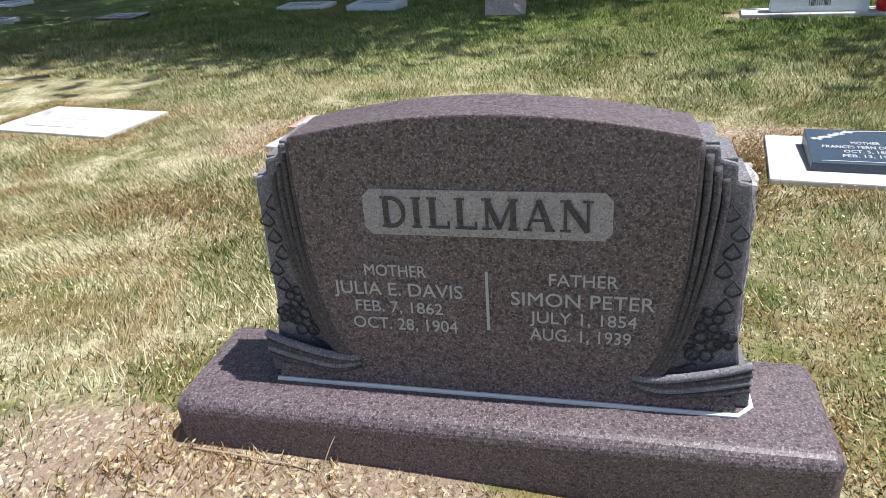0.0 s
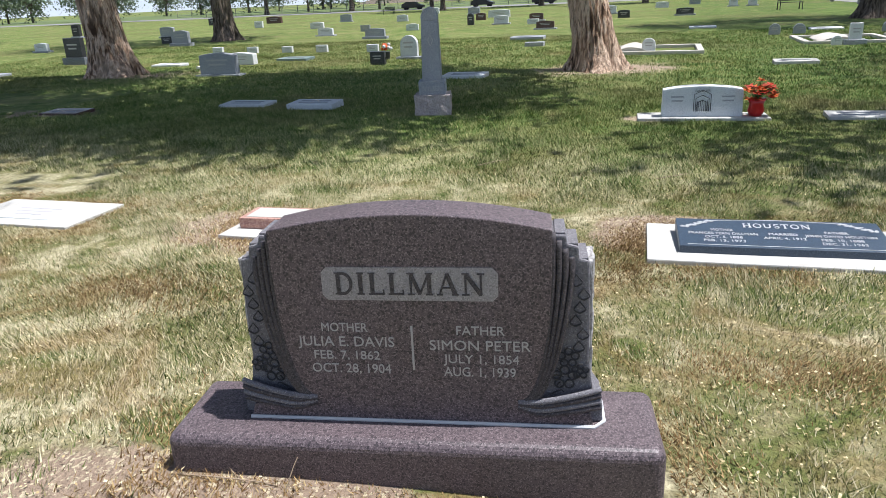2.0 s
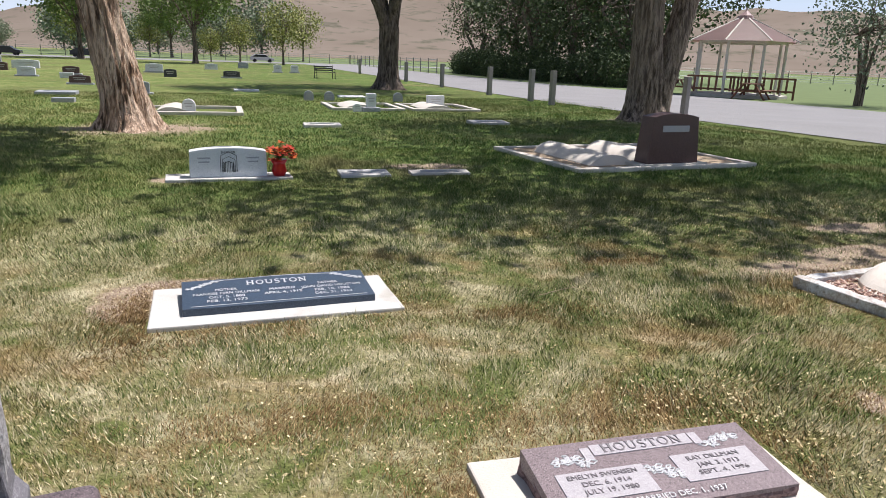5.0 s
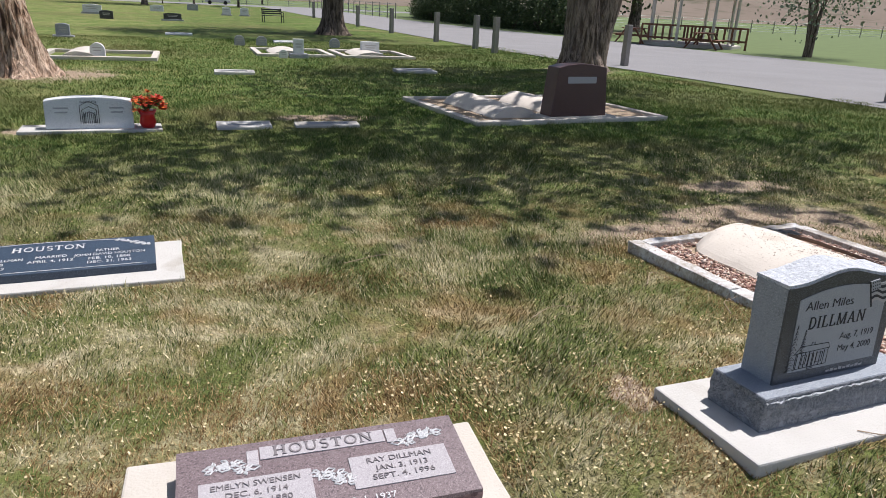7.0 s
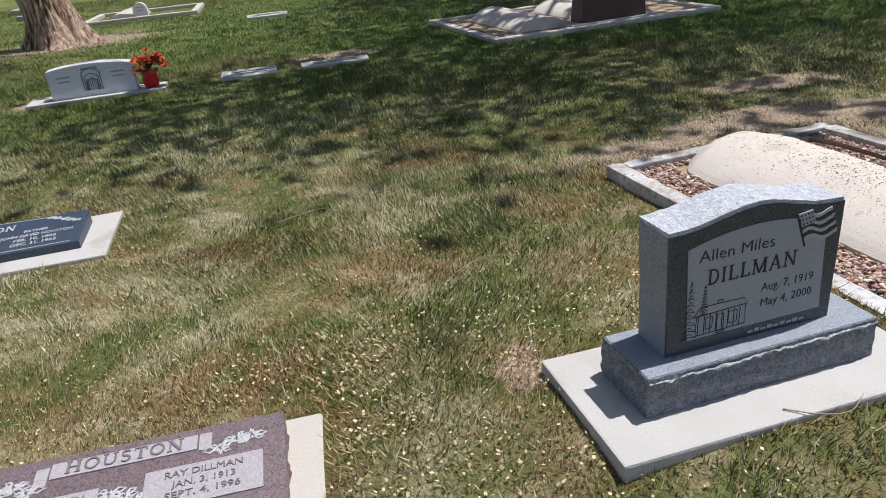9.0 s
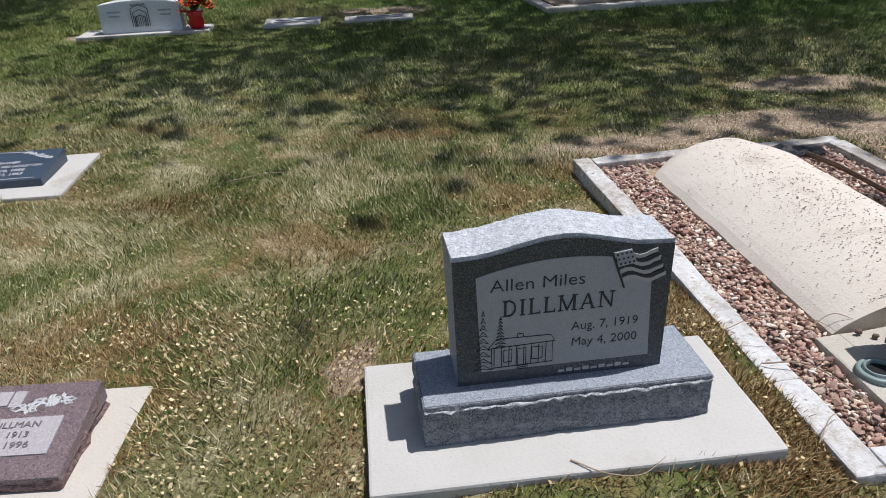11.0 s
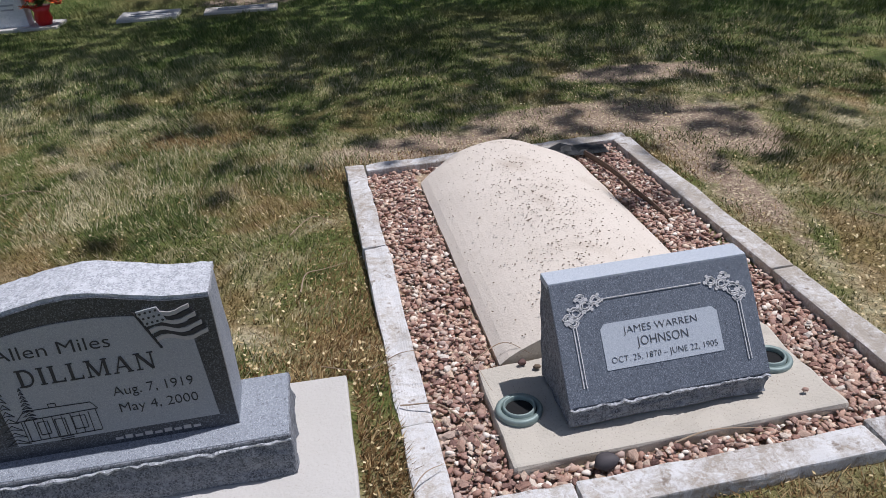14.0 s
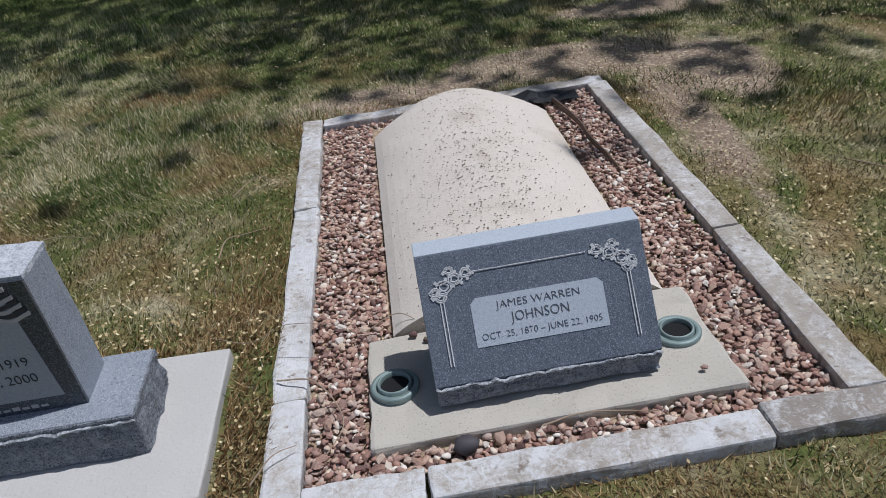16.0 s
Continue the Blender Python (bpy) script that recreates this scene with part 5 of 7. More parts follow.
def slant_stone():
    t = thing("slant_gravestone", PLOT_TILT @ pose(6.556, 0.19, 0.056), "blue-grey granite slant gravestone with carved roses", "gravestone")
    w = 0.312
    side = [(0.0, 0.0), (0.27, 0.0), (0.295, 0.345), (0.222, 0.352), (0.0, 0.07)]  # y, z
    b = bmesh.new()
    left = [b.verts.new((-w, y, z)) for y, z in side]
    right = [b.verts.new((w, y, z)) for y, z in side]
    b.faces.new(left)
    b.faces.new(right[::-1])
    for i in range(5):
        j = (i + 1) % 5
        b.faces.new((left[j], left[i], right[i], right[j]))
    bmesh.ops.recalc_face_normals(b, faces=b.faces[:])
    bmesh.ops.bevel(b, geom=b.edges[:], offset=0.003, segments=1, affect="EDGES")
    roughen(b, 0.010, 26.0, keep=lambda c: c.z > 0.338 or (c.y < 0.23 and c.z > 0.07 + c.y * 1.27 - 0.02), cuts=8)
    part("body", b, "grey_rock", t, "rock-pitched sides and foot")
    part("chipped_edge", chipped_edge(-w, w, -0.003, 0.064, 0.0046, 2), "grey_chip", t, "bright chipped edge")
    tilt = math.degrees(math.atan2(0.282, 0.222))
    face = pose(0, 0.0, 0.07, tilt, 0, 0)
    length = math.hypot(0.222, 0.282)
    part("face", box(-w - 0.001, w + 0.001, 0.0, length, -0.012, 0.004, 0.002), "blue_granite", t, "steeled blue-grey slanted face", m=face)
    part("top", box(-w - 0.001, w + 0.001, 0.221, 0.296, 0.335, 0.357, 0.003), "blue_frosted", t, "pale sawn top")
    out = [(-0.183, 0.088), (0.183, 0.088), (0.183, 0.208), (0.168, 0.223), (-0.168, 0.223), (-0.183, 0.208)]
    lay = pose(0, 0.0, 0.07, tilt - 90, 0, 0) @ pose(0, -0.005, 0)
    plate = part("inscription_panel", slab(out, -0.001, 0.004), "blue_frosted", t, "pale frosted panel", m=lay)
    for body, z, h, wd in (("JAMES WARREN", 0.186, 0.021, 0.230), ("JOHNSON", 0.145, 0.027, 0.160), ("OCT. 25, 1870 – JUNE 22, 1905", 0.106, 0.018, 0.330)):
        words(plate, body, 0, -0.002, z, h, wd, "letter_mid", bold=-0.0007)
    b = bmesh.new()
    for s in (-1, 1):
        for o in (0.0, 0.009):
            tube([(s * (0.262 - o), -0.001, 0.05), (s * (0.262 - o), -0.001, 0.225)], 0.0022, 4, bm=b)
    tube([(-0.16, -0.001, 0.296), (0.15, -0.001, 0.296)], 0.0022, 4, bm=b)
    part("cut_border", b, "letter_pale", t, "pale border lines", m=lay)
    for s in (-1, 1):
        for k, (x, z, r) in enumerate(((0.258, 0.238, 0.016), (0.246, 0.266, 0.022), (0.214, 0.284, 0.019), (0.182, 0.297, 0.016), (0.272, 0.255, 0.014), (0.226, 0.308, 0.013))):
            b = bmesh.new()
            for q in range(4):
                rr = r * (1 - 0.22 * q)
                ring = [(s * x + rr * math.cos(g) * (1 + 0.2 * math.sin(3 * g + k)), -0.001, z + rr * 0.8 * math.sin(g)) for g in (2 * math.pi * i / 10 for i in range(11))]
                if q % 2 == 0:
                    tube(ring, 0.0026, 4, bm=b)
            for q in range(3):
                g = radians(70 * q + 40 * k) if s > 0 else math.pi - radians(70 * q + 40 * k)
                px, pz = s * x + 1.1 * r * math.cos(g), z + 0.9 * r * math.sin(g)
                leaf = [(px + 0.0075 * math.cos(g + h) * (1.0 if abs(math.cos(h)) > 0.5 else 0.5), pz + 0.0075 * math.sin(g + h) * (1.0 if abs(math.cos(h)) > 0.5 else 0.5)) for h in (math.pi * i / 4 for i in range(8))]
                join(b, slab(leaf, -0.0022, 0.0))
            part("carved_rose", b, "letter_pale", t, "pale carved rose", m=lay)
    return t


slant_stone()


def vase_ring(x, y):
    t = thing("sunken_vase", PLOT_TILT @ pose(x, y, 0.052), "verdigris metal flower vase sunk in the concrete", "vase", "sunken vases by the slanted marker")
    part("rim", lathe([(0.070, -0.01), (0.072, 0.006), (0.068, 0.011), (0.056, 0.012), (0.054, 0.003), (0.053, -0.004)], 32, False), "bronze", t, smooth=True)
    part("cup", lathe([(0.052, 0.000), (0.050, 0.018), (0.046, 0.020), (0.043, 0.018), (0.042, 0.002)], 32, False), "bronze", t, smooth=True)
    # flat black disc on the slab paints the depth's shade; no hole is cut
    part("hollow", lathe([(0.0535, 0.0035), (0.040, 0.004), (0.001, 0.0035)], 28), "void", t, "black disc painted as the shade of an empty hole")
    return t


vase_ring(6.128, 0.315)
vase_ring(6.968, 0.335)


def scrap():
    b = bmesh.new()
    n, rnd = 9, random.Random(2)
    grid = [[b.verts.new((6.84 + 0.38 * i / n, 2.34 + 0.145 * j / 4, 0.042 + 0.05 * math.exp(-(((i - 3.2) / 1.6) ** 2)) * (1 - abs(j - 2.4) / 3) + 0.03 * abs(noise.noise(Vector((i * 0.9, j * 0.8, 7)))))) for i in range(n + 1)] for j in range(5)]
    for j in range(4):
        for i in range(n):
            b.faces.new((grid[j][i], grid[j][i + 1], grid[j + 1][i + 1], grid[j + 1][i]))
    bmesh.ops.solidify(b, geom=b.faces[:], thickness=0.003)
    solo("plastic_sheet", b, "rubber", PLOT_TILT, "torn black weed sheet crumpled in the gravel", "plastic sheet")
    line = curve([(7.08, 2.36, 0.05), (7.10, 2.15, 0.062), (7.125, 1.98, 0.055), (7.12, 1.78, 0.058), (7.15, 1.6, 0.04), (7.16, 1.45, 0.03)], 6)
    solo("edging_board", tube(line, 0.009, 6, 0.7, flat=1.8), "rust_wood", PLOT_TILT, "rotten brown edging strip lying in the gravel", "edging")


scrap()


def twig(points, r, label):
    m = PLOT_TILT if 5.7 < points[0][0] < 7.2 and points[0][1] < 1 else CABIN_TILT if 5.0 < points[0][0] < 5.1 else Matrix()
    return solo("twig", tube(curve(points, 6), r, 5, 0.4), "stick", m, label, "twig", "dead twigs")


for pts, r in (
    ([(5.05, 0.02, 0.046), (5.13, -0.045, 0.05), (5.22, -0.06, 0.048), (5.3, -0.02, 0.06)], 0.0025),
    ([(5.78, 0.42, 0.07), (5.9, 0.36, 0.09), (5.98, 0.2, 0.07), (5.93, 0.06, 0.075)], 0.003),
    ([(5.74, 0.02, 0.07), (5.80, 0.08, 0.1), (5.86, 0.12, 0.085)], 0.0025),
    ([(6.5, 0.04, 0.075), (6.62, 0.05, 0.085), (6.8, 0.02, 0.075)], 0.003),
    ([(6.05, 0.6, 0.06), (6.16, 0.63, 0.09), (6.24, 0.56, 0.075)], 0.0025),
    ([(0.1, -0.17, 0.1), (0.14, -0.145, 0.2), (0.20, -0.16, 0.12), (0.34, -0.2, 0.1)], 0.0025),
    ([(0.0, -0.2, 0.115), (0.18, -0.19, 0.125), (0.35, -0.17, 0.11), (0.45, -0.22, 0.09)], 0.003),
    ([(0.38, -0.2, 0.09), (0.40, -0.16, 0.17), (0.41, -0.14, 0.2)], 0.002), ([(0.38, -0.2, 0.09), (0.44, -0.2, 0.13), (0.50, -0.2, 0.14)], 0.002),
    ([(4.35, 1.25, 0.03), (4.5, 1.31, 0.05), (4.68, 1.3, 0.03)], 0.003), ([(3.6, 2.2, 0.03), (3.85, 2.24, 0.05), (4.0, 2.2, 0.03)], 0.003),
    ([(-0.15, 4.2, 0.03), (0.0, 4.25, 0.06), (0.08, 4.4, 0.04)], 0.004), ([(1.35, 3.9, 0.03), (1.5, 3.95, 0.05), (1.58, 4.1, 0.03)], 0.004),
    ([(5.2, 1.5, 0.03), (5.3, 1.6, 0.06), (5.4, 1.55, 0.03)], 0.003), ([(7.6, 1.2, 0.03), (7.9, 0.9, 0.04), (8.2, 0.85, 0.03)], 0.004),
):
    twig(pts, r, "dead bleached twig lying on the ground")
for pts, r in (([(5.28, 0.92, 0.10), (5.30, 1.0, 0.125), (5.36, 1.03, 0.12), (5.45, 1.08, 0.11)], 0.0028), ([(5.36, 0.46, 0.12), (5.5, 0.38, 0.15), (5.62, 0.36, 0.215), (5.78, 0.33, 0.20), (5.83, 0.18, 0.19)], 0.0016)):
    twig(pts, r, "pale dry grass stalk lying across the kerb")


def loose_stone(x, y, z, s, mat, seed, label):
    b = bmesh.new()
    bmesh.ops.create_icosphere(b, subdivisions=2, radius=1.0)
    for v in b.verts:
        v.co *= 1 + 0.35 * noise.noise(v.co * 1.3 + Vector((seed, 2 * seed, 0)))
        v.co = Vector((v.co.x * s * 1.15, v.co.y * s * 0.9, v.co.z * s * 0.75))
    return solo("loose_stone", b, mat, PLOT_TILT @ pose(x, y, z), label, "stone", "loose stones in the kerbed plot", smooth=True)


loose_stone(6.30, 0.035, 0.055, 0.030, "dark_stone", 1.0, "dark rounded stone lying by the kerb")
loose_stone(6.24, 0.50, 0.060, 0.011, "husk", 2.0, "small brown pebble lying on the concrete slab")
loose_stone(6.20, 0.535, 0.062, 0.013, "pebble", 3.0, "small pale pebble lying on the concrete slab")
loose_stone(6.98, 0.16, 0.060, 0.009, "pebble", 4.0, "small pale pebble lying on the concrete slab")

# ---- the far kerbed plots ----
FAR_PLOT = pose(7.80, 8.25, 0, 0, 0, 6.5)
border("grave_kerb", -1.66, 1.57, -1.25, 1.25, 0.12, 0.06, "concrete", "low pale cement kerb round a gravel plot", FAR_PLOT)
plot(6.20, 9.40, 6.97, 9.53, 6.5)
FAR_CORNERS = [FAR_PLOT @ Vector(c) for c in ((-1.45, -1.13, 0), (-1.45, 1.13, 0), (1.45, -1.13, 0), (1.45, 1.13, 0))]
strip("plot_gravel", [tuple(c.xy) for c in FAR_CORNERS[:2]], [tuple(c.xy) for c in FAR_CORNERS[2:]], 0.03, "soil", "grey crushed gravel in a grave plot", category="gravel")
for k in range(2):
    mound(-1.20 + 1.0 * k, -0.45 + 1.0 * k, -0.85, 0.85, 0.04, 0.14, "vault", "grave_cover", "bowed pale concrete grave cover", FAR_PLOT, seed=k + 2.0)


def dark_monument():
    t = thing("upright_gravestone", pose(7.95, 7.12, 0.05, 0, 0, 6.5), "dark red polished granite monument with a pale name band", "gravestone")
    part("base", box(-0.62, 0.62, -0.05, 0.34, -0.05, 0.03, 0.008), "concrete", t)
    out = [(-0.47, 0.03), (0.47, 0.03), (0.40, 0.69)] + arc((0.40, 0.69), (-0.40, 0.69), 0.05, 10)[1:]
    part("die", slab(out, 0.0, 0.28, 0.01), "oxblood", t)
    part("name_panel", slab([(-0.24, 0.48), (0.24, 0.48), (0.24, 0.57), (-0.24, 0.57)], -0.004, 0.002), "letter_worn", t, "pale name band")
    return t


dark_monument()
border("grave_kerb", -0.2, 2.2, 15.4, 17.4, 0.14, 0.075, "concrete", "low pale kerb round a grave")
plot(-0.25, 2.25, 15.35, 17.45)
mound(0.25, 1.0, 15.6, 17.2, 0.03, 0.13, "concrete", "grave_cover", "pale bowed concrete grave cover")
headstone(1.0, 15.65, 0.42, 0.42, 0.18, "white_marble", "small white gravestone on a kerbed plot", "round", 0.06)
for x0, x1 in ((4.5, 6.5), (6.7, 8.7)):
    border("grave_kerb", x0, x1, 17.3, 19.6, 0.14, 0.07, "concrete", "low pale kerb round a grave")
    mound(x0 + 0.4, x0 + 1.3, 17.6, 19.3, 0.03, 0.11, "concrete", "grave_cover", "pale bowed concrete grave cover", seed=x0)
headstone(5.5, 17.0, 0.36, 0.5, 0.2, "white_marble", "small white stepped gravestone", "flat", 0.15)
headstone(5.1, 16.85, 0.3, 0.3, 0.15, "white_marble", "small white gravestone", "round", None)


# ---- trees ----
def trunk_mesh(path, radii, sides=40, ridges=0.10, flare=0.0, seed=0.0, step=14):
    """A trunk along a bowed line with furrowed bark and a flared foot."""
    line = curve(path, step)
    n = len(line)
    rad = np.interp(np.linspace(0, 1, n), np.linspace(0, 1, len(radii)), radii)
    verts, faces = [], []
    for i, p in enumerate(line):
        z = p.z - line[0].z
        for k in range(sides):
            a = 2 * math.pi * k / sides
            f = 1 + flare * math.exp(-z * 3.2) * (1 + 0.5 * math.sin(5 * a + seed) + 0.3 * math.sin(3 * a + 2 * seed))
            t = a + 0.25 * math.sin(z * 1.1 + seed)
            g = 0.9 - 2.6 * abs(noise.noise(Vector((math.cos(t) * 4.2 + seed, math.sin(t) * 4.2, z * 0.7)))) - 1.1 * abs(noise.noise(Vector((math.cos(t) * 10 + seed, math.sin(t) * 10, z * 1.6))))
            r = rad[i] * f * (1 + ridges * g)
            verts.append((p.x + r * math.cos(a), p.y + r * math.sin(a), p.z))
    for i in range(n - 1):
        for k in range(sides):
            q = (k + 1) % sides
            faces.append((i * sides + k, i * sides + q, (i + 1) * sides + q, (i + 1) * sides + k))
    return verts, faces


def leaves(rnd, clumps, per, size, spread):
    """Many small bent leaves round clump centres."""
    c = np.array(clumps)[rnd.integers(0, len(clumps), per)]
    d = rnd.normal(size=(per, 3)) * spread
    base = c + d
    u = rnd.normal(size=(per, 3))
    u /= np.linalg.norm(u, axis=1, keepdims=True)
    v = np.cross(u, rnd.normal(size=(per, 3)))
    v /= np.linalg.norm(v, axis=1, keepdims=True)
    s = size * rnd.uniform(0.6, 1.3, (per, 1))
    pts = np.stack([base, base + u * s * 0.5 + v * s * 0.32, base + u * s, base + u * s * 0.5 - v * s * 0.32], 1).reshape(-1, 3)
    quads = np.arange(per * 4).reshape(-1, 4)
    return pts, quads


def tree(m, trunks, crown, n_clumps, n_leaves, size, label, bark="bark", leaf="leaf", seed=1, ridges=0.085, flare=0.5, spread=0.55, hollow=0.35, sides=88, name="tree", group="old shade trees", gap=-0.28):
    """trunks: (path, radii) pairs, the first from the ground; crown: (centre, radii) of the leaf mass; limbs run out to the clumps."""
    t = thing(name, m, label, "tree", group)
    for k, (path, radii) in enumerate(trunks):
        v, f = trunk_mesh(path, radii, sides if k == 0 else max(12, sides // 2), ridges, flare if k == 0 else 0.0, seed + k)
        part("trunk" if k == 0 else "limb", fast_mesh("trunk", v, f, bark), bark, t, smooth=True)
    rnd = np.random.default_rng(seed)
    masses = crown if isinstance(crown, list) else [crown]
    rx = masses[0][1][0]
    clumps = []
    while len(clumps) < n_clumps:
        p = rnd.uniform(-1, 1, 3)
        q = np.linalg.norm(p)
        (cx, cy, cz), (ex, ey, ez) = masses[len(clumps) * 7 % 10 * len(masses) // 10]
        if hollow < q < 1 and noise.noise(Vector(p) * 2.2 + Vector((seed, 0, 0))) > gap:
            clumps.append((cx + p[0] * ex, cy + p[1] * ey, cz + p[2] * ez))
    tip = Vector(trunks[-1][0][-1])
    b = bmesh.new()
    for c in clumps[:: max(1, n_clumps // 26)]:
        start = Vector(trunks[int(rnd.integers(0, len(trunks)))][0][-1])
        c = Vector(c)
        midp = start.lerp(c, 0.5) + Vector((0, 0, 0.12 * (c - start).length))
        tube(curve([start, midp, c], 4), 0.035 * max(rx, 1.5) * 0.5, 6, 0.15, bm=b)
    part("crown_wood", b, bark, t)
    pts, quads = leaves(rnd, clumps, n_leaves, size, spread)
    part("crown", fast_mesh("crown", pts, quads, leaf), leaf, t)
    return t


# big shade trees over the lawn
# The first three crowns, unseen, are shifted off their trunks to place shade.
tree(pose(0.16, 12.45, -0.05), [([(0, 0, 0), (-0.17, 0, 1.0), (-0.58, 0.1, 3.0), (-0.85, 0.2, 4.5)], [0.43, 0.35, 0.31, 0.30]), ([(-0.8, 0.2, 4.2), (-1.7, 0.3, 6.0), (-3.0, 0.2, 8.0)], [0.27, 0.2, 0.12]), ([(-0.8, 0.2, 4.2), (0.5, 0.4, 6.2), (2.2, -0.4, 8.2)], [0.27, 0.2, 0.12])], ((-0.9, -2.7, 8.6), (3.7, 5.0, 2.6)), 170, 17000, 0.26, "old cottonwood with deeply furrowed orange-brown bark", seed=3, ridges=0.12)
tree(pose(-11.2, 12.6, -0.05), [([(0, 0, 0), (-0.1, 0, 1.0), (-0.45, 0.1, 3.0), (-0.7, 0.2, 4.5)], [0.50, 0.41, 0.37, 0.35]), ([(-0.65, 0.2, 4.2), (-2.0, 0.3, 6.0), (-3.4, 0.2, 8.0)], [0.27, 0.2, 0.12]), ([(-0.65, 0.2, 4.2), (0.6, 0.4, 6.2), (2.6, -0.4, 8.2)], [0.27, 0.2, 0.12])], ((4.8, -3.8, 8.6), (5.0, 5.6, 2.8)), 190, 19000, 0.26, "old cottonwood with orange sunlit bark", seed=5)
tree(pose(12.5, 15.0, -0.05), [([(0, 0, 0), (-0.05, 0, 0.7), (-0.15, 0, 2.2), (-0.2, 0.1, 4.2)], [0.50, 0.45, 0.38, 0.33]), ([(0.25, 0.0, 0.0), (0.36, 0, 0.9), (0.75, 0, 2.4), (1.2, 0.1, 4.4)], [0.42, 0.36, 0.31, 0.27])], [((-2.6, -8.4, 8.4), (5.4, 3.0, 2.0)), ((-1.6, -2.0, 8.6), (4.2, 3.2, 2.0))], 150, 10500, 0.25, "twin-trunked shade tree with grey furrowed bark", bark="bark_grey", seed=8, gap=-0.05, spread=0.85)
tree(pose(8.75, 29.6, -0.05), [([(0, 0, 0), (0.03, 0, 1.2), (0.05, 0, 2.7)], [0.50, 0.40, 0.42]), ([(0.0, 0, 2.5), (-0.55, 0, 3.8), (-1.6, 0.1, 5.2), (-3.2, 0.2, 6.4)], [0.30, 0.25, 0.2, 0.12]), ([(0.1, 0, 2.5), (0.35, 0, 4.0), (0.9, 0.1, 6.0)], [0.30, 0.26, 0.18])], ((0.3, 0, 9.3), (5.6, 5.4, 3.2)), 150, 8000, 0.28, "forked shade tree with dark bark", bark="bark_dark", seed=11)
tree(pose(-17.9, 27.6, -0.05), [([(0, 0, 0), (-0.05, 0, 1.2), (-0.1, 0, 2.6)], [0.52, 0.42, 0.44]), ([(-0.15, 0, 2.4), (-0.8, 0, 3.7), (-2.0, 0.1, 5.2), (-3.4, 0.2, 6.2)], [0.30, 0.25, 0.2, 0.12]), ([(0.05, 0, 2.4), (0.5, 0, 4.0), (1.0, 0.1, 6.0)], [0.30, 0.26, 0.18])], ((-0.6, 0, 8.2), (5.6, 5.4, 3.4)), 150, 8000, 0.28, "forked shade tree with dark bark", bark="bark_dark", seed=12)
tree(pose(-40.0, 31.5, -0.05), [([(0, 0, 0), (-0.3, 0, 1.6), (-0.6, 0, 4.0)], [0.55, 0.42, 0.36]), ([(0.5, 0, 0), (0.9, 0, 1.6), (1.2, 0, 4.0)], [0.35, 0.3, 0.24])], ((0, 0, 7.4), (6, 5, 3.6)), 140, 6000, 0.3, "twin-trunked dark shade tree", bark="bark_dark", seed=13)

# slim lawn trees along the far lane
SLIM = tree(pose(-0.8, 77.0, 0), [([(0, 0, 0), (0.05, 0, 1.6), (0.0, 0, 3.2)], [0.28, 0.21, 0.19]), ([(0, 0, 3.0), (-0.9, 0, 4.6), (-1.9, 0, 6.2)], [0.13, 0.1, 0.06]), ([(0, 0, 3.0), (0.8, 0.1, 4.8), (1.5, 0, 6.6)], [0.14, 0.1, 0.06])], ((0, 0, 8.2), (5.2, 5.2, 4.6)), 150, 6500, 0.36, "slim ash tree with an open spring crown", bark="bark_dark", seed=21, sides=14, ridges=0.05, flare=0.3, group="slim trees by the lane")
for x, y, k, r in ((-13.0, 86.5, 1.1, 40), (-23.7, 81.3, 1.1, 110), (-47, 108, 1.35, 200), (-63, 109, 1.35, 290), (-31, 100, 1.0, 70), (-79, 92, 1.2, 20), (-5.5, 118, 0.9, 160), (-100, 80, 1.3, 250), (-38, 122, 1.1, 140)):
    copy_thing(SLIM, pose(x, y, 0, 0, 0, r) @ Matrix.Diagonal((k, k, k, 1)))
YELLOW = tree(pose(8.6, 84.0, 0), [([(0, 0, 0), (0.0, 0, 1.2), (0.0, 0, 2.2)], [0.14, 0.11, 0.1]), ([(0, 0, 2.0), (0.3, 0, 3.2), (0.6, 0, 4.6)], [0.08, 0.06, 0.04])], ((0, 0, 4.6), (2.3, 2.3, 2.4)), 60, 2400, 0.26, "young maple with yellow-green spring leaves", bark="bark_dark", leaf="leaf_pale", seed=22, sides=12, flare=0.2, group="slim trees by the lane")
for x, y, k, r in ((4.0, 92, 0.8, 90), (0.6, 88, 0.55, 200), (-47, 120, 1.7, 10), (-20, 128, 1.5, 130), (-9, 122, 1.0, 300), (-66, 130, 1.6, 60), (14.5, 118, 1.2, 20)):
    copy_thing(YELLOW, pose(x, y, 0, 0, 0, r) @ Matrix.Diagonal((k, k, k, 1)))
GREY = tree(pose(-80, 170, 0), [([(0, 0, -1), (0.0, 0, 1.2), (0.0, 0, 3.0)], [0.3, 0.22, 0.2])], ((0, 0, 6), (6, 5, 4.6)), 90, 3200, 0.55, "distant poplar with grey-green leaves", bark="bark_dark", leaf="leaf_grey", seed=23, sides=10, flare=0.2, spread=0.9, group="distant treeline")
rt = random.Random(4)
for k in range(26):
    az = radians(-58 + 62 * k / 25 + rt.uniform(-1, 1))
    r, s = rt.uniform(165, 215), rt.uniform(0.55, 1.25)
    copy_thing(GREY, pose(r * math.sin(az), r * math.cos(az), 0, 0, 0, rt.uniform(0, 360)) @ Matrix.Diagonal((s, s, s, 1)))
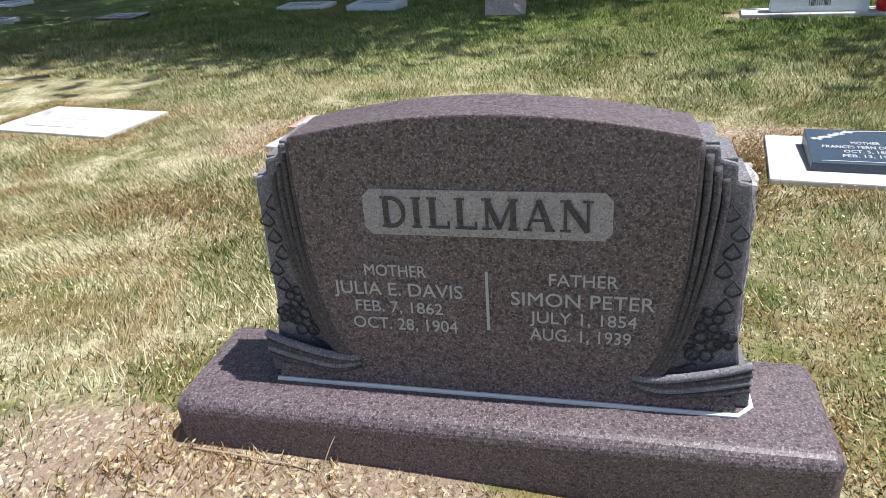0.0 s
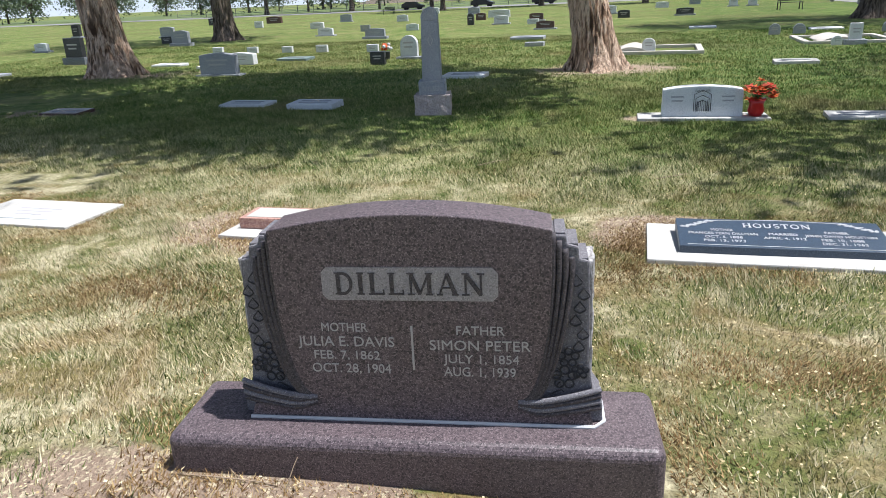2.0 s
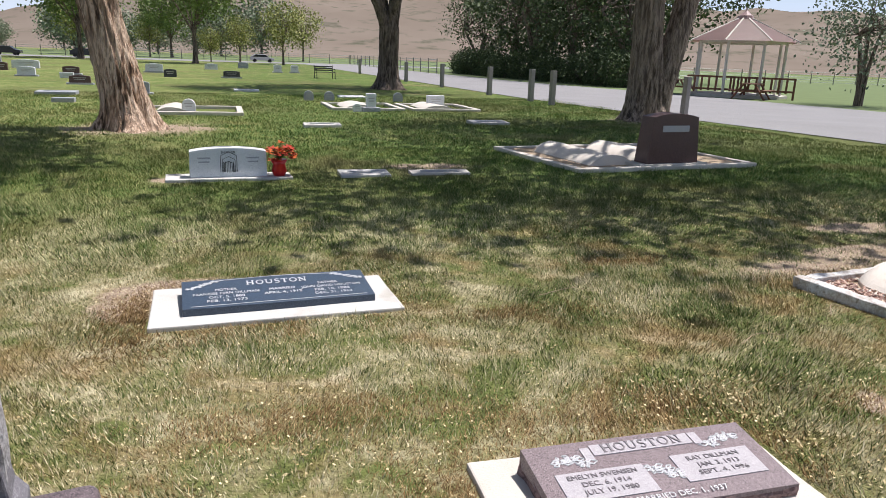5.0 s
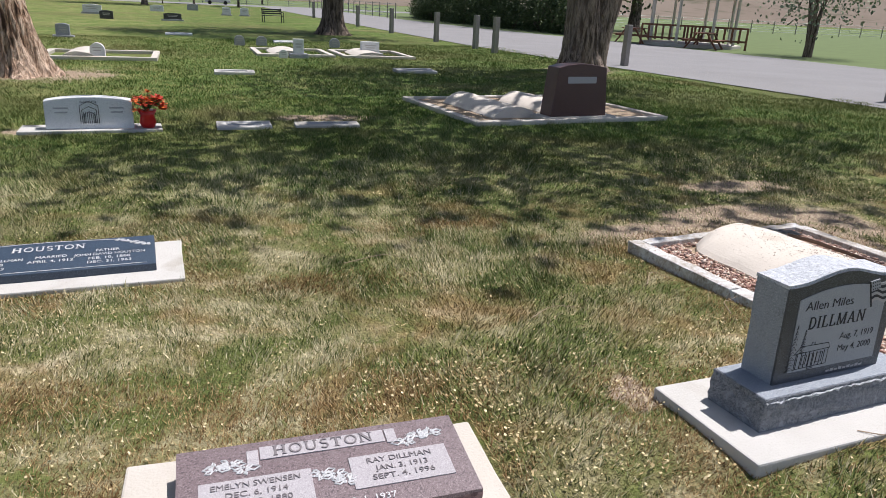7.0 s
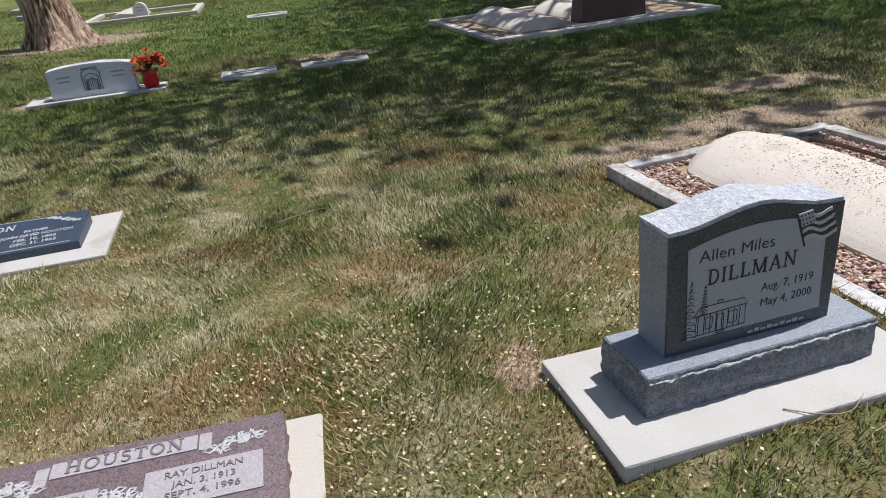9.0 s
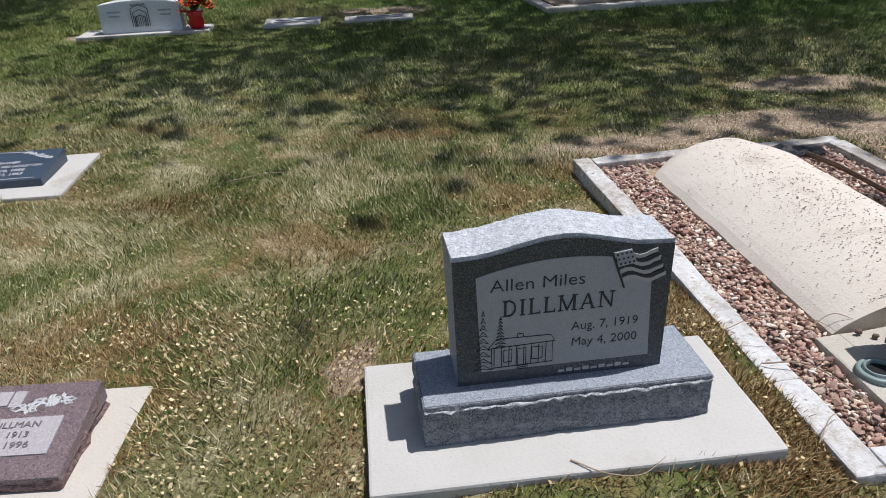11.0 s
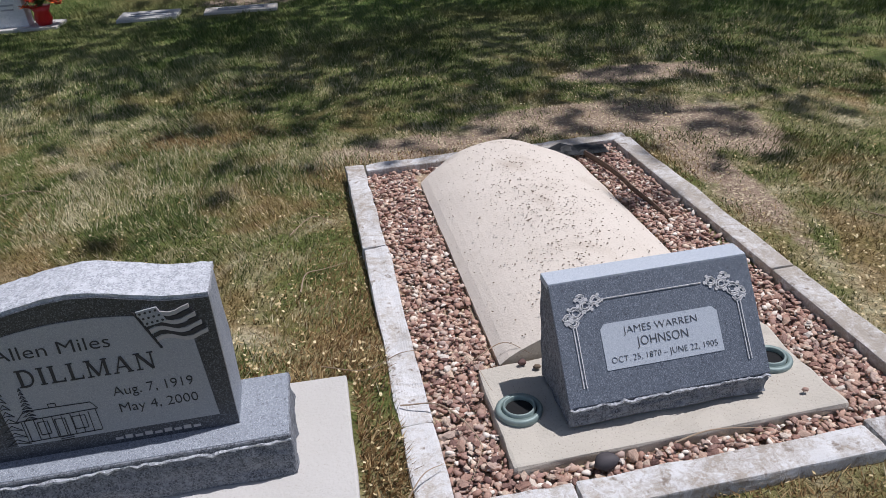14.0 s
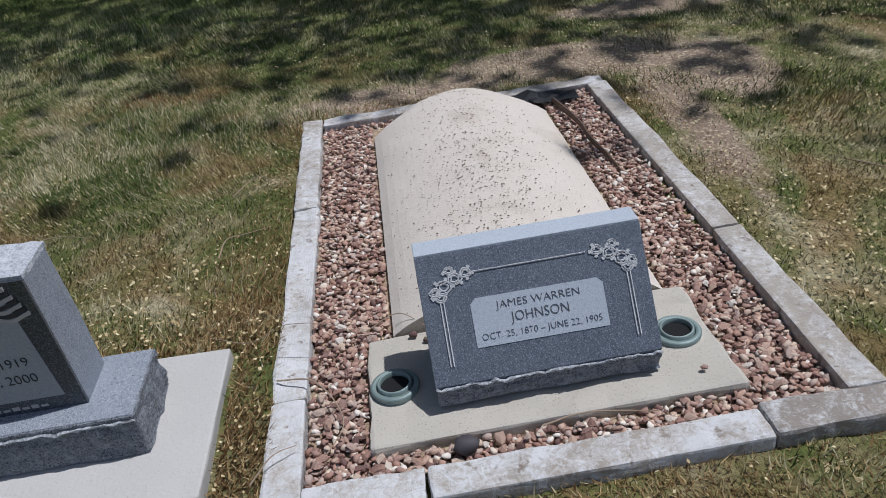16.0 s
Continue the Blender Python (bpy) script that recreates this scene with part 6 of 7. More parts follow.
# dark grove and hedge beyond the lane
GROVE = tree(pose(28.3, 42, 0), [([(0, 0, 0), (0.2, 0, 1.8), (-0.2, 0.1, 4.0)], [0.4, 0.3, 0.22]), ([(0.1, 0, 1.0), (1.1, 0.2, 2.8), (2.2, 0, 4.8)], [0.22, 0.17, 0.1]), ([(0, 0, 1.2), (-1.0, -0.2, 3.0), (-2.4, 0, 4.8)], [0.22, 0.17, 0.1])], ((0, 0, 6.2), (4.6, 4.6, 4.4)), 130, 5200, 0.27, "dark crowded willow in the grove", bark="bark_dark", leaf="leaf_dark", seed=31, sides=16, flare=0.3, hollow=0.1, group="grove beyond the lane")
for x, y, k, r in ((26.8, 47.5, 1.0, 60), (31, 49, 1.2, 140), (26.6, 54, 1.1, 220), (34, 57, 1.25, 300), (28, 61, 1.0, 20), (33, 66, 1.2, 100), (27.5, 69, 0.9, 170), (38, 51, 1.3, 30)):
    copy_thing(GROVE, pose(x, y, 0, 0, 0, r) @ Matrix.Diagonal((k, k, k, 1)))


def bush(m, label, leaf, seed, size=0.16, n=4200, r=(1.5, 1.4, 1.2), name="hedge_bush", group="hedge along the lane", spread=0.24):
    t = thing(name, m, label, "bush", group)
    rnd = np.random.default_rng(seed)
    clumps = []
    while len(clumps) < 70:
        p = rnd.uniform(-1, 1, 3)
        if 0.45 < np.linalg.norm(p) < 1 and p[2] > -0.75:
            clumps.append((p[0] * r[0], p[1] * r[1], r[2] * 0.8 + p[2] * r[2]))
    b = bmesh.new()
    for c in clumps[::5]:
        tube(curve([(0, 0, -0.1), (c[0] * 0.4, c[1] * 0.4, c[2] * 0.6), c], 3), 0.05, 5, 0.3, bm=b)
    part("crown_wood", b, "bark_dark", t)
    pts, quads = leaves(rnd, clumps, n, size, spread)
    pts[:, 2] = np.maximum(pts[:, 2], 0.02)
    part("foliage", fast_mesh("foliage", pts, quads, leaf), leaf, t)
    return t


HEDGE = bush(pose(25.8, 38.5, 0), "dense dark juniper bush in a hedge", "leaf_dark", 41)
for k in range(11):
    x = 25.6 - 0.22 * k if k < 8 else 24.2 + 0.2 * (k - 8)
    copy_thing(HEDGE, pose(x + 0.3 * math.sin(k * 2.1), 41 + 2.6 * k, 0, 0, 0, 53 * k) @ Matrix.Diagonal((1.0 + 0.1 * math.sin(k), 1.05, 0.95 + 0.15 * math.cos(k * 1.7), 1)))
tree(pose(28.2, 22.9, 0), [([(0, 0, 0), (-0.2, 0, 1.4), (-0.6, 0, 3.0)], [0.13, 0.1, 0.07]), ([(0.1, 0, 0), (0.3, 0.1, 1.5), (0.6, 0, 3.2)], [0.12, 0.09, 0.06]), ([(0, 0.1, 0), (0.05, 0.1, 1.6), (0.0, 0.1, 3.4)], [0.12, 0.09, 0.06])], ((0, 0, 3.5), (2.1, 2.0, 1.9)), 70, 3000, 0.16, "multi-stemmed young tree with sparse grey-green leaves", bark="bark_dark", leaf="leaf_grey", seed=51, sides=10, flare=0.1, group="")


# ---- lane furniture ----
def post(x, y, h=1.15):
    b = roughen(box(-0.085, 0.085, -0.085, 0.085, -0.1, h, 0.012), 0.008, 6.0, cuts=2, seed=x)
    return solo("lane_post", b, "post", pose(x, y, 0, 0, 0, 12), "weathered square timber post beside the lane", "post", "posts along the lane")


for x, y in ((12.6, 22.7), (12.5, 20.7), (14.8, 16.5), (12.4, 26.5), (12.3, 33.0), (12.2, 40.0), (12.1, 47.0), (12.0, 54.0), (16.2, 9.0), (16.9, 3.0)):
    post(x, y)


def wire_fence(x0, y0, x1, y1, n):
    t = thing("wire_fence", pose(x0, y0, 0, 0, 0, math.degrees(math.atan2(y1 - y0, x1 - x0))), "galvanised wire field fence with slim posts", "fence")
    length = math.hypot(x1 - x0, y1 - y0)
    for k in range(n + 1):
        part("fence_post", tube([(length * k / n, 0, -0.1), (length * k / n, 0, 1.35)], 0.05, 6), "post", t)
    for k in range(5):
        part("wire", tube([(0, 0, 0.2 + 0.26 * k), (length, 0, 0.2 + 0.26 * k)], 0.018, 4), "fence_green", t)
    return t


wire_fence(20.6, 62, 20.2, 106, 16)
wire_fence(-80, 108, 20, 106, 34)
wire_fence(36, 66, 80, 60, 16)


def gazebo(x, y):
    t = thing("gazebo", pose(x, y, 0, 0, 0, 12), "octagonal park gazebo with a brown metal roof and cream posts", "gazebo")
    part("floor", lathe([(2.5, -0.05), (2.5, 0.14), (2.45, 0.16)], 8), "concrete", t)
    for k in range(8):
        a = 2 * math.pi * (k + 0.5) / 8
        p = Vector((2.15 * math.cos(a), 2.15 * math.sin(a), 0))
        part("post", tube([p + Vector((0, 0, 0.15)), p + Vector((0, 0, 2.75))], 0.075, 8), "cream_paint", t)
        q = Vector((2.15 * math.cos(a + math.pi / 4), 2.15 * math.sin(a + math.pi / 4), 2.72))
        part("beam", tube([p + Vector((0, 0, 2.72)), q], 0.08, 4), "cream_paint", t)
        b = bmesh.new()
        a0, a1 = a, a + math.pi / 4
        pts = [(2.75 * math.cos(a0), 2.75 * math.sin(a0), 2.72), (2.75 * math.cos(a1), 2.75 * math.sin(a1), 2.72), (0.35 * math.cos(a1), 0.35 * math.sin(a1), 3.85), (0.35 * math.cos(a0), 0.35 * math.sin(a0), 3.85)]
        b.faces.new([b.verts.new(v) for v in pts])
        bmesh.ops.solidify(b, geom=b.faces[:], thickness=0.05)
        part("roof_panel", b, "roof_metal", t, "brown standing-seam metal panel")
        part("roof_rib", tube([pts[0], pts[3]], 0.045, 5), "cream_paint", t)
    part("cupola", lathe([(0.42, 3.82), (0.36, 4.0), (0.3, 4.02), (0.05, 4.25), (0.03, 4.4)], 8), "roof_metal", t)
    return t


gazebo(27.2, 29.6)


def picnic_table(x, y, turn):
    t = thing("picnic_table", pose(x, y, 0.0, 0, 0, turn), "stained wooden picnic table with benches", "table", "picnic tables by the gazebo")
    for k in range(5):
        part("board", box(-0.95, 0.95, -0.38 + 0.155 * k, -0.235 + 0.155 * k, 0.72, 0.76, 0.004), "table_wood", t)
    for s in (-1, 1):
        part("bench", box(-0.95, 0.95, s * 0.72 - 0.13, s * 0.72 + 0.13, 0.42, 0.46, 0.004), "table_wood", t)
        part("leg", tube([(s * 0.65, -0.75, 0.0), (s * 0.65, -0.25, 0.72)], 0.045, 4), "table_wood", t)
        part("leg", tube([(s * 0.65, 0.75, 0.0), (s * 0.65, 0.25, 0.72)], 0.045, 4), "table_wood", t)
        part("brace", box(s * 0.65 - 0.03, s * 0.65 + 0.03, -0.78, 0.78, 0.36, 0.42), "table_wood", t)
    return t


picnic_table(26.0, 27.0, 38)
picnic_table(24.9, 31.2, 38)


def railing(x, y, turn, n=9):
    t = thing("gazebo_rail", pose(x, y, 0.0, 0, 0, turn), "brown slatted wooden rail by the gazebo", "railing", "rails by the gazebo")
    for z in (0.35, 0.95):
        part("rail", box(-1.4, 1.4, -0.03, 0.03, z, z + 0.09), "table_wood", t)
    for k in range(n):
        part("slat", box(-1.36 + 2.72 * k / (n - 1) - 0.05, -1.36 + 2.72 * k / (n - 1) + 0.05, -0.045, -0.03, 0.0 if k in (0, n - 1) else 0.3, 1.0), "table_wood", t)
    return t


railing(27.0, 27.4, -42)
railing(25.4, 28.9, -42)


def bench(x, y, turn, label):
    t = thing("bench", pose(x, y, 0, 0, 0, turn) @ Matrix.Scale(0.8, 4), label, "bench", "iron benches on the lawn")
    for s in (-1, 1):
        part("side_frame", tube([(s * 0.7, -0.3, 0), (s * 0.7, -0.28, 0.45), (s * 0.7, 0.25, 0.45), (s * 0.7, 0.38, 0.95)], 0.035, 6), "iron", t)
        part("leg", tube([(s * 0.7, 0.28, 0), (s * 0.7, 0.25, 0.45)], 0.035, 6), "iron", t)
        part("armrest", tube([(s * 0.7, -0.28, 0.45), (s * 0.7, -0.28, 0.68), (s * 0.7, 0.3, 0.7)], 0.03, 6), "iron", t)
    for k in range(3):
        part("seat_slat", box(-0.7, 0.7, -0.26 + 0.18 * k, -0.12 + 0.18 * k, 0.45, 0.48), "iron", t)
        part("back_slat", box(-0.7, 0.7, 0.27 + 0.035 * k, 0.30 + 0.035 * k, 0.56 + 0.13 * k, 0.65 + 0.13 * k), "iron", t)
    return t


bench(7.6, 41.5, 10, "black iron bench on the lawn")
bench(-26.5, 71.0, 0, "black iron bench by the far lane")


def car(x, y, turn, paint, label):
    t = thing("car", pose(x, y, 0, 0, 0, turn) @ Matrix.Scale(0.72, 4), label, "car", "cars on the far lane")
    body = [(-2.2, 0.35), (2.2, 0.35), (2.2, 0.8), (1.3, 0.95), (0.7, 1.45), (-1.2, 1.5), (-2.1, 1.0)]
    part("body", slab(body, -0.85, 0.85, 0.08), paint, t)
    part("window", slab([(-1.8, 1.0), (1.1, 0.98), (0.62, 1.38), (-1.15, 1.42)], -0.87, 0.87), "glass_dark", t, "dark side glass")
    for sx in (-1.35, 1.35):
        for sy in (-0.8, 0.8):
            part("wheel", tube([(sx, sy - 0.1, 0.33), (sx, sy + 0.1, 0.33)], 0.33, 16), "tyre", t)
    return t


car(-33, 97.5, 4, "car_black", "dark parked car on the far lane")
car(-23, 98, 0, "car_black", "dark parked car on the far lane")
car(-14.5, 98, 0, "car_black", "dark parked car on the far lane")
car(7, 99, 0, "car_white", "pale parked car on the far lane")
for x, y, k in ((-5.4, 15.55, 0), (-4.3, 15.6, 1)):
    pot = thing("flower_pot", pose(x, y, 0), "pot of faded pink and yellow flowers beside the arched stone", "flowers", "pots by the arched stone")
    part("pot", lathe([(0.09, 0), (0.12, 0.2), (0.1, 0.2)], 12), "iron", pot)
    for q in range(14):
        a = q * 2.4
        b = bmesh.new()
        bmesh.ops.create_icosphere(b, subdivisions=1, radius=0.05)
        for v in b.verts:
            v.co *= 1 + 0.35 * noise.noise(v.co * 40 + Vector((q, 0, 0)))
            v.co += Vector((0.14 * math.cos(a) * (q % 3) / 2, 0.14 * math.sin(a) * (q % 3) / 2, 0.27 + 0.03 * (q % 4)))
        part("bloom", b, ("red", "orange", "letter_pale")[q % 3], pot)


# ---- soil, grass and litter ----
BARE = [(0.3, -0.2, 0.85, 0.16), (-1.25, 2.35, 0.72, 0.5), (1.18, 2.62, 0.24, 0.36), (1.5, 2.85, 0.45, 0.2), (4.36, 0.38, 0.10, 0.18), (-0.05, -0.32, 0.7, 0.2), (5.9, 2.42, 0.7, 0.22), (6.9, 2.62, 0.85, 0.36), (7.22, 1.7, 0.16, 0.9), (7.6, 3.5, 0.7, 0.25), (7.6, 2.3, 0.3, 0.5), (4.45, 7.6, 0.8, 0.3), (1.2, 6.85, 0.3, 0.25), (0.3, 12.2, 1.6, 0.9), (-10.9, 12.4, 1.5, 0.8), (-7.4, 7.1, 0.7, 0.4), (12.6, 14.8, 1.7, 1.0)]


DEAD = [(6.5, -0.42, 1.3, 0.24), (5.42, 0.45, 0.22, 0.9), (3.2, 0.80, 0.75, 0.2), (2.45, 0.3, 0.22, 0.5), (4.3, 0.1, 0.2, 0.45), (1.3, 2.3, 0.25, 0.5), (4.6, 2.9, 0.5, 0.16), (3.4, 2.0, 0.5, 0.14), (2.0, 1.0, 0.6, 0.2), (-1.4, 1.2, 0.6, 0.3)]  # burnt mats in the lawn


def bare_at(x, y):
    """How bald the lawn is at a place, 0 to 1."""
    out = 0.0
    for px, py, rx, ry in BARE:
        q = ((x - px) / rx) ** 2 + ((y - py) / ry) ** 2
        if q < 1.6:
            out = max(out, 1 - max(0.0, (q - 0.35)) / 1.25)
    return out


ground_sheet()


def lumps(x, y, scale, seed):
    """Soft random patches over the plane, 0 to 1."""
    grid = np.random.default_rng(seed).random((128, 128))
    u, v = x * scale + 40.0, y * scale + 40.0
    i, j = np.floor(u).astype(int), np.floor(v).astype(int)
    f, g = u - i, v - j
    f, g = f * f * (3 - 2 * f), g * g * (3 - 2 * g)
    i, j, i1, j1 = i % 128, j % 128, (i + 1) % 128, (j + 1) % 128
    return (grid[i, j] * (1 - f) + grid[i1, j] * f) * (1 - g) + (grid[i, j1] * (1 - f) + grid[i1, j1] * f) * g


def off_stones(p):
    keep = np.ones(len(p), bool)
    for px, py, c, s, hw, hd in PLOTS:
        dx, dy = p[:, 0] - px, p[:, 1] - py
        keep &= ~((np.abs(dx * c + dy * s) < hw) & (np.abs(dy * c - dx * s) < hd))
    return keep


def blades(name, p, h, wide, lay, rnd, mat, label):
    """Three-cornered blades that lean with the sweep of the lawn."""
    n = len(p)
    z = swell(p[:, 0], p[:, 1]) - 0.004
    flow = 6.0 * lumps(p[:, 0], p[:, 1], 0.9, 5) + 1.5 * lumps(p[:, 0], p[:, 1], 3.0, 6)
    a = flow + rnd.normal(size=n) * 1.35
    lean = rnd.uniform(0.2, 1.0, n) * h * lay
    w = wide * rnd.uniform(0.6, 1.3, n)
    side = rnd.uniform(0, 2 * math.pi, n)
    root = np.column_stack([p, z])
    off = np.column_stack([np.cos(side) * w / 2, np.sin(side) * w / 2, np.zeros(n)])
    tip = root + np.column_stack([np.cos(a) * lean, np.sin(a) * lean, h])
    verts = np.stack([root - off, root + off, tip], 1).reshape(-1, 3)
    return tagged(new(name, fast_mesh(name, verts, np.arange(3 * n).reshape(-1, 3), mat)), label, "grass", kind="stuff")


def grass(name, x0, x1, y0, y1, per, low, high, wide, seed, label):
    """Blades of grass over a rectangle of lawn, none on stones, few on bare earth, thick in tufts."""
    rnd = np.random.default_rng(seed)
    n = int((x1 - x0) * (y1 - y0) * per)
    p = np.column_stack([rnd.uniform(x0, x1, n), rnd.uniform(y0, y1, n)])
    keep = off_stones(p)
    for px, py, rx, ry in BARE:
        q = ((p[:, 0] - px) / rx) ** 2 + ((p[:, 1] - py) / ry) ** 2
        q += 1.2 * (lumps(p[:, 0], p[:, 1], 6.0, 7) - 0.5)
        keep &= rnd.random(n) < np.clip((q - 0.1) / 1.1, 0.10, 1)
    for px, py, rx, ry in DEAD:
        q = ((p[:, 0] - px) / rx) ** 2 + ((p[:, 1] - py) / ry) ** 2
        keep &= rnd.random(n) > 0.85 * np.exp(-q) * np.clip(2.2 * lumps(p[:, 0], p[:, 1], 5.0, 15) - 0.2, 0.1, 1)
    for px, py, c, s, hw, hd in PLOTS:
        dx, dy = p[:, 0] - px, p[:, 1] - py
        d = np.maximum(np.maximum(np.abs(dx * c + dy * s) - hw, np.abs(dy * c - dx * s) - hd), 0)
        keep &= rnd.random(n) > np.exp(-d / 0.11) * np.clip(2.2 * lumps(p[:, 0], p[:, 1], 3.5, 8) - 0.3, 0, 0.92)
    tuft = 0.5 * lumps(p[:, 0], p[:, 1], 2.2, 3) + 0.5 * lumps(p[:, 0], p[:, 1], 7.0, 4)
    keep &= rnd.random(n) < 0.35 + 0.95 * tuft
    p, tuft = p[keep], tuft[keep]
    h = (low + (high - low) * rnd.random(len(p)) ** 1.3) * (0.45 + 1.1 * tuft)
    return blades(name, p, h, wide, 1.1, rnd, "blade", label)


grass("grass_near", -3.4, 9.2, -0.9, 3.6, 10500, 0.016, 0.042, 0.0050, 1, "short patchy lawn grass, green and straw")
grass("grass_mid", -8, 11, 3.6, 9.5, 4200, 0.022, 0.055, 0.0075, 2, "short green lawn grass in dappled shade")
grass("grass_side", 11, 15.4, 2.5, 9.5, 2200, 0.022, 0.055, 0.010, 4, "short green lawn grass beside the lane")
grass("grass_far", -20, 14, 9.5, 24, 900, 0.025, 0.055, 0.013, 3, "short green lawn grass under the trees")


def dead_grass():
    """Burnt brown grass in a ragged fringe round the slabs and in scattered mats."""
    rnd = np.random.default_rng(21)
    spots = []
    for px, py, c, s, hw, hd in PLOTS:
        if not (-3.4 < px < 9.0 and -1.0 < py < 3.7):
            continue
        n = int(17000 * (hw + 0.3) * (hd + 0.3) * 4)
        u, v = rnd.uniform(-hw - 0.3, hw + 0.3, n), rnd.uniform(-hd - 0.3, hd + 0.3, n)
        d = np.maximum(np.abs(u) - hw, np.abs(v) - hd)
        x, y = px + u * c - v * s, py + u * s + v * c
        k = (d > 0) & (rnd.random(n) < np.exp(-d / 0.13) * np.clip(2.4 * lumps(x, y, 3.5, 8) - 0.3, 0, 1))
        spots.append(np.column_stack([x[k], y[k]]))
    n = 260000
    x, y = rnd.uniform(-3.4, 9.0, n), rnd.uniform(-0.9, 4.2, n)
    k = rnd.random(n) < np.clip(3.0 * (lumps(x, y, 1.5, 9) - 0.66) + 0.8 * (lumps(x, y, 7.0, 10) - 0.7), 0, 0.9)
    spots.append(np.column_stack([x[k], y[k]]))
    for px, py, rx, ry in DEAD:
        n = int(19000 * rx * ry * 3.2)
        x, y = px + rx * 0.55 * rnd.normal(size=n), py + ry * 0.55 * rnd.normal(size=n)
        k = rnd.random(n) < np.clip(2.2 * lumps(x, y, 5.0, 15) - 0.2, 0.1, 1)
        spots.append(np.column_stack([x[k], y[k]]))
    p = np.concatenate(spots)
    p = p[off_stones(p)]
    h = rnd.uniform(0.012, 0.030, len(p))
    return blades("dead_grass", p, h, 0.0055, 1.7, rnd, "dead_blade", "burnt brown dead grass matted round the slabs")


dead_grass()


def litter():
    """Dry winged seeds strewn over lawn and stones."""
    rnd = np.random.default_rng(9)

    def flakes(name, p, z, size, label):
        n = len(p)
        c = np.column_stack([p, z])
        a = rnd.uniform(0, 2 * math.pi, n)
        s = size * rnd.uniform(0.6, 1.3, n)
        u = np.column_stack([np.cos(a) * s, np.sin(a) * s, rnd.normal(size=n) * s * 0.3])
        v = np.column_stack([-np.sin(a) * s * 0.7, np.cos(a) * s * 0.7, rnd.normal(size=n) * s * 0.3])
        pts = np.stack([c - u, c + v, c + u, c - v], 1).reshape(-1, 3)
        return tagged(new(name, fast_mesh(name, pts, np.arange(4 * n).reshape(-1, 4), "flake")), label, "seeds", kind="stuff")

    n = 26000
    x, y = rnd.uniform(-3.4, 9, n), rnd.uniform(-0.9, 4.6, n)
    k = rnd.random(n) < 0.25 + 1.1 * (lumps(x, y, 1.6, 13) - 0.25) + 0.5 * ((x > 6.9) & (y > 0.2))
    p = np.column_stack([x[k], y[k]])
    p = p[off_stones(p)]
    z = swell(p[:, 0], p[:, 1]) + 0.010 + 0.020 * rnd.random(len(p))
    flakes("fallen_seeds", p, z, 0.0058, "pale dry winged seeds fallen in the grass")
    n = 5200
    x, y = np.concatenate([rnd.uniform(-3.4, 9, n), rnd.uniform(2.4, 5.6, n), rnd.uniform(6.9, 9.2, 2 * n)]), np.concatenate([rnd.uniform(-0.9, 6.0, n), rnd.uniform(-0.6, 1.0, n), rnd.uniform(0.2, 5.0, 2 * n)])
    k = rnd.random(4 * n) < np.clip(1.4 * (lumps(x, y, 2.6, 14) - 0.42), 0.05, 1)
    p = np.column_stack([x[k], y[k]])
    p = p[off_stones(p)]
    z = swell(p[:, 0], p[:, 1]) + 0.012 + 0.018 * rnd.random(len(p))
    flakes("fallen_bracts", p, z, 0.0066, "curled cream leaf scraps fallen in the grass")


litter()


def cover_litter():
    """Brown seed flakes lying on the bowed cover."""
    rnd = np.random.default_rng(12)
    n = 2000
    u = np.clip(rnd.normal(0.47, 0.17, n), 0.05, 0.95)
    v = np.clip(rnd.normal(0.45, 0.28, n), 0.03, 0.97)
    c = np.column_stack([6.135 + 0.885 * u, 0.58 + 1.85 * v, 0.035 + 0.13 * (1 - (2 * u - 1) ** 2) ** 0.85 + 0.007])
    a, s = rnd.uniform(0, 6.28, n), rnd.uniform(0.0022, 0.0062, n)
    e = np.column_stack([np.cos(a) * s, np.sin(a) * s, np.zeros(n)])
    f = np.column_stack([-np.sin(a) * s * 0.5, np.cos(a) * s * 0.5, 0.3 * s])
    pts = np.stack([c - e, c + f, c + e, c - f], 1).reshape(-1, 3)
    ob = new("seed_litter", fast_mesh("seed_litter", pts, np.arange(4 * n).reshape(-1, 4), "husk"))
    ob.matrix_basis = PLOT_TILT
    return tagged(ob, "brown dry seeds on the concrete grave cover", "seeds", kind="stuff")


cover_litter()


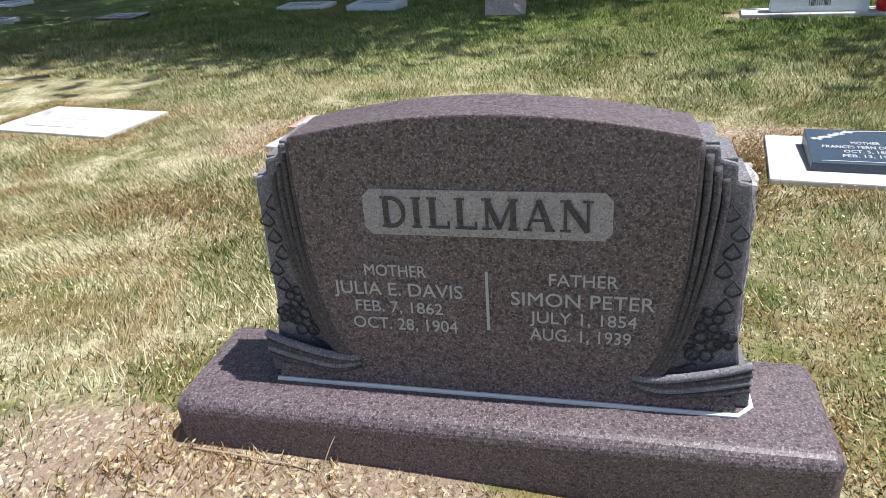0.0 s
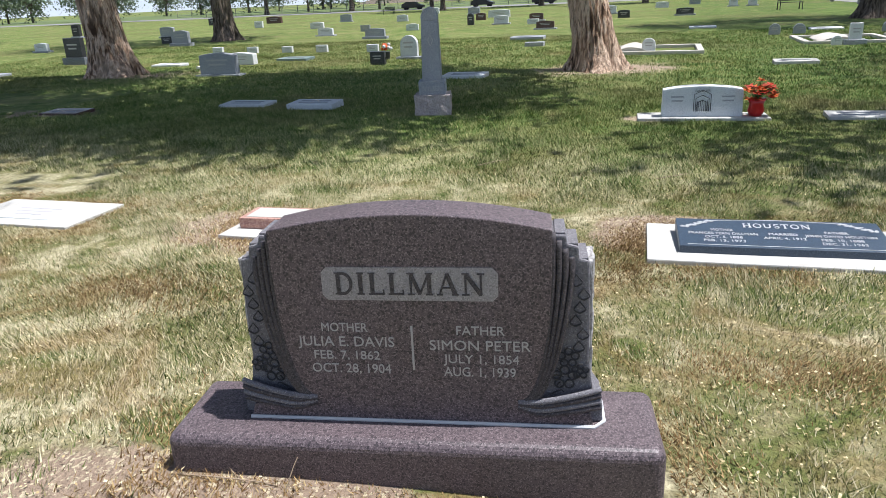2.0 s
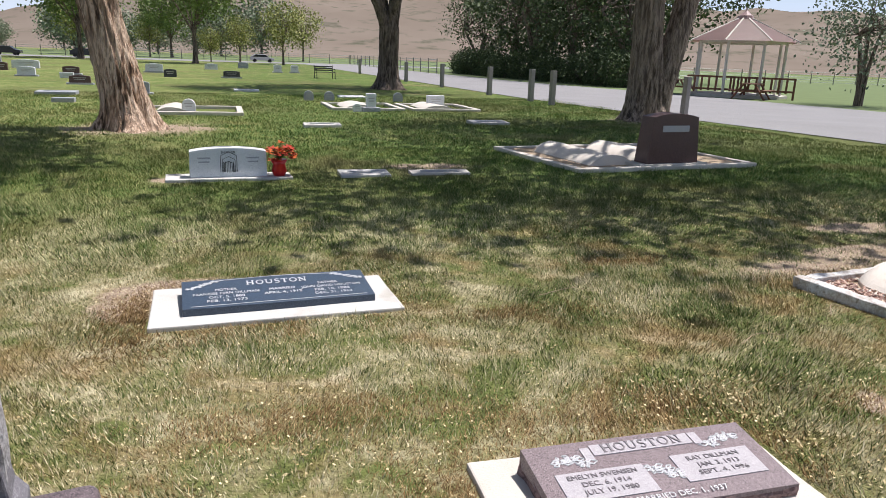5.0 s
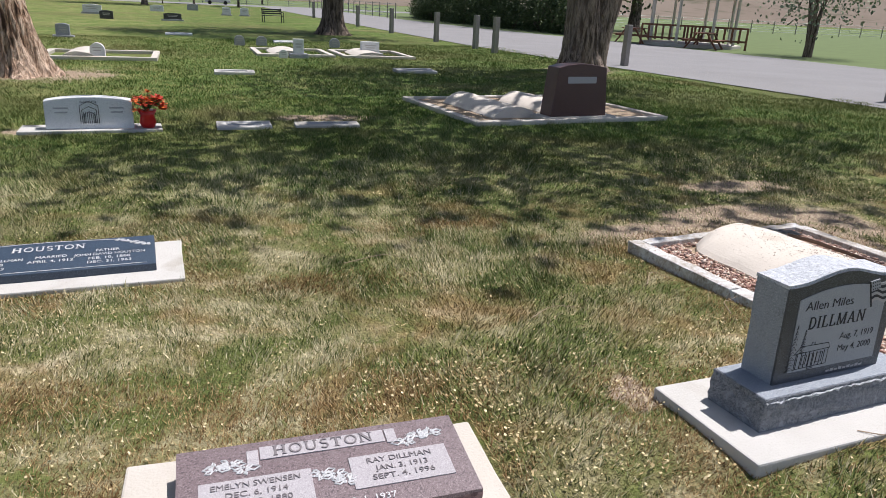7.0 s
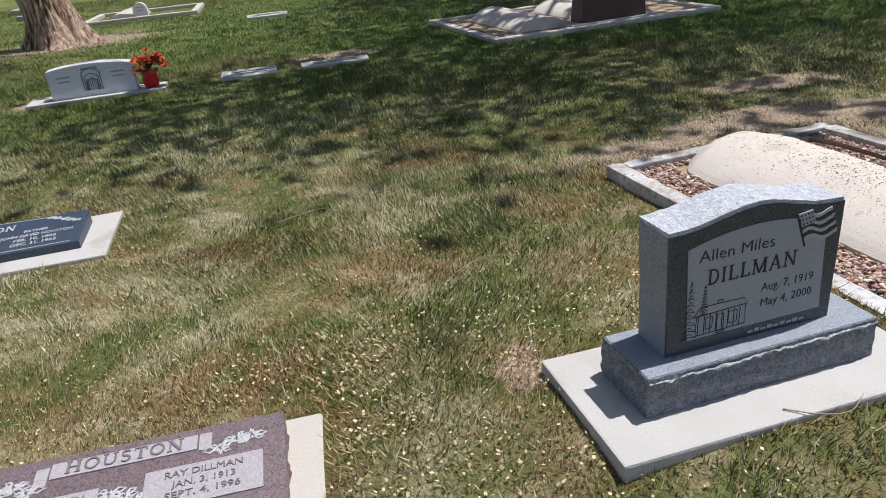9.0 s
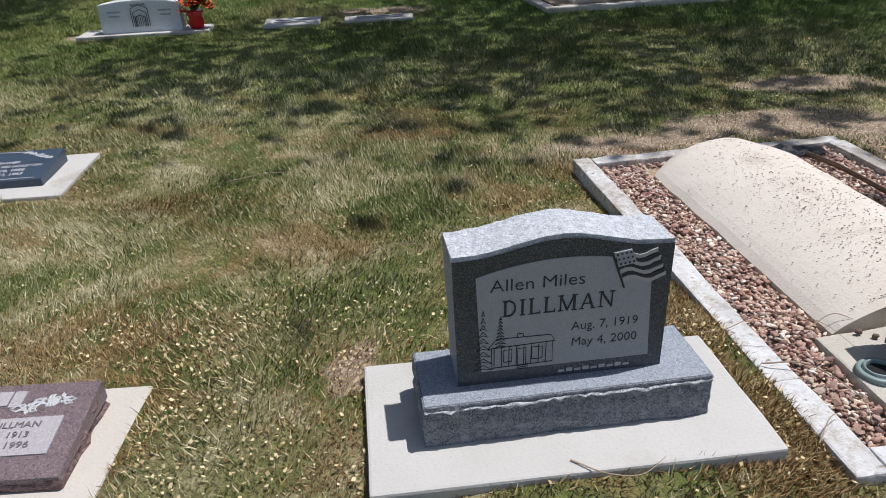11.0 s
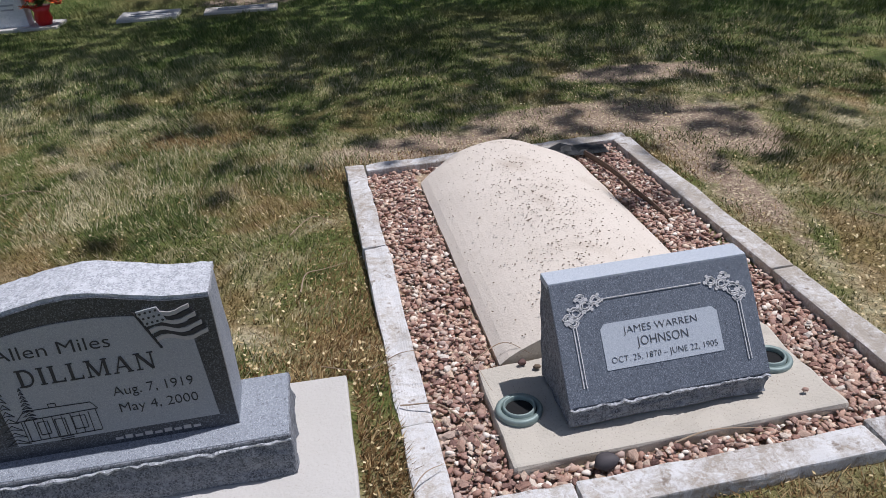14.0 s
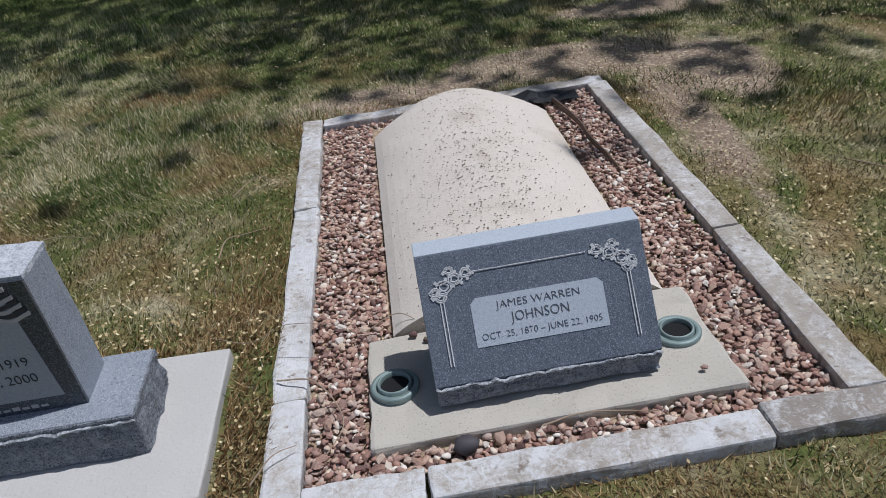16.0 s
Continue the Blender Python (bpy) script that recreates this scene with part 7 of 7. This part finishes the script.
# ---- gravel of the kerbed plot ----
def pebble_mesh(seed):
    b = bmesh.new()
    bmesh.ops.create_icosphere(b, subdivisions=1, radius=1.0)
    for v in b.verts:
        v.co *= 1 + 0.75 * noise.noise(v.co * 1.7 + Vector((seed * 3.1, seed, 0)))
        v.co.x *= 1.2
        v.co.y *= 0.85
        v.co.z *= 0.44
    return mesh_of("pebble", b, "pebble")


PEBBLES = [pebble_mesh(k) for k in range(8)]
for me in PEBBLES:
    me.polygons.foreach_set("use_smooth", [False] * len(me.polygons))
bed = thing("gravel_bed", PLOT_TILT, "red-brown river gravel inside the whitewashed kerb", "gravel")
part("gravel_floor", box(5.87, 7.295, -0.01, 2.495, -0.05, 0.012), "soil", bed, "earth under the gravel")
rg = random.Random(7)


def gravel_spot():
    while True:
        x, y = rg.uniform(5.875, 7.29), rg.uniform(-0.005, 2.49)
        if not (6.12 < x < 7.04 and 0.56 < y < 2.45) and not (6.04 < x < 7.08 and 0.075 < y < 0.575):
            return x, y


for k in range(300):
    x, y = gravel_spot()
    while y > 0.75:
        x, y = gravel_spot()
    s = rg.uniform(0.009, 0.019)
    part("pebble", PEBBLES[k % 8], "pebble", bed, m=pose(x, y, rg.uniform(0.026, 0.040), rg.uniform(-30, 30), rg.uniform(-30, 30), rg.uniform(0, 360)) @ Matrix.Diagonal((s, s, s, 1)))


def gravel_rest():
    """The rest of the gravel, joined."""
    shape = []
    for me in PEBBLES:
        v = np.array([tuple(q.co) for q in me.vertices])
        f = np.array([tuple(q.vertices) for q in me.polygons])
        shape.append((v, f))
    vs, fs, at = [], [], 0
    for k in range(8500):
        x, y = gravel_spot()
        v, f = shape[k % 8]
        s = rg.uniform(0.007, 0.0165)
        turn = np.array(Euler((rg.uniform(-0.6, 0.6), rg.uniform(-0.6, 0.6), rg.uniform(0, 6.28))).to_matrix())
        vs.append((v * s) @ turn.T + (x, y, rg.uniform(0.010, 0.034)))
        fs.append(f + at)
        at += len(v)
    return tagged(part("gravel", fast_mesh("gravel", np.concatenate(vs), np.concatenate(fs), "gravel"), "gravel", bed), kind="stuff")


gravel_rest()
